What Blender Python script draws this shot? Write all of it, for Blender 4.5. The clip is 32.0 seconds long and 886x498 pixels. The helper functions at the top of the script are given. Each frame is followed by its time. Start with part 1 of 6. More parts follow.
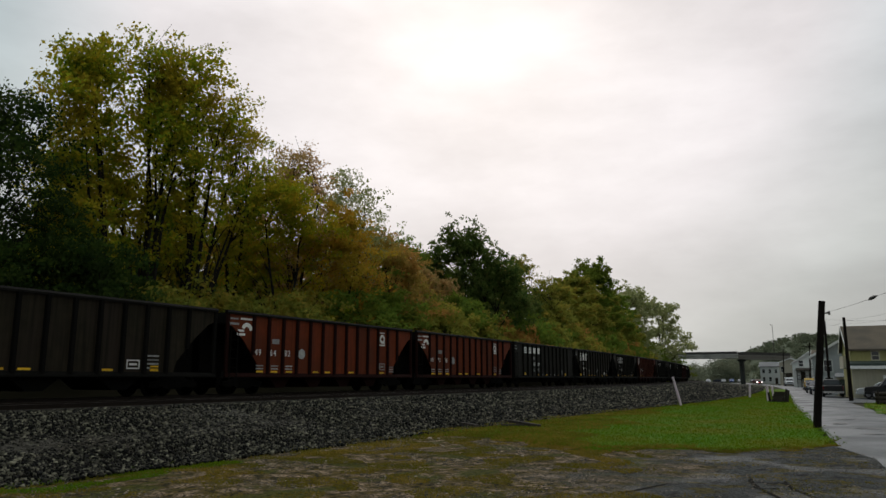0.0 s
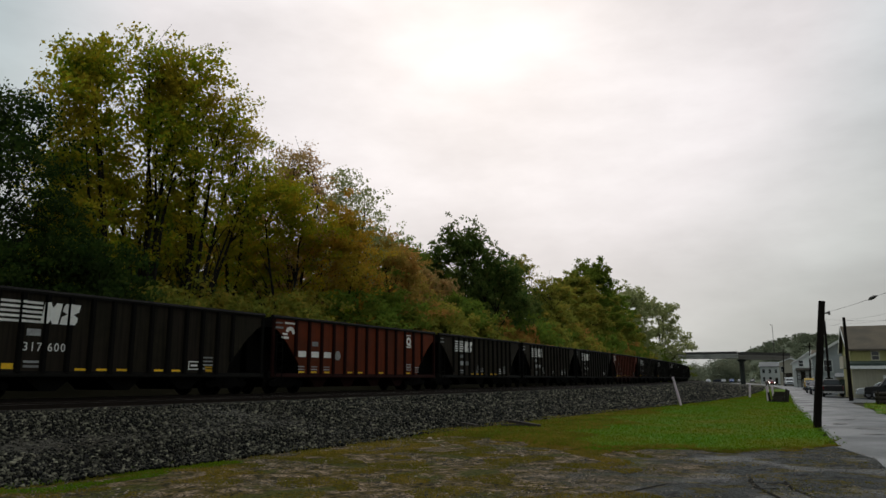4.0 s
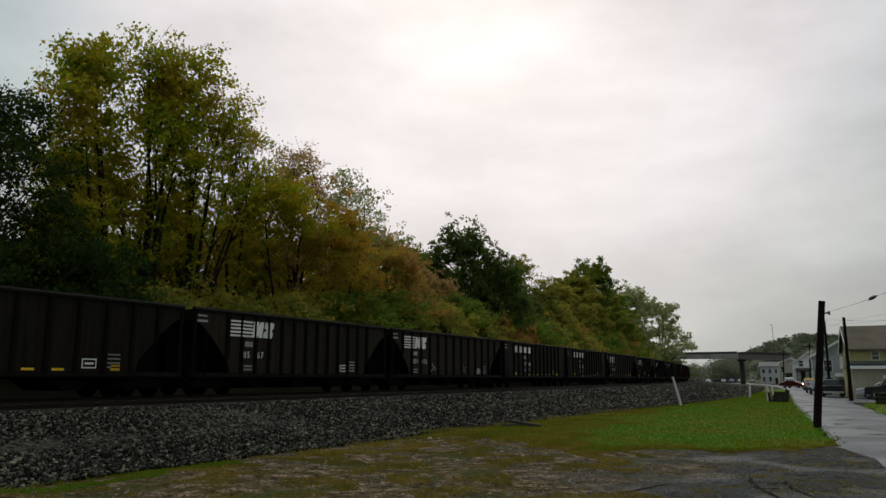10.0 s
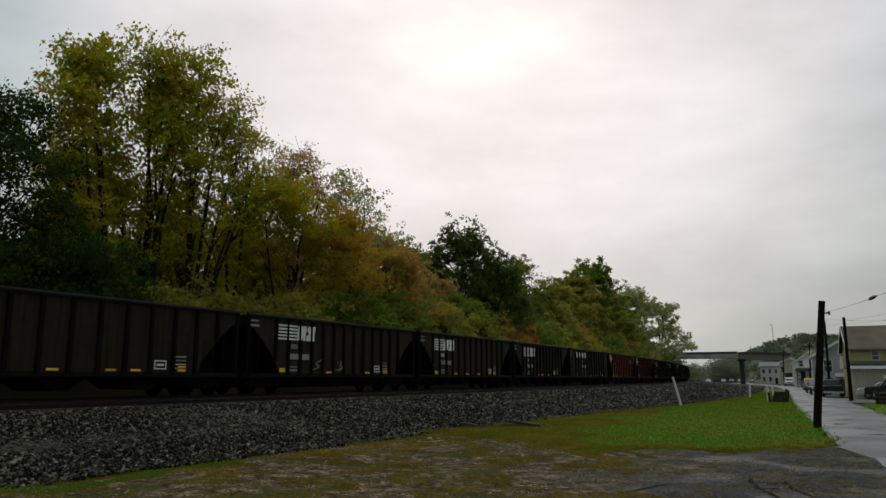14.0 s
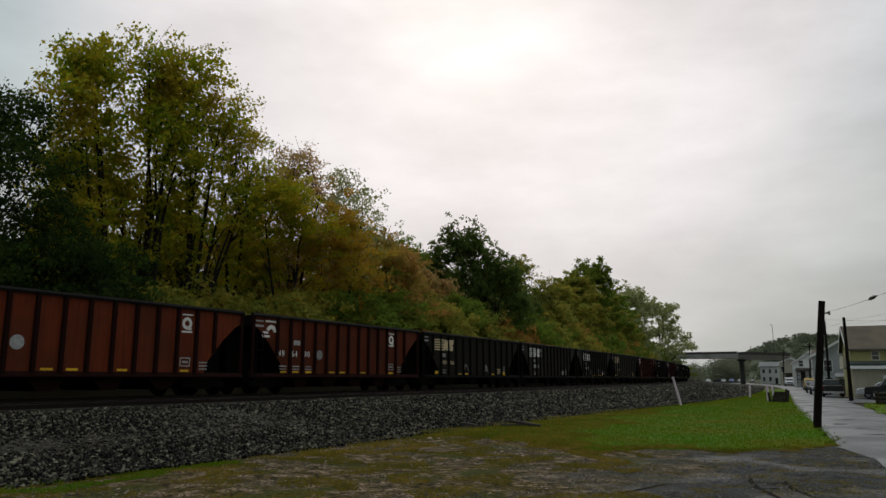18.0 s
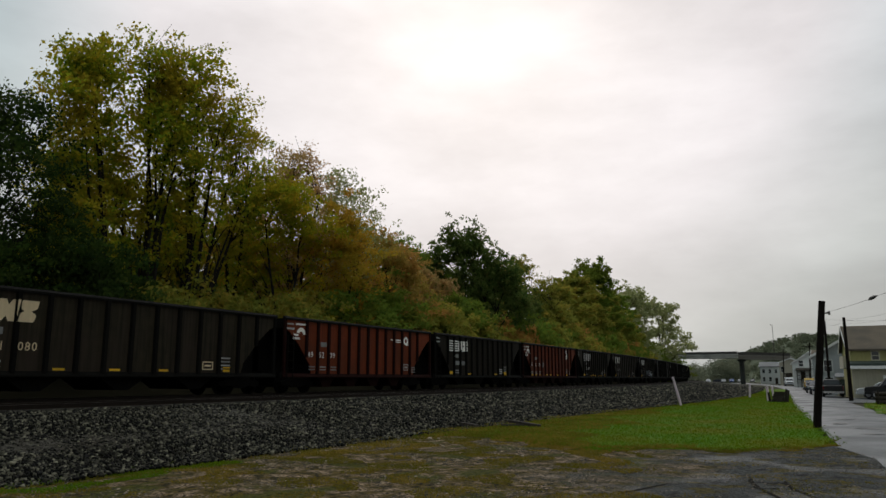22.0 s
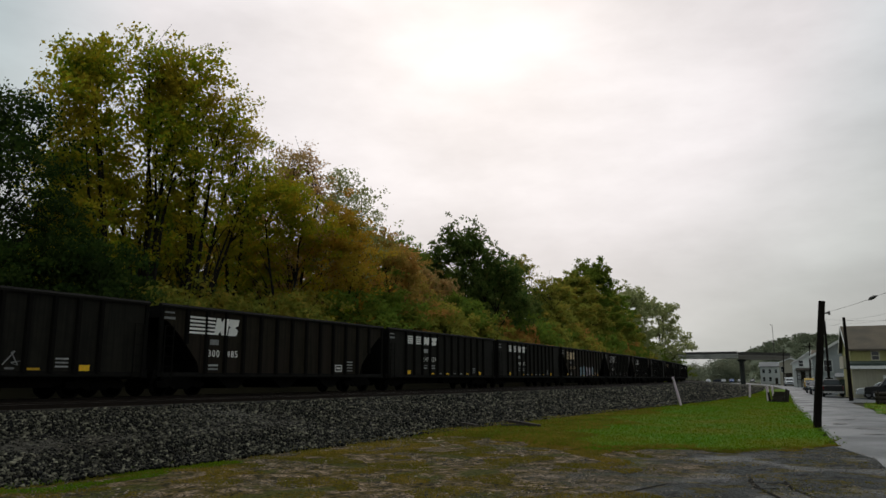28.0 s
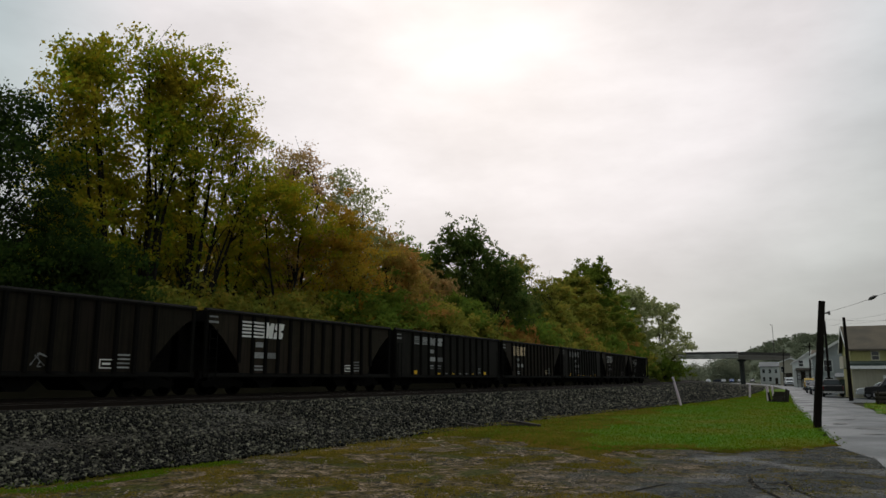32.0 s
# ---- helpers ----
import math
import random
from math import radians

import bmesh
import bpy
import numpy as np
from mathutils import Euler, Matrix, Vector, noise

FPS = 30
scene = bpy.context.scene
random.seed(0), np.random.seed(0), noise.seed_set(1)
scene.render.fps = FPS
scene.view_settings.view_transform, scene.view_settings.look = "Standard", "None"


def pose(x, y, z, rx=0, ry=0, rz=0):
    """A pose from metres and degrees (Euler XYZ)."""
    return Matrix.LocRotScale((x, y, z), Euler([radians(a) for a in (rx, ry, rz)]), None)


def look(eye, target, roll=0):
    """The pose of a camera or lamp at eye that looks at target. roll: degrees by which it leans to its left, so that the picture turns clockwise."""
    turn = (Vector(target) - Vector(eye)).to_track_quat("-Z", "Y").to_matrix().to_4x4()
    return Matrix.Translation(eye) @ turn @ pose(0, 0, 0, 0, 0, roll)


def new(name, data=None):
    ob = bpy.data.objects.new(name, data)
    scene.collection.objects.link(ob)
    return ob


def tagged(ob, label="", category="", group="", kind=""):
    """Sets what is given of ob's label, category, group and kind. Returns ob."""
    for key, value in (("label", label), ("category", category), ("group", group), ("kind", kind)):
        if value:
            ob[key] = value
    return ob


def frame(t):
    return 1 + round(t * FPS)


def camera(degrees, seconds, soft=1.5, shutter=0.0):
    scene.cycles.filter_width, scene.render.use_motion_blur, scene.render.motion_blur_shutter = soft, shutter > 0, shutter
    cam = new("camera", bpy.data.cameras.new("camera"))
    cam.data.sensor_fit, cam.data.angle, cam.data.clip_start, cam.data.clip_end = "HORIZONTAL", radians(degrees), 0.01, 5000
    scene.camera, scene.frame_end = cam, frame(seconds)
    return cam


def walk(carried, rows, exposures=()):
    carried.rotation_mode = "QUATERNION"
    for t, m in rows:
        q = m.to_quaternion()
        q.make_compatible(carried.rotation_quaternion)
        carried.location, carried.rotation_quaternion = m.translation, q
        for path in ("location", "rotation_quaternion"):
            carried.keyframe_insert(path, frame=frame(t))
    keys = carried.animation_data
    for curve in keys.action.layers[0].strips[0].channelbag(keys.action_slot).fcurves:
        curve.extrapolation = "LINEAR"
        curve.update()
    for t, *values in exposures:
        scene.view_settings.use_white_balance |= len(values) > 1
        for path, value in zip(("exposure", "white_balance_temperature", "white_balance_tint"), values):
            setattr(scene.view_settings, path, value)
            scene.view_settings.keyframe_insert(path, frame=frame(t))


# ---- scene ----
# ---------------------------------------------------------------- camera
EYE = (0.0, 0.0, 1.8)
cam = camera(62.975, 32.0, soft=1.5)
VIEW = look(EYE, (-48.737, 85.525, 19.411))
walk(cam, [(0.0, VIEW), (32.0, VIEW)], [(0.0, 0.0), (6.0, -0.03), (12.0, -0.06), (19.0, -0.06), (22.0, 0.0), (25.0, 0.0), (32.0, -0.02)])

# ---------------------------------------------------------------- world and light
SUN_EL, SUN_AZ = radians(32), radians(-27)      # hidden sun, ahead of the viewer behind the clouds
SUN_DIR = Vector((math.sin(SUN_AZ) * math.cos(SUN_EL), math.cos(SUN_AZ) * math.cos(SUN_EL), math.sin(SUN_EL)))


def build_world():
    w = bpy.data.worlds.new("overcast_sky")
    scene.world = w
    w.use_nodes = True
    nt = w.node_tree
    N, L = nt.nodes, nt.links
    N.clear()
    out, bg = N.new("ShaderNodeOutputWorld"), N.new("ShaderNodeBackground")
    sky = N.new("ShaderNodeTexSky")
    sky.sky_type, sky.sun_disc = "NISHITA", False
    sky.sun_elevation, sky.sun_rotation, sky.dust_density = SUN_EL, SUN_AZ, 4.0
    tc = N.new("ShaderNodeTexCoord")
    # glow of the hidden sun through the cloud sheet
    dot = N.new("ShaderNodeVectorMath")
    dot.operation = "DOT_PRODUCT"
    dot.inputs[1].default_value = SUN_DIR
    L.new(tc.outputs["Generated"], dot.inputs[0])
    glow = N.new("ShaderNodeMapRange")
    glow.interpolation_type = "SMOOTHSTEP"
    for k, v in zip((1, 2, 3, 4), (0.74, 0.985, 0.455, 0.95)):
        glow.inputs[k].default_value = v
    L.new(dot.outputs["Value"], glow.inputs[0])
    mp = N.new("ShaderNodeMapping")
    mp.inputs["Scale"].default_value = (1.3, 1.3, 3.4)
    L.new(tc.outputs["Generated"], mp.inputs["Vector"])
    no = N.new("ShaderNodeTexNoise")
    no.inputs["Scale"].default_value, no.inputs["Detail"].default_value, no.inputs["Roughness"].default_value = 2.6, 6, 0.55
    L.new(mp.outputs[0], no.inputs["Vector"])
    cl = N.new("ShaderNodeMapRange")
    for k, v in zip((1, 2, 3, 4), (0.3, 0.7, 0.82, 1.12)):
        cl.inputs[k].default_value = v
    L.new(no.outputs["Fac"], cl.inputs[0])
    mul = N.new("ShaderNodeMath")
    mul.operation = "MULTIPLY"
    L.new(glow.outputs[0], mul.inputs[0])
    L.new(cl.outputs[0], mul.inputs[1])
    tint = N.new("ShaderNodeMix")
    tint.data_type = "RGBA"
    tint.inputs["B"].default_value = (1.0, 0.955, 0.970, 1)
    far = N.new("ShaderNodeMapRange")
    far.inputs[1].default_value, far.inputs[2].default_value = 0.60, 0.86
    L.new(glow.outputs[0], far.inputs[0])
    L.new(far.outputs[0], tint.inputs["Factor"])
    # tint bluer higher up and off the glow, standing for lens edge shading
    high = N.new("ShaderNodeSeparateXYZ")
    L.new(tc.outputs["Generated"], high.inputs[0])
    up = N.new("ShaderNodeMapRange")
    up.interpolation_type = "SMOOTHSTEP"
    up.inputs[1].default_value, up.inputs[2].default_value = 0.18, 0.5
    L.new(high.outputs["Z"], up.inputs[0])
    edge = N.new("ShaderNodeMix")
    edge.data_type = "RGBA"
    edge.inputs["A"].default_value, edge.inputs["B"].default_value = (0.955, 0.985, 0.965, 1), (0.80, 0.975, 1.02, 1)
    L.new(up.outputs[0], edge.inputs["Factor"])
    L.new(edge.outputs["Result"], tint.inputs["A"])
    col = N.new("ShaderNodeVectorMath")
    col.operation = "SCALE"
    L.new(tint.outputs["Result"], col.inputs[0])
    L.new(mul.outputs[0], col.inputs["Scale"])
    # a trace of open sky over the cloud sheet
    sc = N.new("ShaderNodeVectorMath")
    sc.operation = "SCALE"
    sc.inputs["Scale"].default_value = 0.05 * 0.12
    L.new(sky.outputs[0], sc.inputs[0])
    add = N.new("ShaderNodeVectorMath")
    add.operation = "ADD"
    L.new(col.outputs[0], add.inputs[0])
    L.new(sc.outputs[0], add.inputs[1])
    # an overcast dome is brightest overhead
    sep = N.new("ShaderNodeSeparateXYZ")
    L.new(tc.outputs["Generated"], sep.inputs[0])
    zen = N.new("ShaderNodeMapRange")
    zen.interpolation_type = "SMOOTHSTEP"
    for k, v in zip((1, 2, 3, 4), (0.62, 1.0, 0.0, 1.0)):
        zen.inputs[k].default_value = v
    L.new(sep.outputs["Z"], zen.inputs[0])
    zc = N.new("ShaderNodeCombineXYZ")
    for k in range(3):
        L.new(zen.outputs[0], zc.inputs[k])
    top = N.new("ShaderNodeVectorMath")
    top.operation = "ADD"
    L.new(add.outputs[0], top.inputs[0])
    L.new(zc.outputs[0], top.inputs[1])
    L.new(top.outputs[0], bg.inputs["Color"])
    bg.inputs["Strength"].default_value = SKY_STRENGTH
    L.new(bg.outputs[0], out.inputs[0])


SKY_STRENGTH = 0.86
build_world()
sun = new("sun", bpy.data.lights.new("sun", "SUN"))
sun.data.energy, sun.data.angle, sun.data.color = 0.5, radians(40), (1.0, 0.96, 0.92)
sun.matrix_world = look(SUN_DIR * 200, (0, 0, 0))


# ---------------------------------------------------------------- materials
def mat(name, c1, c2=None, scale=3.0, rough=0.8, metal=0.0, bump=0.0, bump_scale=40.0, detail=6, contrast=0.25, vary=0.0,
        c3=None, scale3=0.4, rough_vary=0.0, island=False, streak=0.0, spec=0.5, dist=0.02, coords="Object"):
    """Two-scale procedural surface: c1/c2 by a fine noise, c3 by a coarse one, bump relief, object variation."""
    m = bpy.data.materials.new(name)
    m.use_nodes = True
    nt = m.node_tree
    N, L = nt.nodes, nt.links
    b = N["Principled BSDF"]
    b.inputs["Metallic"].default_value, b.inputs["Roughness"].default_value = metal, rough
    b.inputs["Specular IOR Level"].default_value = spec
    tc = N.new("ShaderNodeTexCoord")
    c2 = c2 or tuple(v * 0.8 for v in c1)

    def tex(sc, lo, hi, stretch=None, det=detail):
        n = N.new("ShaderNodeTexNoise")
        n.inputs["Scale"].default_value, n.inputs["Detail"].default_value = sc, det
        if stretch:
            mp = N.new("ShaderNodeMapping")
            mp.inputs["Scale"].default_value = stretch
            L.new(tc.outputs[coords], mp.inputs[0])
            L.new(mp.outputs[0], n.inputs["Vector"])
        else:
            L.new(tc.outputs[coords], n.inputs["Vector"])
        r = N.new("ShaderNodeMapRange")
        for k, v in zip((1, 2), (lo, hi)):
            r.inputs[k].default_value = v
        L.new(n.outputs["Fac"], r.inputs[0])
        return r.outputs[0]

    def mix(fac, a, bb):
        x = N.new("ShaderNodeMix")
        x.data_type = "RGBA"
        L.new(fac, x.inputs["Factor"])
        for s, v in (("A", a), ("B", bb)):
            if isinstance(v, tuple):
                x.inputs[s].default_value = (*v, 1)
            else:
                L.new(v, x.inputs[s])
        return x.outputs["Result"]

    if island:
        g = N.new("ShaderNodeNewGeometry")
        pw = N.new("ShaderNodeMath")
        pw.operation = "POWER"
        pw.inputs[1].default_value = 4.8
        L.new(g.outputs["Random Per Island"], pw.inputs[0])
        fac = pw.outputs[0]
    else:
        fac = tex(scale, 0.5 - contrast, 0.5 + contrast)
    col = mix(fac, c1, c2)
    if c3:
        col = mix(tex(scale3, 0.42, 0.66), col, c3)
    if streak:
        dark = tuple(v * (1 - streak) for v in c1)
        col = mix(tex(1.0, 0.42, 0.75, (7.0, 7.0, 0.35)), col, dark)
    if vary:
        oi = N.new("ShaderNodeObjectInfo")
        hs = N.new("ShaderNodeHueSaturation")
        r = N.new("ShaderNodeMapRange")
        for k, v in zip((3, 4), (1 - vary, 1 + vary)):
            r.inputs[k].default_value = v
        L.new(oi.outputs["Random"], r.inputs[0])
        L.new(r.outputs[0], hs.inputs["Value"])
        L.new(col, hs.inputs["Color"])
        col = hs.outputs[0]
    L.new(col, b.inputs["Base Color"])
    if rough_vary:
        r = N.new("ShaderNodeMapRange")
        for k, v in zip((3, 4), (max(0.03, rough - rough_vary), min(1, rough + rough_vary))):
            r.inputs[k].default_value = v
        L.new(tex(scale3 if c3 else scale * 0.3, 0.4, 0.6), r.inputs[0])
        L.new(r.outputs[0], b.inputs["Roughness"])
    if bump:
        n = N.new("ShaderNodeTexNoise")
        n.inputs["Scale"].default_value, n.inputs["Detail"].default_value = bump_scale, 4
        L.new(tc.outputs[coords], n.inputs["Vector"])
        bp = N.new("ShaderNodeBump")
        bp.inputs["Strength"].default_value, bp.inputs["Distance"].default_value = bump, dist
        L.new(n.outputs["Fac"], bp.inputs["Height"])
        L.new(bp.outputs[0], b.inputs["Normal"])
    return m


def leaf_mat(name, cols, patch, scale=0.25):
    """Leaves: colour by leaf, with coarse patches through the crown, and light passing through."""
    m = bpy.data.materials.new(name)
    m.use_nodes = True
    nt = m.node_tree
    N, L = nt.nodes, nt.links
    b = N["Principled BSDF"]
    out = N["Material Output"]
    g = N.new("ShaderNodeNewGeometry")
    ramp = N.new("ShaderNodeValToRGB")
    els = ramp.color_ramp.elements
    while len(els) < len(cols):
        els.new(0.5)
    for k, c in enumerate(cols):
        els[k].position, els[k].color = k / (len(cols) - 1), (*c, 1)
    tc = N.new("ShaderNodeTexCoord")
    # each spray of leaves keeps to one tone, with some scatter from leaf to leaf
    spray = N.new("ShaderNodeTexNoise")
    spray.inputs["Scale"].default_value, spray.inputs["Detail"].default_value = scale * 4.5, 2
    L.new(tc.outputs["Object"], spray.inputs["Vector"])
    sr = N.new("ShaderNodeMapRange")
    for k, v in zip((1, 2, 3, 4), (0.36, 0.64, 0.0, 0.62)):
        sr.inputs[k].default_value = v
    L.new(spray.outputs["Fac"], sr.inputs[0])
    tone = N.new("ShaderNodeMath")
    tone.operation = "MULTIPLY_ADD"
    tone.inputs[1].default_value = 0.38
    L.new(g.outputs["Random Per Island"], tone.inputs[0])
    L.new(sr.outputs[0], tone.inputs[2])
    L.new(tone.outputs[0], ramp.inputs[0])
    n = N.new("ShaderNodeTexNoise")
    n.inputs["Scale"].default_value, n.inputs["Detail"].default_value = scale, 3
    L.new(tc.outputs["Object"], n.inputs["Vector"])
    r = N.new("ShaderNodeMapRange")
    r.inputs[1].default_value, r.inputs[2].default_value = 0.42, 0.62
    L.new(n.outputs["Fac"], r.inputs[0])
    mx = N.new("ShaderNodeMix")
    mx.data_type = "RGBA"
    mx.inputs["B"].default_value = (*patch, 1)
    mm = N.new("ShaderNodeMath")
    mm.operation = "MULTIPLY"
    mm.inputs[1].default_value = 0.75
    L.new(r.outputs[0], mm.inputs[0])
    L.new(mm.outputs[0], mx.inputs["Factor"])
    L.new(ramp.outputs[0], mx.inputs["A"])
    L.new(mx.outputs["Result"], b.inputs["Base Color"])
    b.inputs["Roughness"].default_value = 0.8
    b.inputs["Specular IOR Level"].default_value = 0.06
    tr = N.new("ShaderNodeBsdfTranslucent")
    L.new(mx.outputs["Result"], tr.inputs["Color"])
    ms = N.new("ShaderNodeMixShader")
    ms.inputs[0].default_value = 0.55
    L.new(b.outputs[0], ms.inputs[1])
    L.new(tr.outputs[0], ms.inputs[2])
    L.new(ms.outputs[0], out.inputs[0])
    return m


def glow_mat(name, col, strength):
    m = bpy.data.materials.new(name)
    m.use_nodes = True
    b = m.node_tree.nodes["Principled BSDF"]
    b.inputs["Emission Color"].default_value, b.inputs["Emission Strength"].default_value = (*col, 1), strength
    b.inputs["Base Color"].default_value = (*col, 1)
    return m


M = {
    "earth": mat("earth", (0.030, 0.036, 0.010), (0.02, 0.025, 0.008), 2.0, 0.95, bump=0.5, bump_scale=12, c3=(0.035, 0.028, 0.012), scale3=0.15, spec=0.1),
    "lawn": mat("lawn_soil", (0.040, 0.105, 0.004), (0.080, 0.160, 0.006), 5.0, 0.95, bump=0.8, bump_scale=25, c3=(0.115, 0.120, 0.008), scale3=0.3, dist=0.05, spec=0.08, contrast=0.15),
    "ballast": mat("ballast_bed", (0.008, 0.0075, 0.006), (0.10, 0.094, 0.076), 7.0, 0.9, bump=1.0, bump_scale=14, c3=(0.020, 0.016, 0.010), scale3=0.3, dist=0.10, spec=0.08, contrast=0.14),
    "dust_shade": mat("dusted_shaded_ballast", (0.003, 0.0028, 0.0025), (0.010, 0.009, 0.0075), 14.0, 0.95, bump=0.8, bump_scale=20, dist=0.05, spec=0.04, c3=(0.014, 0.011, 0.007), scale3=0.4),
    "stone": mat("ballast_stone", (0.0012, 0.0012, 0.0008), (0.180, 0.168, 0.118), 3, 0.85, island=True, spec=0.1),
    "pebble": mat("gravel_stone", (0.030, 0.026, 0.018), (0.42, 0.34, 0.24), 3, 0.8, island=True, spec=0.2),
    "asphalt": mat("wet_asphalt", (0.038, 0.046, 0.049), (0.06, 0.071, 0.075), 9.0, 0.50, bump=0.25, bump_scale=90, c3=(0.034, 0.039, 0.042), scale3=0.3, rough_vary=0.10, dist=0.01, spec=0.36),
    "rut": mat("wet_mud", (0.010, 0.009, 0.007), (0.020, 0.018, 0.014), 14.0, 0.95, bump=0.8, bump_scale=40, spec=0.03),
    "crack": mat("asphalt_patch", (0.02, 0.02, 0.022), None, 9.0, 0.35),
    "rail": mat("rail_steel", (0.016, 0.012, 0.010), (0.026, 0.018, 0.013), 8.0, 0.7, 0.2, spec=0.15),
    "rail_top": mat("rail_running_face", (0.10, 0.085, 0.07), (0.06, 0.045, 0.035), 8.0, 0.45, 0.6),
    "tie": mat("creosoted_tie", (0.014, 0.012, 0.010), (0.026, 0.022, 0.018), 9.0, 0.9, bump=0.5, vary=0.25, spec=0.1),
    "black_panel": mat("weathered_black_paint", (0.0155, 0.0125, 0.0075), (0.028, 0.0215, 0.0125), 2.5, 0.62, bump=0.12, bump_scale=3, c3=(0.024, 0.017, 0.012), scale3=0.5, streak=0.5, vary=0.4, spec=0.08),
    "chord": mat("sooty_steel_edge", (0.0045, 0.004, 0.0034), (0.010, 0.0085, 0.007), 4.0, 0.8, spec=0.08, vary=0.3, c3=(0.007, 0.006, 0.005), scale3=0.8),
    # ribs share the panels' paint; their shadow lines are put into this black
    "black_rib": mat("black_and_shade_steel", (0.0036, 0.0033, 0.0027), (0.0075, 0.0066, 0.0052), 6.0, 0.8, spec=0.06, vary=0.2),
    "under": mat("black_underframe", (0.004, 0.0038, 0.0034), (0.008, 0.007, 0.006), 7.0, 0.9, spec=0.05),
    "gond_panel": mat("gondola_black_paint", (0.0100, 0.0092, 0.0070), (0.018, 0.0158, 0.0115), 2.5, 0.6, bump=0.1, bump_scale=3, streak=0.45, vary=0.3, spec=0.08),
    "red_panel": mat("oxide_red_paint", (0.165, 0.030, 0.009), (0.115, 0.022, 0.007), 3.0, 0.6, bump=0.1, bump_scale=3, c3=(0.085, 0.021, 0.008), scale3=0.45, streak=0.5, vary=0.25, spec=0.1),
    # panel red darkened to paint in the shadow lines along the ribs
    "red_rib": mat("shaded_red_rib", (0.020, 0.005, 0.0035), (0.012, 0.0045, 0.0035), 6.0, 0.8, spec=0.06),
    "decal": mat("white_lettering", (0.85, 0.82, 0.77), (0.70, 0.67, 0.62), 5.0, 0.8, streak=0.15, vary=0.12, spec=0.2),
    "decal_tan": mat("yellowed_lettering", (0.72, 0.55, 0.34), (0.62, 0.48, 0.30), 5.0, 0.8, streak=0.15, spec=0.2),
    "faint": mat("faded_lettering", (0.34, 0.33, 0.32), (0.20, 0.20, 0.19), 8.0, 0.8, vary=0.4, spec=0.2),
    "reflector": mat("yellow_reflector_tape", (0.80, 0.45, 0.01), (0.6, 0.34, 0.015), 8.0, 0.6, vary=0.3, spec=0.3),
    "spray_a": mat("pale_spray_paint", (0.20, 0.26, 0.30), (0.34, 0.36, 0.40), 4.0, 0.7, c3=(0.10, 0.22, 0.26), scale3=1.2),
    "spray_c": mat("dark_spray_outline", (0.03, 0.03, 0.045), (0.06, 0.05, 0.07), 4.0, 0.7),
    "spray_d": mat("white_spray_paint", (0.55, 0.56, 0.58), (0.42, 0.44, 0.48), 5.0, 0.7, c3=(0.30, 0.38, 0.42), scale3=2.0),
    "spray_b": mat("pink_spray_paint", (0.34, 0.22, 0.25), (0.20, 0.22, 0.30), 3.0, 0.7, c3=(0.38, 0.36, 0.36), scale3=1.5),
    "bark": mat("wet_bark", (0.009, 0.0075, 0.006), (0.018, 0.0145, 0.011), 8.0, 0.9, bump=0.8, bump_scale=18, dist=0.03, spec=0.15),
    "concrete": mat("stained_concrete", (0.56, 0.55, 0.52), (0.46, 0.45, 0.42), 3.0, 0.85, streak=0.3, c3=(0.28, 0.28, 0.26), scale3=0.3, spec=0.2),
    "dull_concrete": mat("brownish_concrete", (0.27, 0.25, 0.22), (0.21, 0.195, 0.17), 3.0, 0.85, streak=0.3, spec=0.2),
    # concrete darkened in colour for the shade of trees round the pier
    "pier": mat("shade_dark_concrete", (0.055, 0.06, 0.055), (0.04, 0.044, 0.04), 2.0, 0.9, streak=0.3, spec=0.1),
    "girder": mat("dark_bridge_rail", (0.05, 0.045, 0.04), (0.035, 0.03, 0.028), 4.0, 0.8),
    "pole": mat("tarred_pole_wood", (0.008, 0.006, 0.005), (0.016, 0.012, 0.010), 10.0, 0.9, bump=0.6, bump_scale=30, streak=0.4, spec=0.08),
    "wire": mat("black_cable", (0.02, 0.02, 0.022), None, 5, 0.6),
    "white_post": mat("white_painted_post", (0.62, 0.50, 0.57), (0.48, 0.38, 0.44), 7.0, 0.6),
    "siding_yellow": mat("yellow_siding", (0.38, 0.35, 0.15), (0.32, 0.295, 0.125), 4.0, 0.8, streak=0.2, spec=0.2),
    "cream": mat("cream_paint", (0.47, 0.44, 0.33), (0.40, 0.37, 0.28), 3.0, 0.7, streak=0.2),
    "shingle": mat("brown_roof_shingle", (0.105, 0.085, 0.062), (0.15, 0.122, 0.09), 12.0, 0.9, bump=0.5, bump_scale=30, c3=(0.09, 0.078, 0.062), scale3=0.6, spec=0.15),
    "grey_shingle": mat("grey_roof_shingle", (0.13, 0.13, 0.13), (0.18, 0.18, 0.18), 12.0, 0.9, bump=0.4),
    "trim_white": mat("white_trim", (0.72, 0.72, 0.70), (0.62, 0.62, 0.60), 5.0, 0.6),
    "grey_wall": mat("grey_siding", (0.33, 0.35, 0.35), (0.28, 0.30, 0.30), 4.0, 0.75, streak=0.15),
    "pale_wall": mat("pale_grey_siding", (0.60, 0.62, 0.60), (0.52, 0.54, 0.52), 4.0, 0.8, streak=0.15, spec=0.2),
    "white_wall": mat("white_siding", (0.74, 0.75, 0.73), (0.64, 0.65, 0.63), 4.0, 0.75, streak=0.15),
    "tan_wall": mat("tan_siding", (0.40, 0.37, 0.29), (0.34, 0.31, 0.25), 4.0, 0.75, streak=0.15),
    "dark_green": mat("dark_green_awning", (0.02, 0.035, 0.028), (0.03, 0.045, 0.036), 4.0, 0.7),
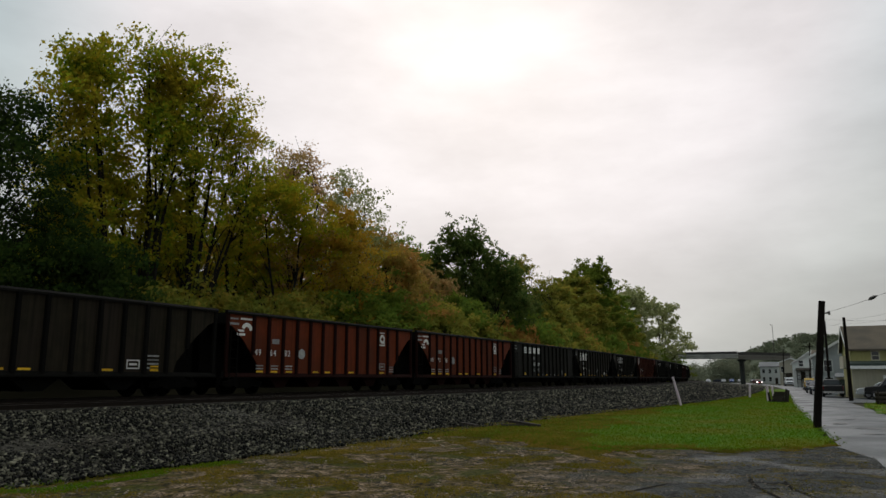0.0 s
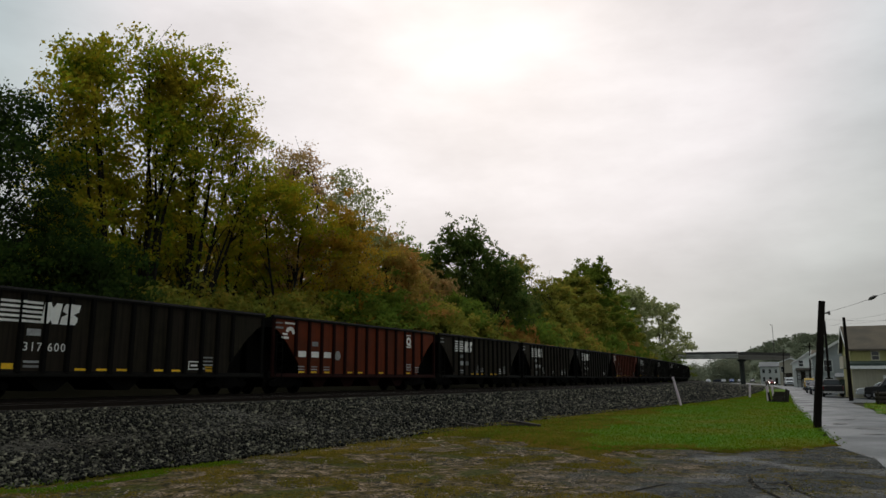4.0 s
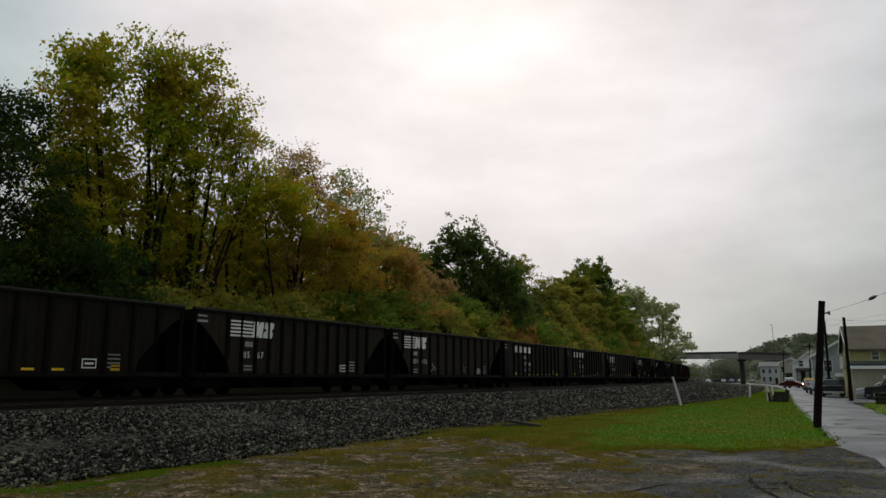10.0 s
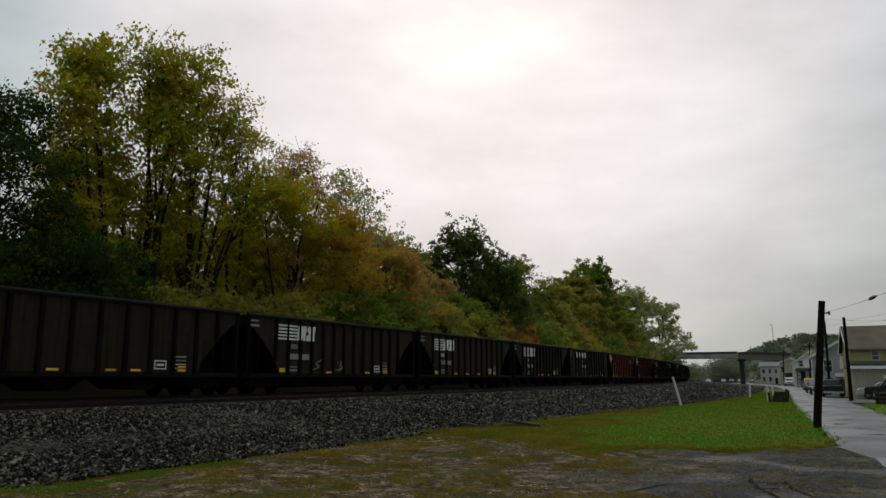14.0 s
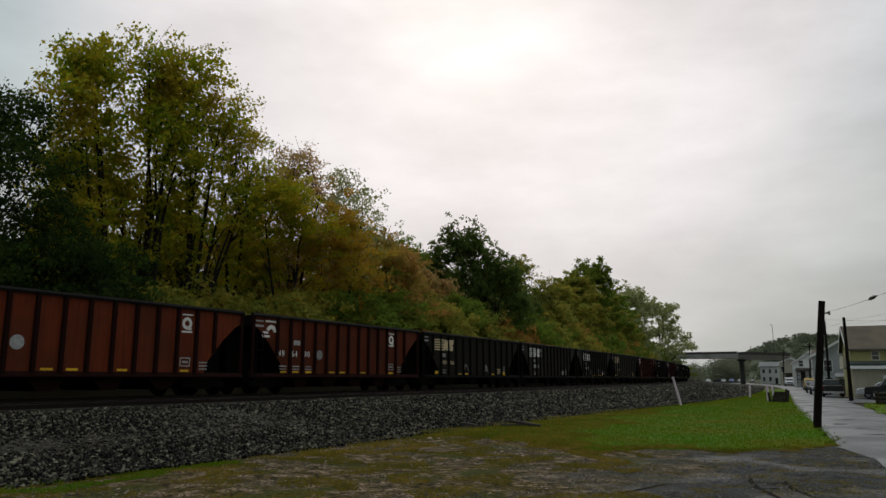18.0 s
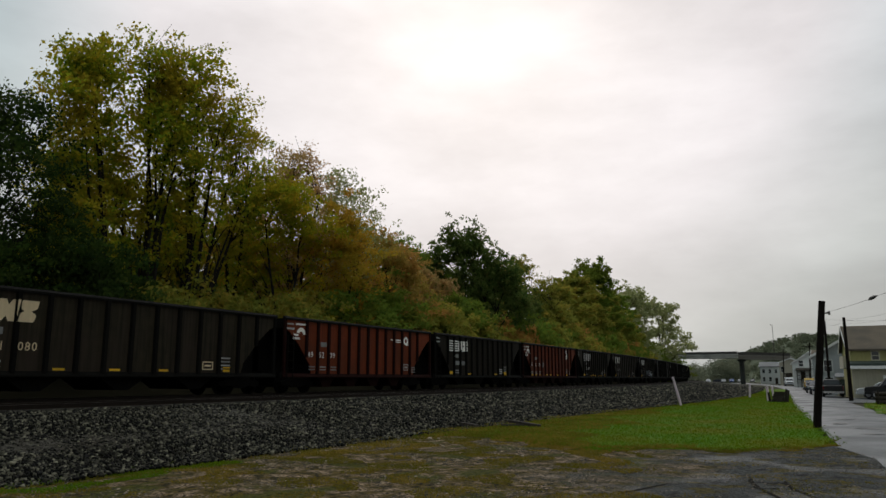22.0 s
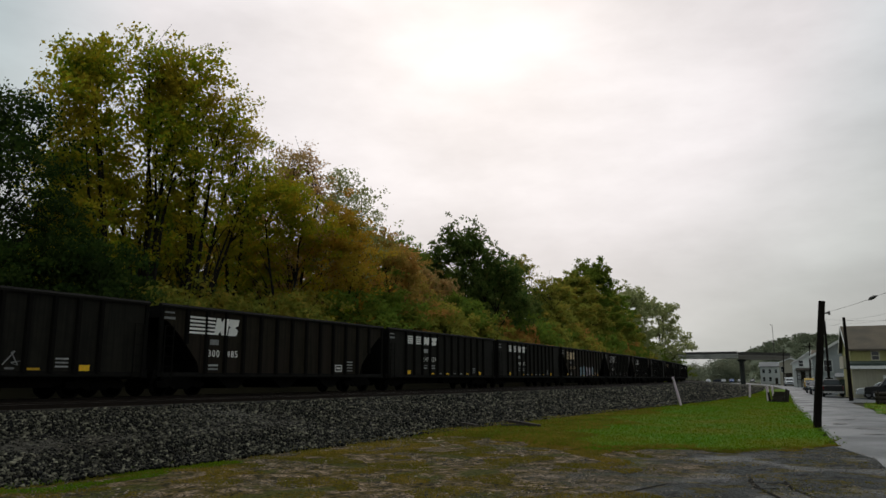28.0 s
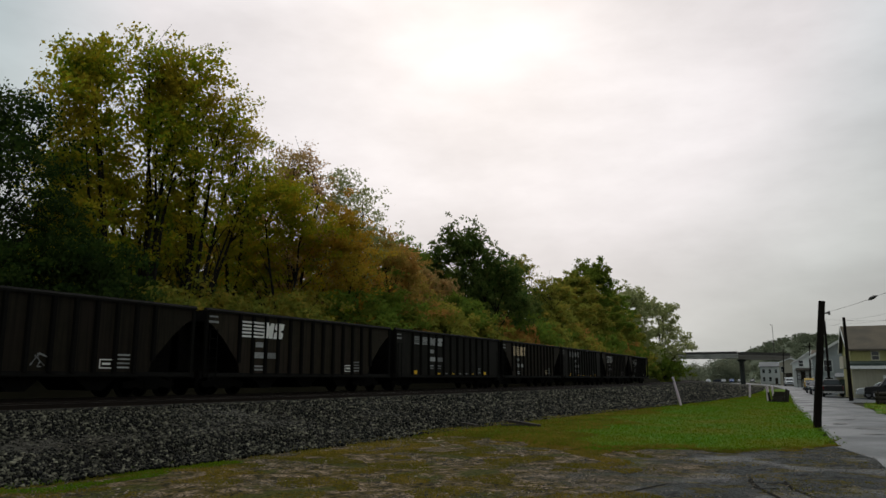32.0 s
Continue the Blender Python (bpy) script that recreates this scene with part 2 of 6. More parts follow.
    "dark_wood": mat("dark_wet_wood", (0.026, 0.021, 0.016), (0.045, 0.037, 0.029), 7.0, 0.85, bump=0.4, vary=0.2, spec=0.15),
    "pane": mat("window_glass", (0.02, 0.022, 0.025), None, 2.0, 0.08, spec=0.6),
    "tyre": mat("tyre_rubber", (0.015, 0.015, 0.016), None, 12.0, 0.85),
    "rim": mat("wheel_rim", (0.35, 0.35, 0.36), None, 8.0, 0.35, 0.8),
    "chrome": mat("chrome_bumper", (0.5, 0.5, 0.5), None, 8.0, 0.2, 1.0),
    "paint_black": mat("black_car_paint", (0.006, 0.0065, 0.007), None, 2.0, 0.35, spec=0.3),
    "paint_yellow": mat("yellow_car_paint", (0.50, 0.30, 0.01), None, 2.0, 0.3),
    "paint_white": mat("white_car_paint", (0.48, 0.49, 0.50), None, 2.0, 0.3),
    "paint_dark": mat("dark_blue_car_paint", (0.025, 0.03, 0.045), None, 2.0, 0.25),
    "paint_red": mat("maroon_car_paint", (0.10, 0.015, 0.015), None, 2.0, 0.25),
    "paint_blue": mat("blue_car_paint", (0.04, 0.10, 0.32), None, 2.0, 0.3),
    "headlight": glow_mat("lit_headlight", (1.0, 0.88, 0.88), 6.0),
    "lamp_red": glow_mat("lit_red_lamp", (1.0, 0.04, 0.06), 1.2),
    "lens_red": mat("red_lens", (0.30, 0.01, 0.01), None, 3.0, 0.25),
    "lens_clear": mat("clear_lens", (0.55, 0.55, 0.55), None, 3.0, 0.15),
    # soil colour darkened to stand for the shade seen beneath the train
    "hill": mat("shade_dark_slope_soil", (0.010, 0.009, 0.005), (0.018, 0.015, 0.008), 0.5, 0.95, spec=0.05),
    # distance haze is mixed into this slope colour
    "far_hill": mat("hazed_wooded_slope", (0.075, 0.088, 0.055), (0.09, 0.10, 0.065), 0.15, 0.95, spec=0.05),
}
LEAF = {
    # green darkened to carry canopy shade and lens falloff on the left
    "shade": leaf_mat("shade_green_leaves", [(0.012, 0.026, 0.007), (0.026, 0.052, 0.010), (0.046, 0.076, 0.013), (0.075, 0.10, 0.016)], (0.022, 0.036, 0.008)),
    "gold": leaf_mat("golden_green_leaves", [(0.085, 0.16, 0.012), (0.19, 0.28, 0.016), (0.37, 0.38, 0.02), (0.58, 0.36, 0.02)], (0.44, 0.30, 0.025), 0.42),
    "yellow": leaf_mat("yellow_leaves", [(0.20, 0.26, 0.016), (0.36, 0.35, 0.018), (0.52, 0.37, 0.02), (0.58, 0.30, 0.025)], (0.22, 0.28, 0.016)),
    "orange": leaf_mat("orange_leaves", [(0.34, 0.29, 0.028), (0.48, 0.29, 0.03), (0.56, 0.30, 0.035), (0.52, 0.23, 0.04)], (0.32, 0.28, 0.028)),
    "rust": leaf_mat("rusty_leaves", [(0.36, 0.20, 0.05), (0.44, 0.24, 0.06), (0.50, 0.25, 0.07), (0.28, 0.20, 0.05)], (0.28, 0.24, 0.045)),
    "russet": leaf_mat("russet_leaves", [(0.50, 0.26, 0.12), (0.40, 0.25, 0.10), (0.52, 0.32, 0.13), (0.38, 0.20, 0.09)], (0.34, 0.26, 0.08)),
    "olive": leaf_mat("olive_leaves", [(0.18, 0.22, 0.04), (0.26, 0.265, 0.04), (0.34, 0.28, 0.045), (0.42, 0.27, 0.05)], (0.20, 0.225, 0.04)),
    # leaf green greyed so the hill looks seen through haze
    "hillside": leaf_mat("haze_grey_hill_leaves", [(0.105, 0.13, 0.08), (0.12, 0.145, 0.09), (0.125, 0.135, 0.085), (0.095, 0.12, 0.075)], (0.11, 0.125, 0.08), 0.03),
    "green": leaf_mat("green_leaves", [(0.11, 0.18, 0.025), (0.16, 0.22, 0.028), (0.12, 0.20, 0.03), (0.22, 0.23, 0.025)], (0.18, 0.19, 0.025)),
    "dark": leaf_mat("dark_green_leaves", [(0.055, 0.10, 0.026), (0.09, 0.145, 0.034), (0.13, 0.17, 0.04), (0.17, 0.17, 0.05)], (0.09, 0.12, 0.03)),
    "grey": leaf_mat("grey_green_leaves", [(0.17, 0.21, 0.09), (0.30, 0.33, 0.15), (0.38, 0.39, 0.18), (0.40, 0.38, 0.16)], (0.25, 0.27, 0.10)),
    # rain mist is painted into these leaves by paling them
    "misty": leaf_mat("haze_pale_leaves", [(0.17, 0.20, 0.14), (0.20, 0.23, 0.16), (0.22, 0.225, 0.16), (0.16, 0.19, 0.135)], (0.19, 0.20, 0.13), 0.03),
    "grass": leaf_mat("grass_blades", [(0.055, 0.125, 0.004), (0.09, 0.17, 0.005), (0.068, 0.15, 0.005), (0.13, 0.16, 0.007)], (0.125, 0.13, 0.006), 0.3),
    "straw": leaf_mat("dry_grass_blades", [(0.095, 0.105, 0.010), (0.17, 0.125, 0.016), (0.24, 0.17, 0.032), (0.15, 0.11, 0.012)], (0.085, 0.092, 0.008), 0.5),
}


# ---------------------------------------------------------------- mesh helpers
def mesh_of(name, verts, faces, material, smooth=False):
    me = bpy.data.meshes.new(name)
    me.from_pydata([tuple(v) for v in verts], [], [tuple(f) for f in faces])
    if material:
        me.materials.append(material)
    if smooth:
        me.polygons.foreach_set("use_smooth", [True] * len(me.polygons))
    me.update()
    return me


def quads_mesh(name, verts, material):
    """Loose quads from an (n, 4, 3) array."""
    n = len(verts)
    me = bpy.data.meshes.new(name)
    me.vertices.add(n * 4)
    me.vertices.foreach_set("co", verts.astype(np.float32).ravel())
    me.loops.add(n * 4)
    me.loops.foreach_set("vertex_index", np.arange(n * 4, dtype=np.int32))
    me.polygons.add(n)
    me.polygons.foreach_set("loop_start", np.arange(0, n * 4, 4, dtype=np.int32))
    me.polygons.foreach_set("loop_total", np.full(n, 4, dtype=np.int32))
    me.materials.append(material)
    me.update(calc_edges=True)
    return me


class Shape:
    """Gathers boxes, prisms and tubes into one mesh."""

    def __init__(self):
        self.v, self.f = [], []

    def add(self, vs, fs):
        o = len(self.v)
        self.v += [tuple(p) for p in vs]
        self.f += [tuple(i + o for i in q) for q in fs]
        return self

    def box(self, x0, x1, y0, y1, z0, z1, bev=0.0):
        if bev:
            b = bev
            pts = [(x, y) for x, y in ((x0 + b, y0), (x1 - b, y0), (x1, y0 + b), (x1, y1 - b), (x1 - b, y1), (x0 + b, y1), (x0, y1 - b), (x0, y0 + b))]
            return self.prism_z(pts, z0, z1)
        vs = [(x, y, z) for z in (z0, z1) for x, y in ((x0, y0), (x1, y0), (x1, y1), (x0, y1))]
        return self.add(vs, [(3, 2, 1, 0), (4, 5, 6, 7), (0, 1, 5, 4), (1, 2, 6, 5), (2, 3, 7, 6), (3, 0, 4, 7)])

    def prism_z(self, pts, z0, z1):
        n = len(pts)
        vs = [(x, y, z0) for x, y in pts] + [(x, y, z1) for x, y in pts]
        return self.add(vs, [tuple(range(n - 1, -1, -1)), tuple(range(n, 2 * n))] + [(i, (i + 1) % n, n + (i + 1) % n, n + i) for i in range(n)])

    def prism_x(self, pts, x0, x1):
        """Polygon in (y, z), counter-clockwise seen from +x, extruded along x."""
        n = len(pts)
        vs = [(x0, y, z) for y, z in pts] + [(x1, y, z) for y, z in pts]
        return self.add(vs, [tuple(range(n - 1, -1, -1)), tuple(range(n, 2 * n))] + [(i, (i + 1) % n, n + (i + 1) % n, n + i) for i in range(n)])

    def prism_y(self, pts, y0, y1):
        """Polygon in (x, z) extruded along y."""
        n = len(pts)
        vs = [(x, y0, z) for x, z in pts] + [(x, y1, z) for x, z in pts]
        return self.add(vs, [tuple(range(n)), tuple(range(2 * n - 1, n - 1, -1))] + [(n + i, n + (i + 1) % n, (i + 1) % n, i) for i in range(n)])

    def tube(self, path, radii, seg=8, cap=True):
        o, n = len(self.v), len(path)
        for k, (p, r) in enumerate(zip(path, radii)):
            a = Vector(path[min(k + 1, n - 1)]) - Vector(path[max(k - 1, 0)])
            a = a.normalized() if a.length > 1e-9 else Vector((0, 0, 1))
            u = a.orthogonal().normalized() if abs(a.z) < 0.9 else (Vector((1, 0, 0)) - a * a.x).normalized()
            w = a.cross(u)
            for j in range(seg):
                t = 2 * math.pi * j / seg
                self.v.append(tuple(Vector(p) + (u * math.cos(t) + w * math.sin(t)) * r))
        for k in range(n - 1):
            for j in range(seg):
                a, b = o + k * seg + j, o + k * seg + (j + 1) % seg
                self.f.append((a, b, b + seg, a + seg))
        if cap:
            self.f.append(tuple(o + j for j in range(seg - 1, -1, -1)))
            self.f.append(tuple(o + (n - 1) * seg + j for j in range(seg)))
        return self

    def mesh(self, name, material, smooth=False):
        return mesh_of(name, self.v, self.f, material, smooth)


def part(name, shape, material, parent, label="", at=None):
    """One mesh object under a thing or a part."""
    me = shape.mesh(name, material) if isinstance(shape, Shape) else shape
    ob = new(name, me)
    ob.parent = parent
    if at is not None:
        ob.matrix_basis = at
    return tagged(ob, label)


def thing(name, m, label, category, group="", kind=""):
    ob = new(name)
    ob.empty_display_size = 0.2
    ob.matrix_basis = m
    return tagged(ob, label, category, group, kind)


def solid(name, shape, material, m, label, category, group="", kind=""):
    ob = new(name, shape.mesh(name, material) if isinstance(shape, Shape) else shape)
    ob.matrix_basis = m
    return tagged(ob, label, category, group, kind)


# ---------------------------------------------------------------- the railway line
CURVE_AT, RADIUS, SIDE_X = 30.0, 1000.0, -25.0
RAIL_Z = 1.05
TRAIN_OFF, NEAR_OFF = -1.6, 3.25        # centre lines, from the train's near side


def along(s, off=0.0, z=0.0):
    """Point s metres up the line, off metres to its right-hand side."""
    a = max(s - CURVE_AT, 0.0) / RADIUS
    x = SIDE_X - RADIUS * (1 - math.cos(a))
    y = s if s < CURVE_AT else CURVE_AT + RADIUS * math.sin(a)
    return (x + off * math.cos(a), y + off * math.sin(a), z)


def heading(s):
    return math.degrees(max(s - CURVE_AT, 0.0) / RADIUS)


def toe(s):
    """Width of the stone shoulder on the near side."""
    t = min(max((s - 20) / 65, 0), 1)
    return 12.2 + 3.0 * t * t * (3 - 2 * t)


def sweep(profile, ss):
    """Strip along the line: profile(s) gives (off, z) pairs."""
    vs, fs, n = [], [], len(profile(0))
    for s in ss:
        vs += [along(s, o, z) for o, z in profile(s)]
    for k in range(len(ss) - 1):
        for j in range(n - 1):
            a = k * n + j
            fs.append((a, a + 1, a + n + 1, a + n))
    return vs, fs


STEPS = [-680, -300, -120, -60, -30] + [-20 + 4 * k for k in range(62)] + [240 + 30 * k for k in range(20)]

# ground to the horizon
ticks = [-3000, -1500, -600, -300, -150, -60, 0, 60, 150, 300, 600, 1500, 3000]
gv = [(x, y, -0.06) for y in ticks for x in ticks]
gf = [(j * 13 + i, j * 13 + i + 1, (j + 1) * 13 + i + 1, (j + 1) * 13 + i) for j in range(12) for i in range(12)]
solid("ground", mesh_of("ground", gv, gf, M["earth"]), None, Matrix(), "dark damp earth and low grass reaching the horizon", "ground", kind="structure")


# ballast bed, with an uneven shoulder
def bed(s):
    w = toe(s)
    ws = [0, 0.1, 0.25, 0.4, 0.55, 0.7, 0.85, 0.95, 1.0]
    out = [(-10.5, -0.3), (-8.2, 0.75), (-5.2, 0.86), (1.0, 0.85), (5.4, 0.86)]
    for q in ws[1:]:
        x, y, _ = along(s, 5.4 + (w - 5.4) * q)
        bumpy = 0.09 * noise.noise((x * 0.35, y * 0.35, 3.0)) * (1 if q < 1 else 0)
        out.append((5.4 + (w - 5.4) * q + 0.5 * noise.noise((0.2 * s, q * 3, 1.0)), 0.86 * (1 - q) ** 1.12 + bumpy - (0.06 if q == 1 else 0)))
    return out


v, f = sweep(bed, [-680, -300, -120, -60, -30, -15] + [-8 + k for k in range(110)] + STEPS[35:])
solid("ballast_bed", mesh_of("ballast_bed", v, f, M["ballast"], True), None, Matrix(), "dark grey crushed stone ballast bank under the two tracks", "ballast", kind="structure")


def ballast_stones():
    n = 150000
    r = np.random.default_rng(11)
    s = 4 + 150 * r.random(n) ** 1.9
    q = r.random(n)
    pos = []
    for k in range(n):
        w = toe(s[k])
        qq = q[k] * 1.06
        off = 4.15 + (w - 4.15) * qq
        t = max(0.0, (off - 5.4) / (w - 5.4))
        x, y, _ = along(float(s[k]), off)
        b = 0.09 * noise.noise((x * 0.35, y * 0.35, 3.0))
        pos.append((x, y, max(0.86 * (1 - min(t, 1)) ** 1.12 + (b if t > 0.03 else 0), 0.0) + 0.015))
    pos = np.array(pos)
    base = np.array([(x, y, z) for z in (-1, 1) for x, y in ((-1, -1), (1, -1), (1, 1), (-1, 1))], float)
    base = base[None] * (1 + 0.35 * (r.random((n, 8, 3)) - 0.5))
    size = (0.0105 + 0.022 * r.random((n, 1, 1)) ** 2) * (0.45 + 1.1 * r.random((n, 1, 3))) * (1 + np.maximum(s - 18, 0) / 50)[:, None, None]
    base = base * size
    a, b, c = (2 * np.pi * r.random(n) for _ in range(3))
    ca, sa, cb, sb, cc, sc = np.cos(a), np.sin(a), np.cos(b), np.sin(b), np.cos(c), np.sin(c)
    rot = np.stack([np.stack([ca * cb, ca * sb * sc - sa * cc, ca * sb * cc + sa * sc], -1),
                    np.stack([sa * cb, sa * sb * sc + ca * cc, sa * sb * cc - ca * sc], -1),
                    np.stack([-sb, cb * sc, cb * cc], -1)], 1)
    vs = np.einsum("nij,nkj->nki", rot, base) + pos[:, None]
    quad = np.array([(3, 2, 1, 0), (4, 5, 6, 7), (0, 1, 5, 4), (1, 2, 6, 5), (2, 3, 7, 6), (3, 0, 4, 7)])
    idx = (np.arange(n)[:, None, None] * 8 + quad[None]).reshape(-1)
    me = bpy.data.meshes.new("ballast_stones")
    me.vertices.add(n * 8)
    me.vertices.foreach_set("co", vs.astype(np.float32).ravel())
    me.loops.add(len(idx))
    me.loops.foreach_set("vertex_index", idx.astype(np.int32))
    me.polygons.add(n * 6)
    me.polygons.foreach_set("loop_start", np.arange(0, n * 24, 4, dtype=np.int32))
    me.polygons.foreach_set("loop_total", np.full(n * 6, 4, dtype=np.int32))
    me.materials.append(M["stone"])
    me.update(calc_edges=True)
    solid("ballast_stones", me, None, Matrix(), "loose broken grey stones on the ballast bank", "stones", kind="stuff")


ballast_stones()


# dark sheet carries the shade below and beside the train in its colour
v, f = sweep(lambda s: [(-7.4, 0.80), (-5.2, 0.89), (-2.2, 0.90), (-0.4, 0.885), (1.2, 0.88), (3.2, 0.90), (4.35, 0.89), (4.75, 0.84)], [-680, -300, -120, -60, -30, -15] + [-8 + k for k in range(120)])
solid("trackbed", mesh_of("trackbed", v, f, M["dust_shade"], True), None, Matrix(), "ballast black with coal dust and painted train shade between rails", "ballast", kind="structure")


def railway_track(off, label):
    t = thing("railway_track", Matrix(), label, "railway track", kind="structure")
    for side in (-0.75, 0.75):
        prof = [(-0.07, 0), (-0.07, 0.02), (-0.012, 0.04), (-0.012, 0.125), (-0.036, 0.135), (-0.036, 0.17)]
        prof += [(-a, z) for a, z in reversed(prof)]
        v, f = sweep(lambda s: [(off + side + a, RAIL_Z - 0.17 + z) for a, z in prof], STEPS)
        part("rail", mesh_of("rail", v, f, M["rail"]), None, t, "rusty steel rail")
        v, f = sweep(lambda s: [(off + side - 0.03, RAIL_Z + 0.003), (off + side + 0.03, RAIL_Z + 0.003)], STEPS)
        part("running_face", mesh_of("running_face", v, f, M["rail_top"]), None, t, "worn bright running face of the rail")
    me = Shape().box(-1.3, 1.3, -0.11, 0.11, -0.18, 0, 0.01).mesh("tie", M["tie"])
    for k in range(110):
        s = 6 + 0.55 * k
        part("tie", me, None, t, at=pose(*along(s, off, RAIL_Z - 0.155), rz=heading(s)))
    return t


railway_track(NEAR_OFF, "empty railway track on the ballast in front of the train")
railway_track(TRAIN_OFF, "railway track that carries the coal train")

# ---------------------------------------------------------------- road, lawn and gravel lot
ROAD_L = [(1.9, 9.0), (0.65, 15.7), (-0.05, 19.7), (-0.75, 22.9), (-1.25, 28.4), (-2.6, 40.9), (-4.4, 58.7), (-6.9, 87.7), (-10.9, 131.0), (-17.9, 186.0), (-29.5, 240.0), (-46.0, 310.0)]
ROAD_R = [(9.0, 9.0), (6.0, 15.7), (4.6, 22.0), (2.3, 33.0), (0.9, 43.0), (0.1, 53.0), (-0.8, 62.0), (0.0, 70.0), (-1.4, 78.0), (-3.0, 95.0), (-6.6, 131.0), (-12.4, 186.0), (-19.6, 215.0), (-24.5, 240.0), (-40.0, 310.0)]


def at_y(line, y):
    ys, xs = [p[1] for p in line], [p[0] for p in line]
    return float(np.interp(y, ys, xs))


def road_mesh():
    ys = [9 + 1.5 * k for k in range(70)] + [114 + 8 * k for k in range(25)]
    vs, fs = [], []
    for y in ys:
        a, b = at_y(ROAD_L, y), at_y(ROAD_R, y)
        a += (0.16 * noise.noise((y * 0.7, 0, 7)) + 0.08 * noise.noise((y * 2.3, 0, 2))) * (2.2 if y < 22 else 1)
        for q in (0, 0.04, 0.5, 0.96, 1):
            vs.append((a + (b - a) * q, y, 0.0 + 0.05 * math.sin(math.pi * q)))
    for k in range(len(ys) - 1):
        for j in range(4):
            i = k * 5 + j
            fs.append((i, i + 1, i + 6, i + 5))
    return mesh_of("road", vs, fs, M["asphalt"], True)


road = solid("road", road_mesh(), None, Matrix(), "rain-wet grey asphalt street shining with sky light", "road", kind="structure")
# parking apron before the houses
ap = Shape().prism_z([(-1.2, 63.5), (14, 66), (14, 79), (-1.2, 79)], -0.05, 0.018)
solid("parking_apron", ap, M["asphalt"], Matrix(), "wet asphalt parking apron in front of the garage", "pavement", kind="structure")
# cracks and patches in the asphalt, irregular outlines
for k, (x, y, w, l) in enumerate([(0.3, 30.5, 1.1, 0.35), (1.2, 27.0, 0.9, 0.22), (2.2, 24.2, 1.4, 0.3), (-0.6, 37.0, 0.8, 0.3), (0.1, 45.5, 0.7, 0.25),
                                  (-1.6, 50.0, 0.9, 0.3), (0.9, 21.5, 0.5, 0.2), (1.9, 32.0, 0.4, 0.5), (-0.9, 33.5, 0.4, 0.6), (1.6, 19.0, 0.6, 0.18), (2.6, 20.5, 0.9, 0.16), (1.1, 23.2, 0.7, 0.12), (3.0, 26.6, 0.8, 0.2), (0.2, 27.6, 0.35, 0.3), (1.9, 36.5, 0.5, 0.5), (-0.4, 41.0, 0.5, 0.6), (-1.9, 57.0, 0.7, 0.6), (2.4, 17.6, 0.8, 0.12)]):
    pts = []
    for j in range(14):
        t = 2 * math.pi * j / 14
        q = 0.6 + 0.9 * abs(noise.noise((math.cos(t) * 1.5 + k, math.sin(t) * 1.5, k)))
        pts.append((x + w * q * math.cos(t), y + l * q * math.sin(t), 0.052))
    part("crack_patch", mesh_of("crack_patch", pts, [tuple(range(14))], M["crack"]), None, road, "dark sunken patch in the asphalt")


def lot_mat():
    """Gravel that gives way to worn grass towards the railway."""
    m = bpy.data.materials.new("gravel_and_worn_grass")
    m.use_nodes = True
    nt = m.node_tree
    N, L = nt.nodes, nt.links
    b = N["Principled BSDF"]
    b.inputs["Specular IOR Level"].default_value = 0.12
    tc = N.new("ShaderNodeTexCoord")

    def tex(sc, lo, hi, det=6):
        n = N.new("ShaderNodeTexNoise")
        n.inputs["Scale"].default_value, n.inputs["Detail"].default_value = sc, det
        L.new(tc.outputs["Object"], n.inputs["Vector"])
        r = N.new("ShaderNodeMapRange")
        r.inputs[1].default_value, r.inputs[2].default_value = lo, hi
        L.new(n.outputs["Fac"], r.inputs[0])
        return r.outputs[0]

    def mix(fac, a, bb):
        x = N.new("ShaderNodeMix")
        x.data_type = "RGBA"
        L.new(fac, x.inputs["Factor"])
        for s, v in (("A", a), ("B", bb)):
            if isinstance(v, tuple):
                x.inputs[s].default_value = (*v, 1)
            else:
                L.new(v, x.inputs[s])
        return x.outputs["Result"]

    grav = mix(tex(22, 0.40, 0.60), (0.010, 0.011, 0.010), (0.095, 0.098, 0.094))
    grav = mix(tex(0.9, 0.50, 0.64, 8), grav, mix(tex(30, 0.38, 0.62), (0.03, 0.031, 0.029), (0.115, 0.116, 0.108)))
    grav = mix(tex(2.4, 0.56, 0.66, 8), grav, (0.012, 0.012, 0.011))
    grav = mix(tex(1.5, 0.54, 0.60, 8), grav, mix(tex(9, 0.4, 0.6), (0.03, 0.027, 0.006), (0.10, 0.08, 0.02)))
    scrub = mix(tex(7, 0.42, 0.58), (0.018, 0.016, 0.003), (0.115, 0.080, 0.018))
    scrub = mix(tex(2.6, 0.46, 0.60, 10), scrub, mix(tex(17, 0.43, 0.58, 8), (0.030, 0.023, 0.012), (0.40, 0.285, 0.185)))
    scrub = mix(tex(0.8, 0.54, 0.60, 8), scrub, mix(tex(9, 0.4, 0.6), (0.035, 0.038, 0.004), (0.085, 0.082, 0.008)))
    sp = N.new("ShaderNodeSeparateXYZ")
    L.new(tc.outputs["Object"], sp.inputs[0])
    big = tex(0.45, 0.2, 0.8)
    ad = N.new("ShaderNodeMath")
    ad.operation = "MULTIPLY_ADD"
    ad.inputs[1].default_value = 6.0
    L.new(big, ad.inputs[0])
    L.new(sp.outputs["X"], ad.inputs[2])
    r = N.new("ShaderNodeMapRange")
    r.inputs[1].default_value, r.inputs[2].default_value = -2.6, 0.2
    L.new(ad.outputs[0], r.inputs[0])
    L.new(mix(r.outputs[0], scrub, grav), b.inputs["Base Color"])
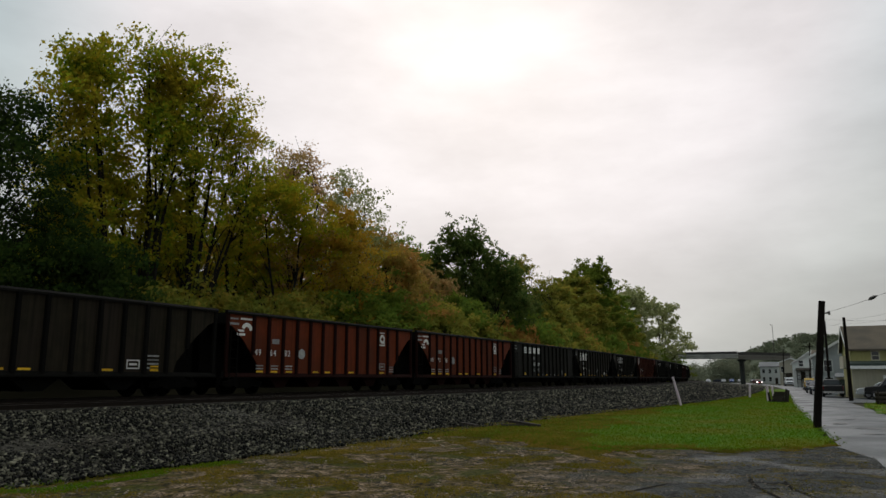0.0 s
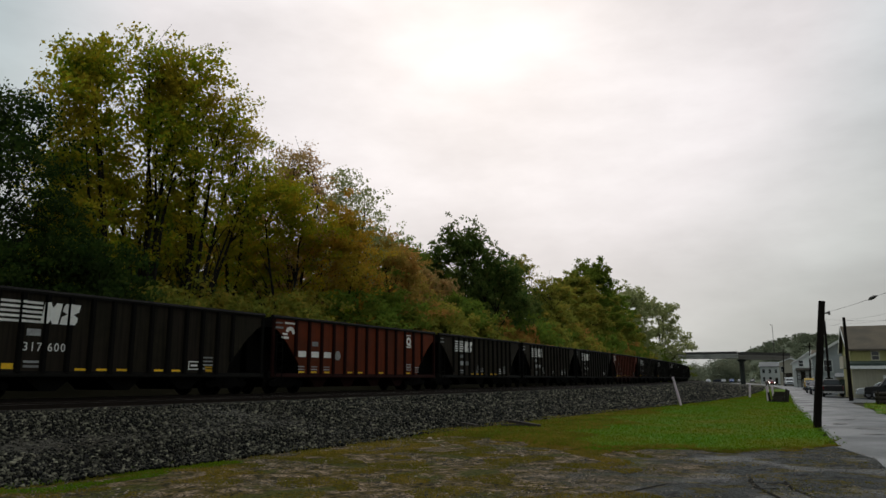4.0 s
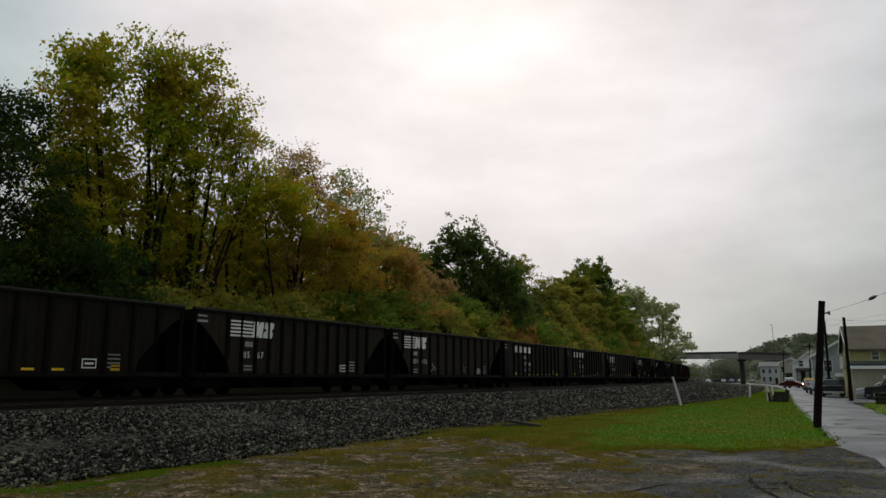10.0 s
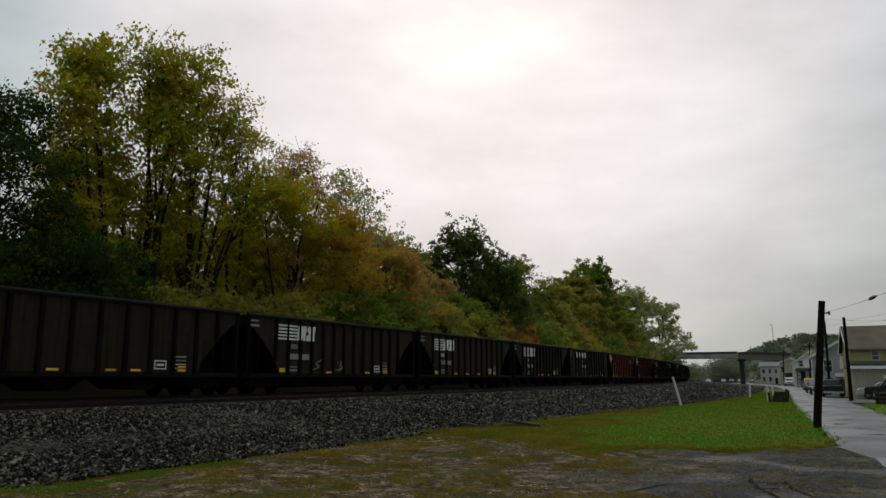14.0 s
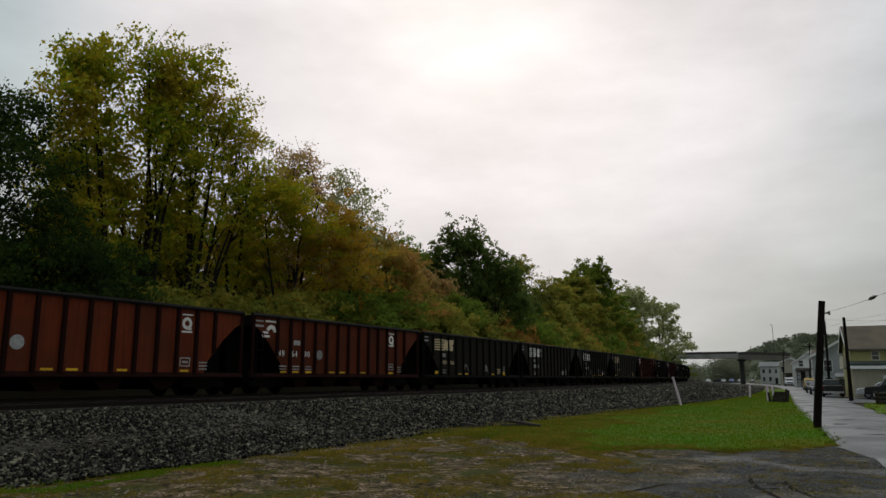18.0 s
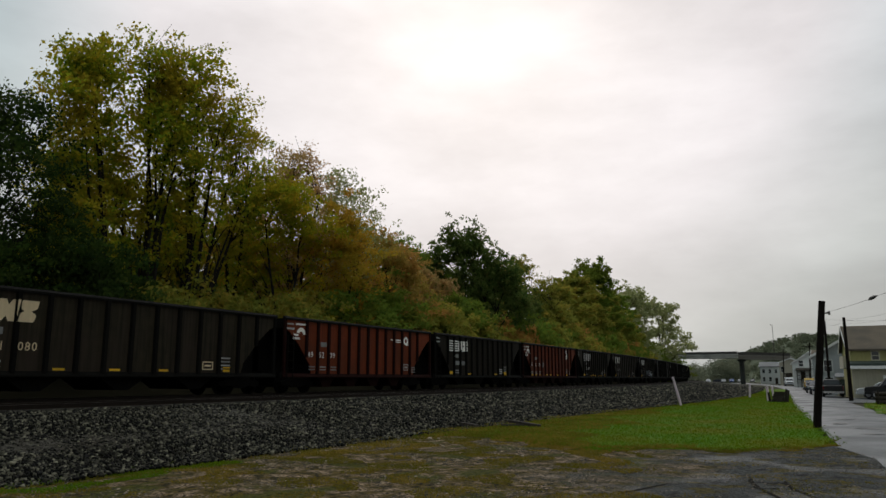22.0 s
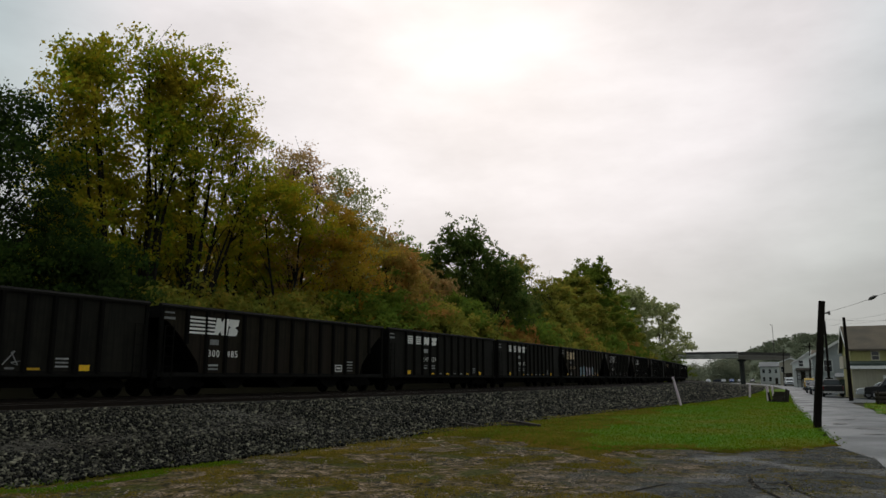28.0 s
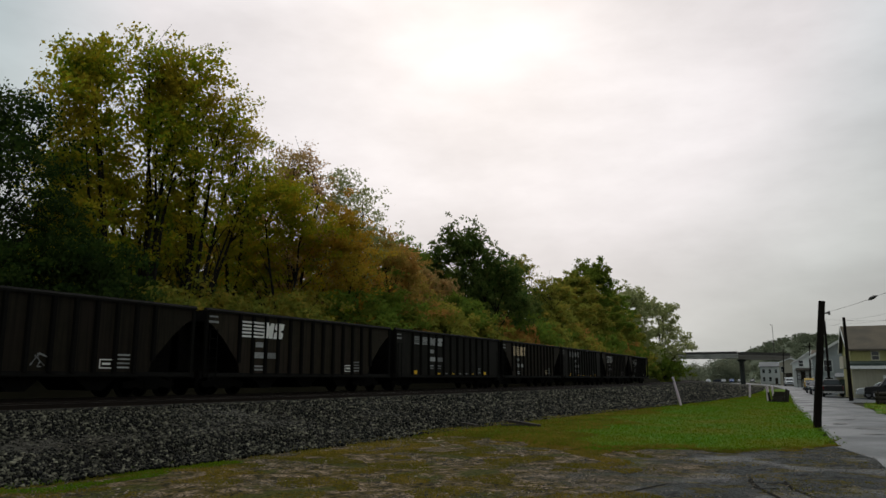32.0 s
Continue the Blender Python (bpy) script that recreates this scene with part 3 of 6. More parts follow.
    rr = N.new("ShaderNodeMapRange")
    # rain stands in the hollows of the gravel
    wet = N.new("ShaderNodeMath")
    wet.operation = "MULTIPLY"
    L.new(tex(0.55, 0.50, 0.60, 7), wet.inputs[0])
    L.new(r.outputs[0], wet.inputs[1])
    rr.inputs[3].default_value, rr.inputs[4].default_value = 0.92, 0.58
    L.new(wet.outputs[0], rr.inputs[0])
    L.new(rr.outputs[0], b.inputs["Roughness"])
    gl = N.new("ShaderNodeMapRange")
    gl.inputs[3].default_value, gl.inputs[4].default_value = 0.10, 0.26
    L.new(wet.outputs[0], gl.inputs[0])
    L.new(gl.outputs[0], b.inputs["Specular IOR Level"])
    n = N.new("ShaderNodeTexNoise")
    n.inputs["Scale"].default_value, n.inputs["Detail"].default_value = 38, 5
    L.new(tc.outputs["Object"], n.inputs["Vector"])
    bp = N.new("ShaderNodeBump")
    bp.inputs["Strength"].default_value, bp.inputs["Distance"].default_value = 1.0, 0.09
    L.new(n.outputs["Fac"], bp.inputs["Height"])
    L.new(bp.outputs[0], b.inputs["Normal"])
    return m


def patch(name, x0, x1, y0, y1, step, z, material, inside, label, category):
    """A gently uneven sheet made of the cells whose middle passes inside()."""
    nx, ny = int((x1 - x0) / step) + 1, int((y1 - y0) / step) + 1
    ids, vs, fs = {}, [], []

    def vert(i, j):
        if (i, j) not in ids:
            x, y = x0 + i * step, y0 + j * step
            ids[i, j] = len(vs)
            vs.append((x, y, z + 0.035 * noise.noise((x * 0.5, y * 0.5, 0)) + 0.012 * noise.noise((x * 2, y * 2, 4))))
        return ids[i, j]

    for j in range(ny - 1):
        for i in range(nx - 1):
            if inside(x0 + (i + 0.5) * step, y0 + (j + 0.5) * step):
                fs.append((vert(i, j), vert(i + 1, j), vert(i + 1, j + 1), vert(i, j + 1)))
    return solid(name, mesh_of(name, vs, fs, material, True), None, Matrix(), label, category, kind="structure")


FRONT = [(-13.5, 19.5), (-10.0, 21.0), (-7.4, 19.0), (-5.5, 18.8), (-3.0, 20.2), (-0.8, 22.7), (3.0, 24.0)]


def lot_z(x, y):
    return -0.012 + 0.035 * noise.noise((x * 0.5, y * 0.5, 0)) + 0.012 * noise.noise((x * 2, y * 2, 4))


def on_lawn(x, y):
    fy = float(np.interp(x, [p[0] for p in FRONT], [p[1] for p in FRONT])) + 0.8 * noise.noise((x * 0.9, y * 0.4, 2.0))
    tx = SIDE_X + toe(y) - 0.4 - (0 if y < 30 else (y - 30) ** 2 / (2 * RADIUS))
    return y > fy and y < 135 and x > tx and x < at_y(ROAD_L, y) + 0.25 * noise.noise((x, y * 0.8, 5.0)) + 0.05


lot = patch("gravel_lot", -14.0, 12.0, -14.0, 24.0, 0.25, -0.012, lot_mat(), lambda x, y: x < at_y(ROAD_L, max(y, 9)) + 1.6 + 0.3 * noise.noise((x, y, 1)) and not (on_lawn(x, y - 1.2)),
      "wet grey gravel lot with worn brown grass", "gravel")
# wheel ruts in the wet gravel
for x0, y0, bend, n in ((-1.95, 15.0, 0.9, 22), (-1.35, 14.7, 1.1, 20), (-3.1, 13.4, -0.5, 14)):
    v, f = [], []
    for k in range(n):
        x, y = x0 + bend * (k / n) ** 1.6 + 0.04 * noise.noise((k * 0.6, x0, 0)), y0 - 0.13 * k
        w = 0.07 * (0.55 + 0.6 * abs(noise.noise((k * 0.5, x0, 4)))) * min(1, 0.2 + k / 4, 0.2 + (n - k) / 4)
        v += [(x - w, y, lot_z(x - w, y) + 0.006), (x + w, y, lot_z(x + w, y) + 0.006)]
    f = [(2 * k, 2 * k + 2, 2 * k + 3, 2 * k + 1) for k in range(n - 1)]
    part("wheel_rut", mesh_of("wheel_rut", v, f, M["rut"]), None, lot, "dark muddy wheel rut")
patch("lawn", -16.0, 2.0, 17.0, 135.0, 0.25, -0.006, M["lawn"], on_lawn, "wet green roadside lawn beside the ballast", "lawn")
# green verge across the street
patch("verge", 0.0, 30.0, 24.0, 63.0, 0.5, 0.02, M["lawn"], lambda x, y: x > at_y(ROAD_R, y) + 0.2 * noise.noise((x, y, 9)) and y < 62 - 0.25 * x,
      "short green verge across the street", "lawn")


def blades(name, n, box, test, h0, h1, w, material, label, power=1.0, z=0.0):
    r = np.random.default_rng(len(name) + n)
    pts = []
    while len(pts) < n:
        x = box[0] + (box[1] - box[0]) * r.random()
        y = box[2] + (box[3] - box[2]) * r.random() ** power
        if test(x, y):
            pts.append((x, y, z))
    p = np.array(pts)
    a = 2 * np.pi * r.random(n)
    h = (h0 + (h1 - h0) * r.random(n) ** 2)
    side = np.stack([np.cos(a), np.sin(a), 0 * a], -1) * (w * (0.6 + 0.8 * r.random(n)) * (1 + p[:, 1] / 40))[:, None]
    lean = np.stack([r.normal(0, 0.8, n), r.normal(0, 0.8, n), np.ones(n)], -1) * h[:, None]
    q = np.stack([p - side, p + side, p + side * 0.25 + lean, p - side * 0.25 + lean], 1)
    solid(name, quads_mesh(name, q, material), None, Matrix(), label, "grass", kind="stuff")


blades("lawn_grass", 68000, (-16, 2, 17, 110), lambda x, y: on_lawn(x + 0.5 * noise.noise((x * 9, y * 9, 0)), y + 0.9 * noise.noise((x * 7, y * 7, 3))), 0.02, 0.055, 0.010, LEAF["grass"], "short wet green grass blades", 1.9, 0.02)
blades("worn_grass", 48000, (-13.8, 0, 5, 24), lambda x, y: noise.noise((x * 0.5, y * 0.5, 12)) * 3.2 + x < -4.5 and noise.noise((x * 1.1, y * 1.1, 31)) > 0.06 and not on_lawn(x, y),
       0.008, 0.036, 0.011, LEAF["straw"], "sparse yellowed grass tufts on gravel", 1.0, 0.0)
blades("fringe_grass", 9000, (-14, 1, 16, 26), lambda x, y: on_lawn(x, y + 0.4 + 1.3 * noise.noise((x * 0.8, y * 0.8, 70))) and not on_lawn(x, y - 0.5) and noise.noise((x * 2.2, y * 2.2, 71)) > -0.25,
       0.015, 0.045, 0.010, LEAF["straw"], "thin brown grass at the ragged edge of the lawn", 1.0, 0.0)
blades("dry_grass", 20000, (-16, -4, 19, 60), lambda x, y: on_lawn(x, y) and (not on_lawn(x, y - 1.2 - 0.8 * noise.noise((x, y, 44))) or x + 0.18 * (y - 22) + 3.0 * noise.noise((x * 0.35, y * 0.35, 40)) < -7.5),
       0.03, 0.08, 0.008, LEAF["straw"], "dry brown grass patch on the lawn", 1.5, 0.02)
blades("lot_weeds", 4000, (-6, 3, 10, 23), lambda x, y: (noise.noise((x * 0.55, y * 0.9, 50)) > 0.22 or (y < 12.3 + noise.noise((x * 0.8, 0, 3)) and noise.noise((x * 1.3, y * 1.3, 9)) > -0.1)) and not on_lawn(x, y) and x < at_y(ROAD_L, y) - 0.1,
       0.008, 0.024, 0.010, LEAF["straw"], "low yellowed weeds in the gravel", 1.0, 0.0)
blades("edge_grass", 12000, (-16, -8, 14, 95), lambda x, y: abs(x - (SIDE_X + toe(y) - (0 if y < 30 else (y - 30) ** 2 / (2 * RADIUS))) - 0.5) < 1.3 and noise.noise((x * 0.7, y * 0.4, 8)) > -0.15,
       0.02, 0.08, 0.011, LEAF["straw"], "brown weeds along the foot of the ballast", 1.4, 0.0)
blades("verge_grass", 7000, (0, 16, 24, 62), lambda x, y: x > at_y(ROAD_R, y) and y < 62 - 0.25 * x, 0.04, 0.13, 0.012, LEAF["grass"], "short wet green grass blades", 1.0, 0.02)


blades("moss_grass", 9000, (-13.4, -10.2, 5.5, 12), lambda x, y: abs(x - (SIDE_X + toe(y)) - 0.55) < 0.8 + 0.7 * noise.noise((x * 0.9, y * 0.5, 80)) and noise.noise((x * 1.6, y * 1.2, 81)) > -0.1,
       0.01, 0.05, 0.010, LEAF["grass"], "bright green moss and grass at the ballast foot", 1.0, 0.0)


def lot_pebbles():
    """Loose chips on the lot, each a squat five-faced stone."""
    n = 38000
    r = np.random.default_rng(21)
    p = np.stack([-13 + 15 * r.random(n), 5 + 17 * r.random(n), 0 * r.random(n)], -1)
    keep = np.array([noise.noise((x * 0.6, y * 0.6, 3)) + 0.35 * noise.noise((x * 2, y * 2, 6)) > (0.06 if x < -4 else -0.15) and not on_lawn(x, y) for x, y, _ in p])
    p = p[keep]
    n = len(p)
    s = ((0.007 + 0.018 * r.random(n) ** 4) * np.where(p[:, 0] < -4.5, 1.25, 0.75))[:, None]
    a = 2 * np.pi * r.random(n)
    u = np.stack([np.cos(a), np.sin(a), 0 * a], -1) * s
    w = np.stack([-np.sin(a), np.cos(a), 0 * a], -1) * s * (0.6 + 0.5 * r.random(n))[:, None]
    up = np.array([0, 0, 1.0]) * s * 0.5
    lo, hi = [p - u - w, p + u - w, p + u + w, p - u + w], [p - u * 0.6 - w * 0.5 + up, p + u * 0.6 - w * 0.6 + up, p + u * 0.5 + w * 0.6 + up, p - u * 0.6 + w * 0.6 + up]
    q = np.concatenate([np.stack(hi, 1)] + [np.stack([lo[k], lo[(k + 1) % 4], hi[(k + 1) % 4], hi[k]], 1) for k in range(4)])
    solid("lot_pebbles", quads_mesh("lot_pebbles", q, M["pebble"]), None, Matrix(), "small loose chips scattered over the lot", "gravel", kind="stuff")


lot_pebbles()


# ---------------------------------------------------------------- trees
def tree(name, x, y, h, crown, leaf, seed, label, base=0.25, z=0.0, stems=1, clumps=60, per=170, size=0.26, spread=1.1, taper=1.0, droop=0.0, bare=0, squash=0.75, airy=0.0, tight=0.30, sprays=8, lobes=(), group="trees behind the railway"):
    """A tapered trunk with limbs, and a crown of loose leaves gathered in clumps at the limb ends."""
    r = np.random.default_rng(seed)
    t = thing(name, pose(x, y, z), label, "tree", group)
    wood = Shape()
    stem_pts = []
    for k in range(stems):
        ang = 2 * np.pi * (k + r.random() * 0.6) / max(stems, 1)
        out = (0.0 if stems == 1 else crown * (0.3 + 0.3 * r.random()))
        pts, rad = [], []
        top = h * (0.93 if k == 0 else 0.75 + 0.18 * r.random())
        for q in np.linspace(0, 1, 9):
            wob = 0.03 * h * q
            pts.append((out * q ** 1.3 * math.cos(ang) + r.normal(0, wob * 0.4), out * q ** 1.3 * math.sin(ang) + r.normal(0, wob * 0.4), top * q))
            rad.append((0.013 * h + 0.05) * (1 - 0.9 * q) * (1.25 if q == 0 else 1) * (1 if stems == 1 else 0.75))
        wood.tube(pts, rad, 7)
        stem_pts += [(p, rr) for p, rr in zip(pts, rad)][1:]
    for dx, dy, dz, ry, rz in lobes:
        # a limb from the foot into each lobe of the crown
        pts, rad = [], []
        for q in np.linspace(0, 1, 8):
            pts.append((dx * q ** 1.3 + r.normal(0, 0.12) * q, dy * q ** 1.5 + r.normal(0, 0.16) * q, (dz + 0.1 * rz) * q))
            rad.append((0.0085 * h + 0.03) * (1 - 0.88 * q))
        wood.tube(pts, rad, 7)
        stem_pts += [(p, rr) for p, rr in zip(pts, rad)][1:]
    sp = np.array([p for p, _ in stem_pts])
    leaves = []
    for k in range(clumps):
        q = base + (1 - base) * ((k + r.random()) / clumps) ** 0.9
        u = (q - base) / (1 - base)
        prof = (math.sin(math.pi * min(1, 0.18 + 0.82 * u)) ** 0.7) if taper == 1.0 else max(0.06, (1 - u) ** taper)
        ang = r.random() * 2 * np.pi if u > airy else math.radians(144) + (r.random() - 0.5) * 2.8
        rr = crown * prof * (0.35 + 0.65 * math.sqrt(r.random())) * (0.8 + 0.4 * r.random())
        c = np.array([rr * math.cos(ang), rr * math.sin(ang), h * q * (0.97 + 0.04 * r.random()) - droop * rr])
        if lobes:
            dx, dy, dz, ry, rz = lobes[k % len(lobes)]
            g = r.normal(0, 1, 3)
            g *= (0.35 + 0.65 * r.random() ** 0.5) / np.linalg.norm(g)
            c = np.array([dx + 0.8 * ry * g[0], dy + ry * g[1], dz + rz * g[2]])
            rr = 0.6 * ry
        d = np.linalg.norm(sp[:, :2] - c[:2], axis=1) + 1.2 * np.abs(sp[:, 2] - (c[2] - 0.55 * rr - 0.06 * h))
        i = int(np.argmin(d))
        a, ra = sp[i], stem_pts[i][1]
        mid = a * 0.5 + c * 0.5 + np.array([0, 0, 0.08 * np.linalg.norm(c - a)]) * r.normal(0.4, 1) + r.normal(0, 0.03 * np.linalg.norm(c - a), 3)
        w0 = max(0.025, min(0.5 * ra, 0.016 * np.linalg.norm(c - a) + 0.03))
        wood.tube([a, (a + mid) / 2 + r.normal(0, 0.05, 3), mid, c], [w0, w0 * 0.8, w0 * 0.6, 0.012], 5, False)
        for _ in range(2):
            e = c + r.normal(0, spread * 0.75, 3)
            wood.tube([mid * 0.4 + c * 0.6, e], [w0 * 0.4, 0.01], 4, False)
        n = int(1.75 * per * (0.6 + 0.8 * r.random()))
        sub = c + r.normal(0, 1, (sprays, 3)) * spread * np.array([0.85, 0.85, 0.85 * squash])
        cc = sub[r.integers(0, sprays, n)]
        leaves.append(cc + r.normal(0, 1, (n, 3)) * spread * tight * np.array([1, 1, 0.62 * squash]))
    for _ in range(bare):
        ang, q = r.random() * 2 * np.pi, 0.6 + 0.3 * r.random()
        a = sp[int(np.argmin(np.abs(sp[:, 2] - q * h)))]
        e = a + np.array([crown * 0.6 * math.cos(ang), crown * 0.6 * math.sin(ang), h * 0.13])
        wood.tube([a, (a + e) / 2 + r.normal(0, 0.3, 3), e], [0.06, 0.035, 0.01], 4, False)
        for _ in range(9):
            s = a + (e - a) * (0.3 + 0.7 * r.random())
            wood.tube([s, s + r.normal(0, 0.5, 3) + np.array([0, 0, 0.5])], [0.016, 0.006], 3, False)
    p = np.concatenate(leaves)
    n = len(p)
    a = r.normal(0, 1, (n, 3))
    a[:, 2] -= 0.35
    a /= np.linalg.norm(a, axis=1)[:, None]
    b = np.cross(a, r.normal(0, 1, (n, 3)))
    b /= np.linalg.norm(b, axis=1)[:, None] + 1e-9
    l = 1.15 * size * (0.55 + 0.8 * r.random(n))[:, None]
    q = np.stack([p, p + a * l * 0.5 + b * l * 0.33, p + a * l, p + a * l * 0.5 - b * l * 0.33], 1)
    part("trunk", wood, M["bark"], t, "dark wet trunk with spreading limbs")
    part("crown", quads_mesh("crown", q, LEAF[leaf]), None, t)
    return t


T_A = "tall deciduous tree turning yellow-green behind the railway"
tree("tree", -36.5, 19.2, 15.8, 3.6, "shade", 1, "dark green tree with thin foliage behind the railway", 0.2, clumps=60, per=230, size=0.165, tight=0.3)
tree("tree", -38.5, 27.6, 21.0, 3.0, "gold", 2, T_A, stems=0, clumps=104, per=125, size=0.215, spread=0.92, tight=0.29, sprays=8, squash=0.8,
     lobes=[(0.4, -2.9, 19.9, 1.4, 1.5), (-0.8, -1.7, 20.8, 1.0, 1.0), (0.6, -3.6, 17.2, 1.2, 1.4), (-1.2, -1.2, 16.8, 0.8, 1.2), (-1.8, -0.8, 13.4, 1.7, 1.6), (-0.6, -3.3, 14.4, 1.6, 1.5), (0.8, -3.6, 11.6, 1.9, 1.6), (-1.4, -1.2, 11.0, 1.9, 1.8), (-1.0, -2.6, 8.4, 2.4, 1.6)])
tree("tree", -38.8, 30.2, 24.5, 4.0, "gold", 3, T_A, stems=0, clumps=165, per=76, size=0.215, spread=0.95, tight=0.29, sprays=8, squash=0.8,
     lobes=[(0.0, -0.9, 22.2, 2.0, 1.9), (0.2, 0.9, 22.0, 1.4, 1.6), (-0.9, 0.1, 19.8, 1.9, 1.6), (0.6, -0.3, 18.0, 1.5, 1.5), (0.7, 1.0, 16.6, 2.0, 1.8), (-1.6, -1.8, 14.8, 1.3, 1.5), (-0.9, -0.6, 13.4, 2.2, 1.9), (-1.4, 1.6, 13.2, 1.9, 1.6), (-1.4, -0.6, 10.6, 2.4, 1.7), (-1.6, 1.4, 9.4, 2.4, 1.6)])
tree("tree", -38.4, 33.2, 23.0, 4.2, "gold", 4, T_A, stems=0, clumps=165, per=76, size=0.215, spread=0.95, tight=0.29, sprays=8, squash=0.8,
     lobes=[(0.0, -0.3, 22.4, 1.4, 1.6), (0.6, 1.6, 20.2, 1.7, 1.8), (-0.5, 0.0, 19.4, 2.0, 1.7), (0.3, 3.4, 18.2, 2.2, 1.7), (0.2, 5.2, 15.6, 2.2, 1.7), (-0.6, 0.4, 16.0, 2.2, 1.7), (0.6, 3.4, 13.6, 2.3, 1.7), (-1.0, 0.8, 12.8, 2.3, 1.7), (-1.2, 3.0, 10.2, 2.6, 1.7), (-1.4, 0.4, 9.6, 2.4, 1.7)])
tree("tree", -39.5, 38.2, 21.5, 2.6, "russet", 41, "thin bare-twigged tree beside the gold ones", 0.55, stems=2, clumps=12, per=26, size=0.17, spread=0.6, bare=12)
tree("tree", -37.0, 40.8, 16.6, 4.4, "yellow", 5, "yellow autumn tree behind the railway", 0.15, airy=0.75, stems=2, clumps=64, per=280, size=0.19)
tree("tree", -40.0, 45.2, 20.4, 4.4, "russet", 6, "thin russet autumn tree with bare twigs", 0.25, stems=3, clumps=76, per=190, size=0.17, bare=30)
tree("tree", -37.0, 47.0, 15.0, 4.4, "orange", 7, "orange autumn tree behind the railway", 0.15, airy=0.6, stems=2, clumps=60, per=260, size=0.2)
SWAY = tree("tree", -40.0, 51.8, 20.0, 3.5, "grey", 8, "light grey-green tree with airy swaying foliage", 0.52, stems=2, clumps=40, per=100, size=0.22)
tree("tree", -38.8, 57.0, 14.4, 5.2, "rust", 9, "orange-brown autumn tree behind the railway", 0.12, airy=0.4, clumps=70, per=230, size=0.23)
tree("tree", -46.0, 63.0, 17.6, 5.5, "olive", 10, "green tree on the slope behind the railway", 0.15, clumps=60, per=240, size=0.25, tight=0.25)
tree("tree", -47.0, 72.0, 17.5, 6.0, "green", 11, "green tree on the slope behind the railway", 0.15, clumps=60, per=240, size=0.27, tight=0.25)
tree("tree", -40.0, 67.0, 12.5, 4.5, "russet", 12, "russet tree behind the railway", 0.12, clumps=50, per=240, size=0.24, tight=0.25)
tree("tree", -39.5, 75.2, 19.0, 6.0, "dark", 13, "broad dark green tree with upright branch tips", stems=0, clumps=300, per=70, size=0.27, squash=1.7, tight=0.20, sprays=7, spread=0.72,
     lobes=[(-1.3, -0.8, 17.7, 1.0, 1.4), (0.7, 0.5, 17.1, 1.3, 1.1), (-0.4, -0.3, 15.6, 1.8, 1.5), (-3.2, -1.8, 15.6, 1.1, 1.1), (-3.4, -2.2, 13.4, 1.5, 1.0), (2.6, 1.6, 15.0, 1.4, 1.1), (0.4, 0.2, 13.4, 2.2, 1.4), (4.2, 2.5, 13.2, 1.3, 1.0), (1.8, 1.1, 11.7, 1.9, 1.5), (-1.8, -1.0, 11.4, 2.2, 1.6), (5.2, 3.0, 10.8, 1.6, 1.5), (-3.8, -2.2, 9.6, 1.9, 1.6), (-0.2, -0.2, 9.2, 2.2, 1.6), (2.0, 1.0, 7.6, 2.2, 1.6), (-2.4, -1.4, 6.6, 2.3, 1.6)])
tree("tree", -38.5, 97.0, 15.8, 3.0, "olive", 44, "half-bare brownish tree with upright twigs", 0.3, stems=2, clumps=34, per=70, size=0.24, bare=16, tight=0.25)
tree("tree", -41.0, 86.0, 15.3, 6.2, "dark", 14, "dark green tree behind the railway", 0.1, clumps=64, per=272, size=0.28, tight=0.25)
tree("tree", -41.5, 95.0, 18.2, 5.0, "olive", 15, "thin brownish tree behind the railway", 0.2, stems=2, clumps=54, per=192, size=0.27, bare=8, tight=0.25)
tree("tree", -41.0, 101.0, 13.5, 5.5, "olive", 16, "olive-green tree behind the railway", 0.1, clumps=56, per=240, size=0.30, tight=0.25)
tree("tree", -43.0, 114.0, 17.0, 6.0, "olive", 17, "olive-green tree behind the railway", 0.12, clumps=64, per=240, size=0.31, tight=0.25)
tree("tree", -44.0, 127.0, 20.0, 6.2, "olive", 42, "olive-yellow broad tree behind the railway", 0.1, clumps=80, per=240, size=0.34, tight=0.25)
tree("tree", -44.5, 137.0, 23.4, 7.2, "green", 18, "green tree with a rounded leafy crown", 0.1, clumps=100, per=250, size=0.34, squash=1.3, taper=0.42, tight=0.24, droop=-0.15)
tree("tree", -45.0, 147.0, 18.0, 6.5, "olive", 19, "olive-green tree behind the railway", 0.1, clumps=64, per=240, size=0.36, tight=0.25)
tree("tree", -47.5, 163.0, 20.0, 6.0, "green", 20, "green tree behind the railway", 0.12, clumps=64, per=240, size=0.37, tight=0.25)
tree("tree", -48.5, 186.0, 23.0, 6.0, "grey", 21, "pale airy tree with arching branches near the bridge", stems=0, clumps=100, per=66, size=0.46, spread=1.15, tight=0.29, sprays=6,
     lobes=[(0, -8, 22.0, 3.4, 2.4), (0, -2, 22.5, 3.4, 2.2), (0, 4, 21.0, 3.2, 2.0), (0, -10, 16, 4, 2.5), (0, 0, 17, 4, 2.2), (0, 9, 20.5, 3.6, 1.8), (0, -5, 11, 5, 2.5), (0, 4, 12.5, 4, 2.2), (0, 2, 7.5, 6, 2.4)])
tree("tree", -47.5, 206.0, 19.0, 6.0, "grey", 22, "pale tree with arching boughs near the bridge", stems=0, clumps=100, per=60, size=0.46, spread=1.15, tight=0.29, sprays=6,
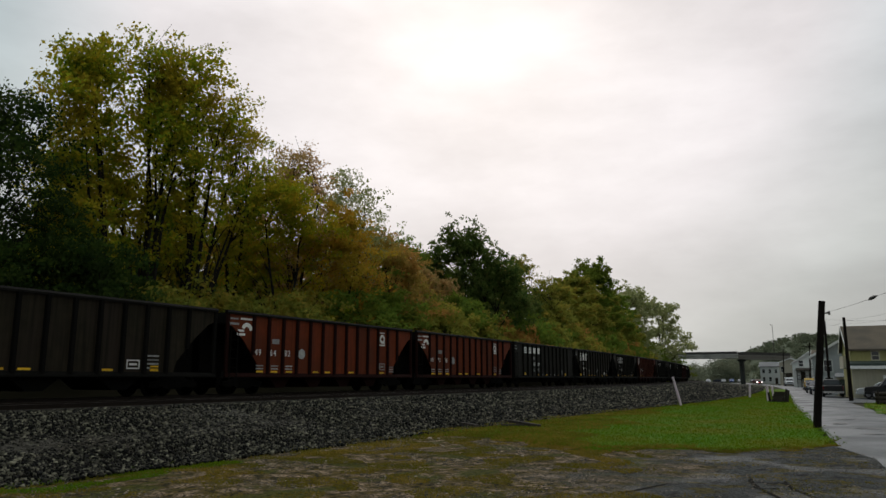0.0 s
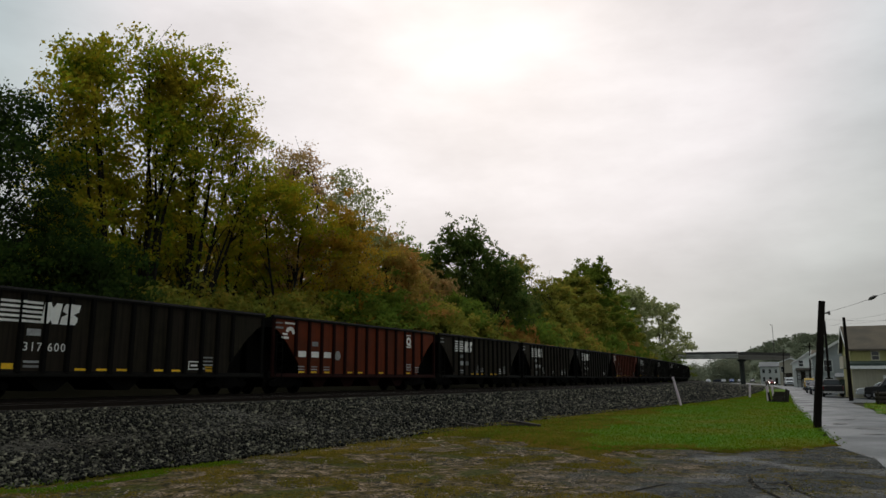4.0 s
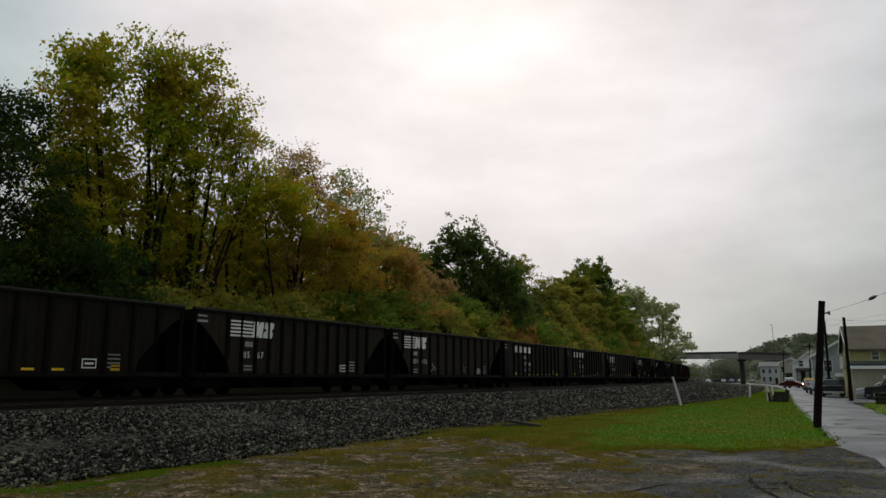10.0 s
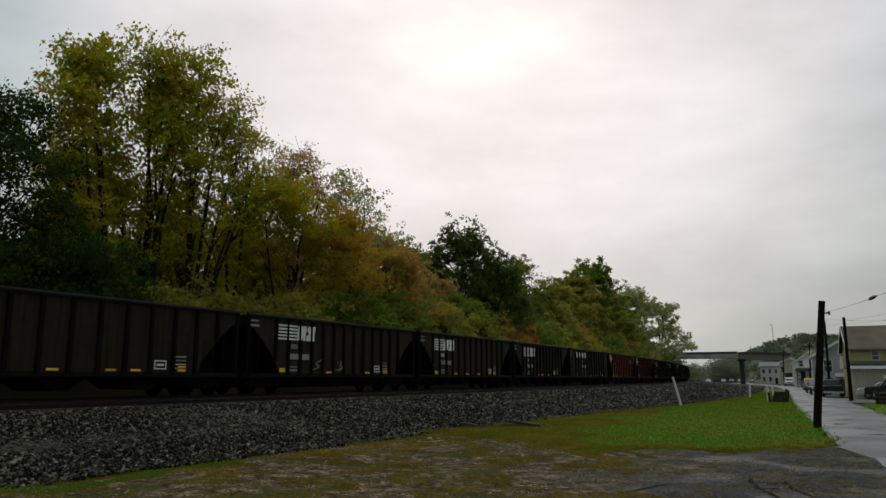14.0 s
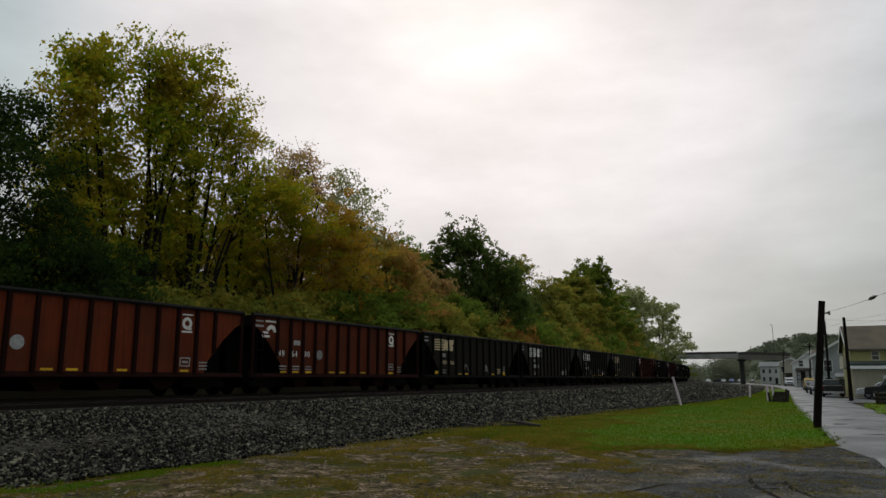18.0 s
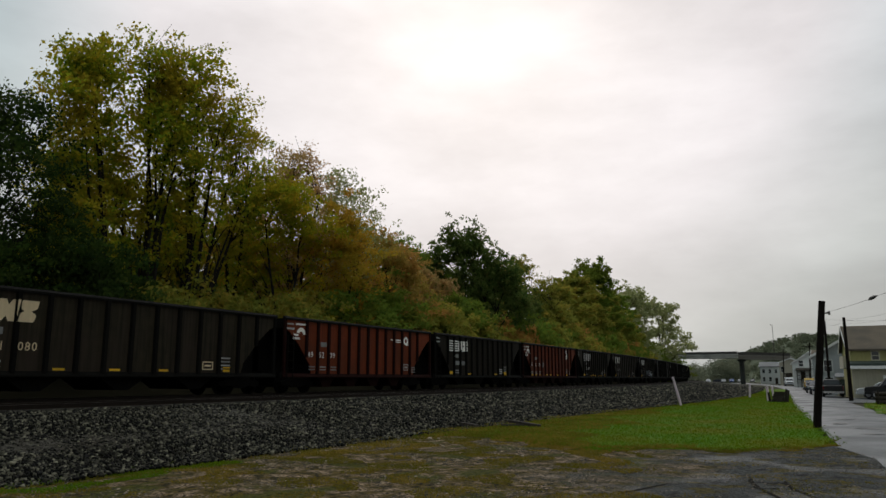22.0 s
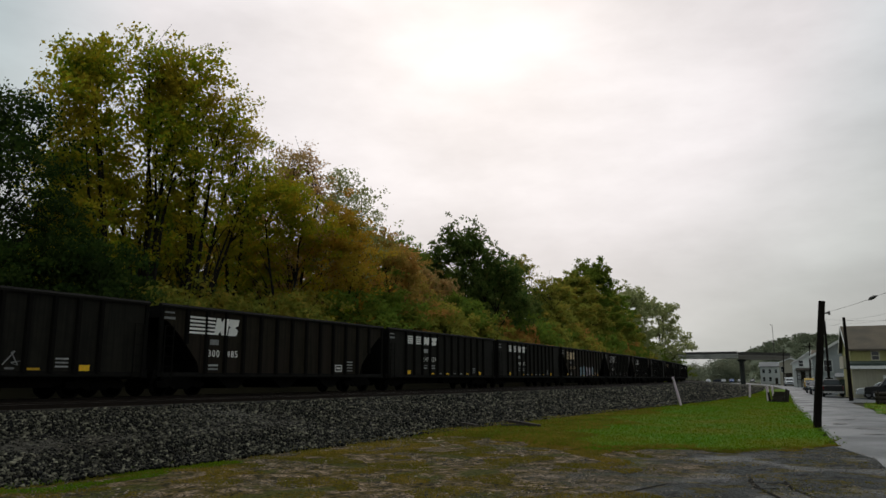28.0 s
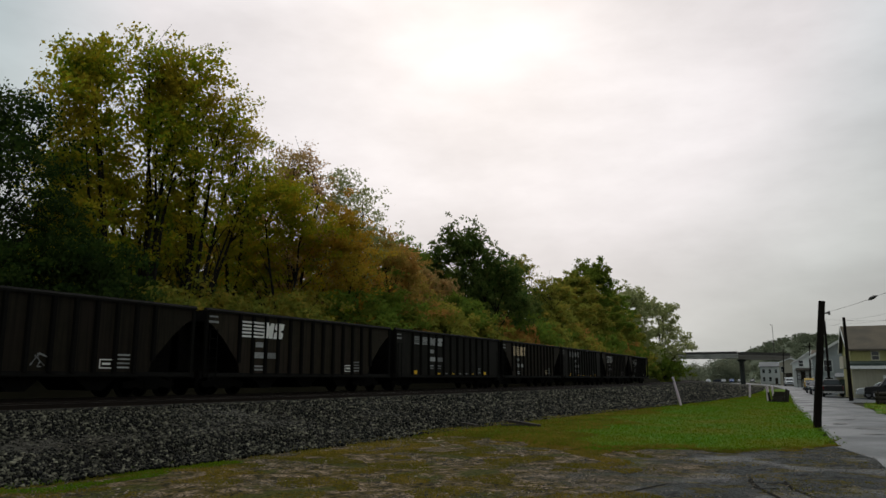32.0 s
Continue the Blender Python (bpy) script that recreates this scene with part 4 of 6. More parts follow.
     lobes=[(0, -4, 20.0, 4, 1.8), (0, 4, 21.5, 4, 1.6), (0, 9, 18.0, 4, 1.5), (0, 14, 16.0, 4, 1.3), (0, 20, 14.0, 4.5, 1.1), (0, 2, 14.5, 5, 1.4), (0, 28, 11.8, 4, 0.7), (0, -3, 10, 6, 2.2), (0, 9, 9, 6, 1.8)])
for k, (y, h) in enumerate(((176, 13), (192, 11.5), (207, 10.5), (224, 9.5))):
    tree("tree", -49.5 - 0.03 * (y - 176), y, h, 5.5, "green", 50 + k, "dark green tree low beside the line", 0.06, stems=2, clumps=56, per=110, size=0.5, tight=0.36)
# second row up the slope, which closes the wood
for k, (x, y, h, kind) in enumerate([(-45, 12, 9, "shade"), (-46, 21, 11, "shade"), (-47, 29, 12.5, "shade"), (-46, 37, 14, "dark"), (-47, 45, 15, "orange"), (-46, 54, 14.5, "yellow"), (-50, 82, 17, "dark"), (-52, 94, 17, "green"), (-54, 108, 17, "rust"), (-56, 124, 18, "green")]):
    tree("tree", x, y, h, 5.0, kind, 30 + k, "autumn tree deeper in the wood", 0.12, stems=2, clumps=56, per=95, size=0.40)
# undergrowth at the wood's edge
for k in range(26):
    s = 9 + 6.2 * k + 2.0 * random.random()
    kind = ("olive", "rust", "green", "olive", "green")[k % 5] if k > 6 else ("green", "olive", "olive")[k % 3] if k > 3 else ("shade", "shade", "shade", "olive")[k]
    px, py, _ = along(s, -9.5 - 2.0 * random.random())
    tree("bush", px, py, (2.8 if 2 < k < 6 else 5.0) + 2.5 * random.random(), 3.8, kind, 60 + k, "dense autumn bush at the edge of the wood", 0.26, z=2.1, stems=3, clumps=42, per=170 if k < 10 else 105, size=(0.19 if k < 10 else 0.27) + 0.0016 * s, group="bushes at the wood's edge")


# wooded slope behind, with a loose canopy
def slope():
    vs, fs = [], []
    ss = [-60 + 12 * k for k in range(34)]
    # bank foot added to close the view under the cars
    offs = [(-6.4, 0.5), (-7.6, 1.5), (-9.5, 2.3), (-14, 2.6), (-20, 3.6), (-28, 6.0), (-40, 9.0), (-60, 11.0), (-110, 13.0), (-200, 10)]
    for s in ss:
        for o, z in offs:
            x, y, _ = along(s, o)
            vs.append((x, y, z + 0.8 * noise.noise((x * 0.08, y * 0.08, 0))))
    n = len(offs)
    for k in range(len(ss) - 1):
        for j in range(n - 1):
            a = k * n + j
            fs.append((a, a + n, a + n + 1, a + 1))
    solid("slope", mesh_of("slope", vs, fs, M["hill"], True), None, Matrix(), "leaf-strewn slope under the trees, shade painted into its soil", "hillside", kind="structure")


slope()


def canopy(name, n, place, size, material, label):
    """Far woods: leaves in clumps over a list of tree tops."""
    r = np.random.default_rng(n)
    tops = place(r)
    k = len(tops)
    i = r.integers(0, k, n)
    c, rad = tops[i, :3], tops[i, 3]
    d = r.normal(0, 1, (n, 3))
    d /= np.linalg.norm(d, axis=1)[:, None]
    d[:, 2] *= 1.1
    lump = 1 + 0.25 * np.sin(d[:, 0] * 7 + i) * np.cos(d[:, 1] * 6 + 2 * i)
    p = c + d * (rad * lump * (0.6 + 0.4 * r.random(n)))[:, None]
    a = r.normal(0, 1, (n, 3))
    a /= np.linalg.norm(a, axis=1)[:, None]
    b = np.cross(a, r.normal(0, 1, (n, 3)))
    b /= np.linalg.norm(b, axis=1)[:, None] + 1e-9
    l = (size * (0.6 + 0.8 * r.random(n)) * rad ** 0.5)[:, None]
    q = np.stack([p - a * l * 0.5, p + b * l * 0.4, p + a * l * 0.5, p - b * l * 0.4], 1)
    solid(name, quads_mesh(name, q, material), None, Matrix(), label, "woods", kind="stuff")


def wood_tops(r):
    out = []
    for k in range(190):
        s = -40 + 230 * r.random()
        o = -15 - 45 * r.random() ** 1.3
        x, y, _ = along(s, o)
        z = float(np.interp(-o, [9, 14, 20, 28, 40, 60], [2.2, 2.6, 3.6, 6, 9, 11]))
        hh = 3 + 3.0 * r.random()
        out.append((x, y, z + hh * 0.5, 2.6 + 1.2 * r.random()))
    return np.array(out)


canopy("underwood", 40000, wood_tops, 0.28, LEAF["green"], "dim understorey foliage on the wooded slope")


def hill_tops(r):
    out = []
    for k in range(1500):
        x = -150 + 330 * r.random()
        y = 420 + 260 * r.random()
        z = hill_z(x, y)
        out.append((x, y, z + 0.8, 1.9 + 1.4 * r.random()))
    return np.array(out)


def hill_z(x, y):
    t = (y - 380) / 250
    q = min(max(t, 0), 1)
    e = min(max((x + 88) / 55, 0), 1)
    g = 32.5 * q * q * (3 - 2 * q) * (0.66 + 0.34 * e * e * (3 - 2 * e)) * (1 - 0.0035 * max(x + 28, 0))
    side = 1 / (1 + math.exp(-(x + 73 + 0.14 * (y - 500)) / 5))
    return (g * side - 1.0) * (1 + 0.12 * noise.noise((x * 0.012, y * 0.012, 0)))


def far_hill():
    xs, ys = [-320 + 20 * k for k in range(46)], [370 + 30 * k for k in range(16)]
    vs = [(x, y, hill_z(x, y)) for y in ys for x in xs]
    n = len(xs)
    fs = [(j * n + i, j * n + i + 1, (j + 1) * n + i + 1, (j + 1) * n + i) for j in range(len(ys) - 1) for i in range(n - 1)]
    solid("hill", mesh_of("hill", vs, fs, M["far_hill"], True), None, Matrix(), "wooded hill beyond the bridge, rain haze in its colour", "hill", kind="structure")


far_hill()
canopy("hill_woods", 105000, hill_tops, 0.66, LEAF["hillside"], "distant woods covering the hill, leaf colour greyed for haze")


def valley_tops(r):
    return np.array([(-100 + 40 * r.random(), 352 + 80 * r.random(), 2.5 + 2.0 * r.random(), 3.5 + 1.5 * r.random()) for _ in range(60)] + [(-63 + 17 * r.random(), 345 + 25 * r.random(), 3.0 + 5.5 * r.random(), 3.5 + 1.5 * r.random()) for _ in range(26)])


canopy("valley_woods", 32000, valley_tops, 0.32, LEAF["misty"], "distant trees beyond the bridge, leaf colour paled for haze")


# ---------------------------------------------------------------- the coal train
SPEED = 19.598
HALF = 1.58             # half the body's width
SILL, TOP = 0.96, 3.85  # above the rail


def digit_meshes(material):
    """The ten figures in the built-in font, as flat meshes standing on the side of a car."""
    out = {}
    for ch in "0123456789":
        cu = bpy.data.curves.new("figure", "FONT")
        cu.body, cu.size, cu.extrude, cu.resolution_u = ch, 0.42, 0.004, 3
        ob = bpy.data.objects.new("figure", cu)
        me = bpy.data.meshes.new_from_object(ob)
        out[ch] = ([tuple(v.co) for v in me.vertices], [tuple(p.vertices) for p in me.polygons])
        bpy.data.objects.remove(ob)
    return out


DIGITS = digit_meshes(None)


def number_shape(groups):
    """groups: (text, y, z) on the near side."""
    sh = Shape()
    for text, y, z in groups:
        for k, ch in enumerate(text):
            vs, fs = DIGITS[ch]
            sh.add([(HALF + 0.006 + p[2], y + 0.245 * k + p[0] * 0.95, z + p[1]) for p in vs], fs)
    return sh


def wheelset_mesh():
    sh = Shape()
    sh.tube([(-0.75, 0, 0), (0.75, 0, 0)], [0.08, 0.08], 8)
    for s in (-1, 1):
        prof = [(0.69, 0.16), (0.69, 0.36), (0.70, 0.48), (0.73, 0.48), (0.735, 0.455), (0.83, 0.45), (0.83, 0.36), (0.79, 0.16)]
        sh.tube([(s * x, 0, 0) for x, _ in prof], [r for _, r in prof], 20)
        for k in range(4):      # lightening marks, so that rolling shows
            t = math.pi / 2 * k
            sh.box(s * 0.80 - 0.01, s * 0.80 + 0.01, 0.24 * math.cos(t) - 0.04, 0.24 * math.cos(t) + 0.04, 0.24 * math.sin(t) - 0.04, 0.24 * math.sin(t) + 0.04)
    return sh.mesh("wheelset", M["under"], True)


WHEELSET = wheelset_mesh()
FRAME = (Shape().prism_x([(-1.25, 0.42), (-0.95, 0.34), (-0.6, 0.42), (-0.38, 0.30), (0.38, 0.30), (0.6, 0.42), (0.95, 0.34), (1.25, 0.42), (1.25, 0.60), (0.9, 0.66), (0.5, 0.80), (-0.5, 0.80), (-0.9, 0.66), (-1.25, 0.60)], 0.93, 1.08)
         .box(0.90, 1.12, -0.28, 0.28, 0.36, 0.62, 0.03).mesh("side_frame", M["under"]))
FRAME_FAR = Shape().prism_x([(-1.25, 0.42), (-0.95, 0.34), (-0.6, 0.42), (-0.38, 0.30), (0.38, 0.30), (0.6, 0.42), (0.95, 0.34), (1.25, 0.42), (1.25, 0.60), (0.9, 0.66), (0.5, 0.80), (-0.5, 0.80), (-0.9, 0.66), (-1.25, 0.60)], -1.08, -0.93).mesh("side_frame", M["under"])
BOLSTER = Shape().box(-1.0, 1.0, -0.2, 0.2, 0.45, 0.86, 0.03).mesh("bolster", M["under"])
LEAD, TRAIL = [], []


def truck(parent, y):
    t = part("truck", BOLSTER, None, parent, at=pose(0, y, 0))
    part("side_frame", FRAME, None, t)
    part("side_frame", FRAME_FAR, None, t)
    for dy, row in ((-0.9, LEAD), (0.9, TRAIL)):
        row.append(part("wheelset", WHEELSET, None, t, "steel wheels on an axle", pose(0, dy, 0.457)))
    return t


SLOPE = [(2.25, SILL), (2.10, 1.45), (1.15, 2.50), (0.45, 3.10), (0.1, 3.25)]     # metres in from the end, height
_cache = {}


def cached(key, build):
    if key not in _cache:
        _cache[key] = build()
    return _cache[key]


def rib_rows(lb, kind):
    n = 12 if kind == "gondola" else 13
    a = {"gondola": 2.13, "red": 1.75}.get(kind, 1.72 - 0.42 * (lb - 15.55))     # long cars have their first rib nearer the end
    return [-lb / 2 + a + (lb - 2 * a) * k / (n - 1) for k in range(n)]


def bars(rows, y, z, w, h, pitch):
    """Painted bars one under another, each a shape of its own."""
    return [Shape().box(HALF + 0.002, HALF + 0.007, y, y + w, z - k * pitch, z - k * pitch + h) for k in range(rows)]


def marks(name, shapes, material, car, label=""):
    for sh in shapes:
        part(name, sh, material, car, label)


def emblem_shape(kind, y, z, w, tall):
    """The two plain slanted blocks of the emblem, notched on two sides, leaning forward."""
    pts = (((0, 0), (0.28, 0), (0.45, 0.24), (0.56, 0), (0.84, 0), (1.0, 1), (0.72, 1), (0.55, 0.76), (0.44, 1), (0.16, 1)) if kind == 0 else
           ((0, 0), (0.76, 0), (0.86, 0.18), (0.88, 0.36), (0.66, 0.50), (0.92, 0.64), (1.0, 1), (0.24, 1), (0.14, 0.82), (0.12, 0.64), (0.34, 0.50), (0.08, 0.36)))
    return [(y + w * p, z + tall * q) for p, q in pts]


def cut_slab(pts, y0, y1):
    """The part of a polygon between y0 and y1."""
    for sgn, lim in ((1, y0), (-1, y1)):
        out = []
        for (ya, za), (yb, zb) in zip(pts, pts[1:] + pts[:1]):
            ina, inb = sgn * (ya - lim) >= 0, sgn * (yb - lim) >= 0
            if ina:
                out.append((ya, za))
            if ina != inb:
                out.append((lim, za + (zb - za) * (lim - ya) / (yb - ya)))
        pts = out
    return pts


def paint_emblem(car, ribs, outline, material):
    part("emblem_block", Shape().prism_x(outline, HALF + 0.002, HALF + 0.007), material, car, "slanted white block")
    for q in ribs:
        piece = cut_slab(outline, q - 0.066, q + 0.066)
        if len(piece) > 2:
            part("emblem_block", Shape().prism_x(piece, HALF + 0.111, HALF + 0.115), material, car)


def coal_car(index, length, kind, numbers, opts):
    """One car, its origin on the rails under its middle, the near side towards +x, the leading end towards -y."""
    red, gon = kind == "red", kind == "gondola"
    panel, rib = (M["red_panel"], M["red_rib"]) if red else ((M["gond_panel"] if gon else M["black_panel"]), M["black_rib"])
    lb = round(length - 0.55, 2)
    h = lb / 2
    r = random.Random(index * 7 + 3)
    label = ("oxide-red steel coal hopper car with white markings" if red else
             "black steel coal gondola car with plain ribbed sides" if gon else "weathered black steel coal hopper car with striped white emblem")
    if "graffiti" in opts:
        label = "weathered black steel coal hopper car sprayed with pale graffiti"
    car = thing("gondola_car" if gon else "hopper_car", Matrix(), label, "railway car", "cars of the coal train")

    def side(sgn):
        sh = Shape()
        if gon:
            pts = [(-h + 0.25, SILL - 0.05), (h - 0.25, SILL - 0.05), (h - 0.05, SILL + 0.5), (h - 0.05, TOP - 0.1), (-h + 0.05, TOP - 0.1), (-h + 0.05, SILL + 0.5)]
        else:
            half = [(h - x, z) for x, z in SLOPE]
            pts = half + [(h - 0.1, TOP - 0.1), (-h + 0.1, TOP - 0.1)] + [(-y, z) for y, z in reversed(half)]
        x0, x1 = (HALF - 0.06, HALF) if sgn > 0 else (-HALF, -HALF + 0.06)
        return sh.prism_x(pts, x0, x1).mesh("side_panel", panel)

    tail = kind
    cut = 2 if len(numbers) == 4 else 3
    for sgn in (1, -1):
        part("side_panel", cached((tail, lb, "side", sgn), lambda: side(sgn)), None, car)
        part("top_chord", cached((tail, lb, "chord", sgn), lambda: Shape().prism_y([(sgn * HALF - 0.10, TOP - 0.16), (sgn * HALF + 0.10, TOP - 0.16), (sgn * HALF + 0.10, TOP - 0.08), (sgn * HALF + 0.03, TOP), (sgn * HALF - 0.10, TOP)], -h, h).mesh("top_chord", M["chord"])), None, car)
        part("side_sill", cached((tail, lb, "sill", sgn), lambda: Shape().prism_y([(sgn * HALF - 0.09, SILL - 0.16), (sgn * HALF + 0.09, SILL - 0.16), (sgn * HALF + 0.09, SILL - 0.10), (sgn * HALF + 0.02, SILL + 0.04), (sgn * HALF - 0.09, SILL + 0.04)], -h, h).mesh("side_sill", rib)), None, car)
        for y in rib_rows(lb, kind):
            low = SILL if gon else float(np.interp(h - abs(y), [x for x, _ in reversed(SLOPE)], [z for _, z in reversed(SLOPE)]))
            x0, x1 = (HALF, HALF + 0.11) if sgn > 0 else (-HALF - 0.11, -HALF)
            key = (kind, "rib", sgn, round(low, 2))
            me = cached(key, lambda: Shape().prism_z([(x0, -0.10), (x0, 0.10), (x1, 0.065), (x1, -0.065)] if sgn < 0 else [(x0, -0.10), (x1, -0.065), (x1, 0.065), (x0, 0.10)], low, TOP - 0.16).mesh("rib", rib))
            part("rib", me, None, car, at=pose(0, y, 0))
    for sgn in (1, -1):
        def end_sheet():
            sh = Shape()
            if gon:
                sh.box(-HALF + 0.06, HALF - 0.06, sgn * h - 0.10 * sgn - 0.03, sgn * h - 0.10 * sgn + 0.03, SILL, TOP - 0.1)
            else:
                a = [(sgn * (h - x), z) for x, z in reversed(SLOPE)] + [(sgn * (h - 2.6), SILL - 0.1)]
                pts = a + [(p, q + 0.06) for p, q in reversed(a)]
                sh.prism_x(pts if sgn < 0 else list(reversed(pts)), -HALF + 0.06, HALF - 0.06)
                sh.box(-HALF + 0.06, HALF - 0.06, sgn * (h - 0.1) - 0.02, sgn * (h - 0.1) + 0.02, 3.25, TOP - 0.1)
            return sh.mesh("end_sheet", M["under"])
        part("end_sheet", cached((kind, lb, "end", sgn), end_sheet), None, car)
        # added dark plates stand for the shade inside the open car end
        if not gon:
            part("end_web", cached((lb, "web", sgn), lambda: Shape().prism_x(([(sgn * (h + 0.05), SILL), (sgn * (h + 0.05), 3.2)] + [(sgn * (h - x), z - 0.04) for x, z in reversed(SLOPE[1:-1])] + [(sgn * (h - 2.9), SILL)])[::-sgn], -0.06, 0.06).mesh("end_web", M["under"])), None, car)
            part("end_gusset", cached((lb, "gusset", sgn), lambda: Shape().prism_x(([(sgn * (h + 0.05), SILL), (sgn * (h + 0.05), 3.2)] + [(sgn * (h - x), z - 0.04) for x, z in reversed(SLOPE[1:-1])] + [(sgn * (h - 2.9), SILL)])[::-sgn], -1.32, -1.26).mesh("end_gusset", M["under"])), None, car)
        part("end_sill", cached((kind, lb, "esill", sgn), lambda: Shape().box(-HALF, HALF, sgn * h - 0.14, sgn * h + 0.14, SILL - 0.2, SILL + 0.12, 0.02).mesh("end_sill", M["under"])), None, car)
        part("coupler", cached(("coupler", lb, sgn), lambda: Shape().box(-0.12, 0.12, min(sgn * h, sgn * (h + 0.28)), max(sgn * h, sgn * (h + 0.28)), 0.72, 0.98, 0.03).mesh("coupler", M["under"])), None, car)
        for sx in (1, -1):
            part("corner_post", cached((kind, "post", sx), lambda: Shape().box(sx * HALF - 0.07, sx * HALF + 0.07, -0.08, 0.08, SILL, TOP - 0.1, 0.015).mesh("corner_post", rib)), None, car, at=pose(0, sgn * (h - 0.1), 0))

        def ladder():
            sh = Shape()
            for yy in (-0.22, 0.22):
                sh.box(HALF + 0.10, HALF + 0.13, yy - 0.02, yy + 0.02, SILL - 0.25, 2.9)
            for k in range(6):
                sh.tube([(HALF + 0.115, -0.22, SILL - 0.15 + 0.42 * k), (HALF + 0.115, 0.22, SILL - 0.15 + 0.42 * k)], [0.014, 0.014], 5)
            return sh.mesh("ladder", M["black_rib"])
        if sgn < 0 or gon:
            part("ladder", cached("ladder", ladder), None, car, at=pose(0, sgn * (h - 0.45), 0))
        truck(car, sgn * (h - 1.75))
        part("tread_plate", cached("tread", lambda: Shape().box(HALF + 0.03, HALF + 0.055, -0.28, 0.28, SILL - 0.15, SILL - 0.08).mesh("tread_plate", M["faint"])), None, car, "pale scuffed step", pose(0, sgn * (h - 1.2), 0))
    # hoppers or tubs below the floor
    bays = 2 if gon else (4 if red else 3)
    inner = lb - 5.6

    def bay():
        w = inner / bays / 2
        if gon:
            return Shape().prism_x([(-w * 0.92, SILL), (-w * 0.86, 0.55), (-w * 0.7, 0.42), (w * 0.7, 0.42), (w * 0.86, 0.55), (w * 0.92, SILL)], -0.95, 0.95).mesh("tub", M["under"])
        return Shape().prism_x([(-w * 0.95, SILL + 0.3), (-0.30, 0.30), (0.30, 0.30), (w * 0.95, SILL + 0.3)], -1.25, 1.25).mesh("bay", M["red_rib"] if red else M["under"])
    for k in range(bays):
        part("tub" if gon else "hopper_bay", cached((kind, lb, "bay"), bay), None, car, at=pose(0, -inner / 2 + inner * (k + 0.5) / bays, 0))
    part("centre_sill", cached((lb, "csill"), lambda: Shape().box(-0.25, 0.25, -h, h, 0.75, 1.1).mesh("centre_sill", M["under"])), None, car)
    part("coal", cached((lb, "coal"), lambda: coal_mesh(lb)), None, car, "load of black coal")

    # markings on the near side
    ribs = rib_rows(lb, kind)
    mark = M["decal_tan"] if "tan" in opts else M["decal"]
    first = -h + 1.45 if red else ribs[0]
    if gon:
        for k in (0, 1):
            y = ribs[k] + 0.14
            marks("emblem_bar", bars(4, y, 3.36, ribs[1] - ribs[0] - 0.30, 0.10, 0.135), M["faint"] if "dim" in opts else mark, car, "white painted stripe")
        for k in (2, 3):
            y = ribs[k] + 0.18
            paint_emblem(car, ribs, emblem_shape(k - 2, y - 0.04, 2.94, 0.84, 0.52), M["faint"] if "dim" in opts else mark)
        marks("initials_bar", bars(1, ribs[2] + 0.2, 2.42, 0.55, 0.24, 0), M["faint"], car)
        y0, y1 = ribs[2] + 0.15, ribs[3] + 0.15
        if numbers:
            part("number", number_shape([(numbers[:3], y0, 1.86), (numbers[3:], y1, 1.86)]), mark, car, "white painted car number")
        else:
            marks("number_bar", bars(1, y0, 1.88, 0.85, 0.28, 0), M["faint"], car)
            marks("number_bar", bars(1, y1, 1.88, 0.85, 0.28, 0), M["faint"], car)
        for k in (2, 3):
            marks("data_bar", bars(2, ribs[k] + 0.2, 1.55, 0.5, 0.07, 0.16), M["faint"], car)
        part("reflector", Shape().box(HALF + 0.002, HALF + 0.007, ribs[0] + 0.12, ribs[0] + 0.62, 1.02, 1.26), M["reflector"], car, "yellow panel")
        part("reflector", Shape().box(HALF + 0.002, HALF + 0.007, ribs[10] + 0.2, ribs[10] + 0.62, 1.02, 1.24), M["reflector"], car, "yellow panel")
        strips = [(3, 0.12), (5, 0.15), (8, 0.12)]
        marks("data_bar", bars(3, ribs[9] + 0.2, 1.42, 0.5, 0.06, 0.14), M["faint"], car)
        for k in (4, 6, 7):
            marks("data_bar", bars(1, ribs[k] + 0.3, 1.05, 0.32, 0.07, 0), M["faint"], car)
    elif red:
        y = first - 0.45
        turn = [math.pi * 0.9 * k / 9 for k in range(10)]
        pts = [(y + 0.32 + 0.36 * math.cos(t), 2.98 + 0.36 * math.sin(t)) for t in turn] + [(y + 0.32 + 0.16 * math.cos(t), 2.98 + 0.16 * math.sin(t)) for t in reversed(turn)]
        part("emblem", Shape().prism_x(pts, HALF + 0.002, HALF + 0.007), mark, car, "white arch-shaped emblem")
        for a, b, lo, hi in ((-0.30, 0.22, 2.72, 2.83), (-0.25, 0.12, 2.90, 3.0), (-0.1, 0.65, 3.46, 3.55)):
            part("emblem_bar", Shape().box(HALF + 0.002, HALF + 0.007, y + a, y + b, lo, hi), mark, car)
        marks("initials_bar", bars(1, ribs[1] + 0.28, 2.42, 0.5, 0.24, 0), M["faint"], car)
        if numbers:
            part("number", number_shape([(numbers[2 * k:2 * k + 2], ribs[k] + 0.14, 1.84) for k in range(3)]), mark, car, "white painted car number")
        else:
            for k in range(3):
                marks("number_bar", bars(1, ribs[k] + 0.25, 1.84, 0.6, 0.30, 0), mark, car)
        for k in range(3):
            marks("data_bar", bars(2, ribs[k] + 0.25, 1.32, 0.5, 0.06, 0.14), M["faint"], car)
        if "disc" in opts:
            part("disc", disc(ribs[3] + 0.42, 1.98, 0.0, 0.26), M["faint"], car, "pale round mark")
        k = 10 if "nor" not in opts else -1
        if k > 0:
            y = ribs[10] + 0.5
            q = disc(y, 3.08, 0.13, 0.27)
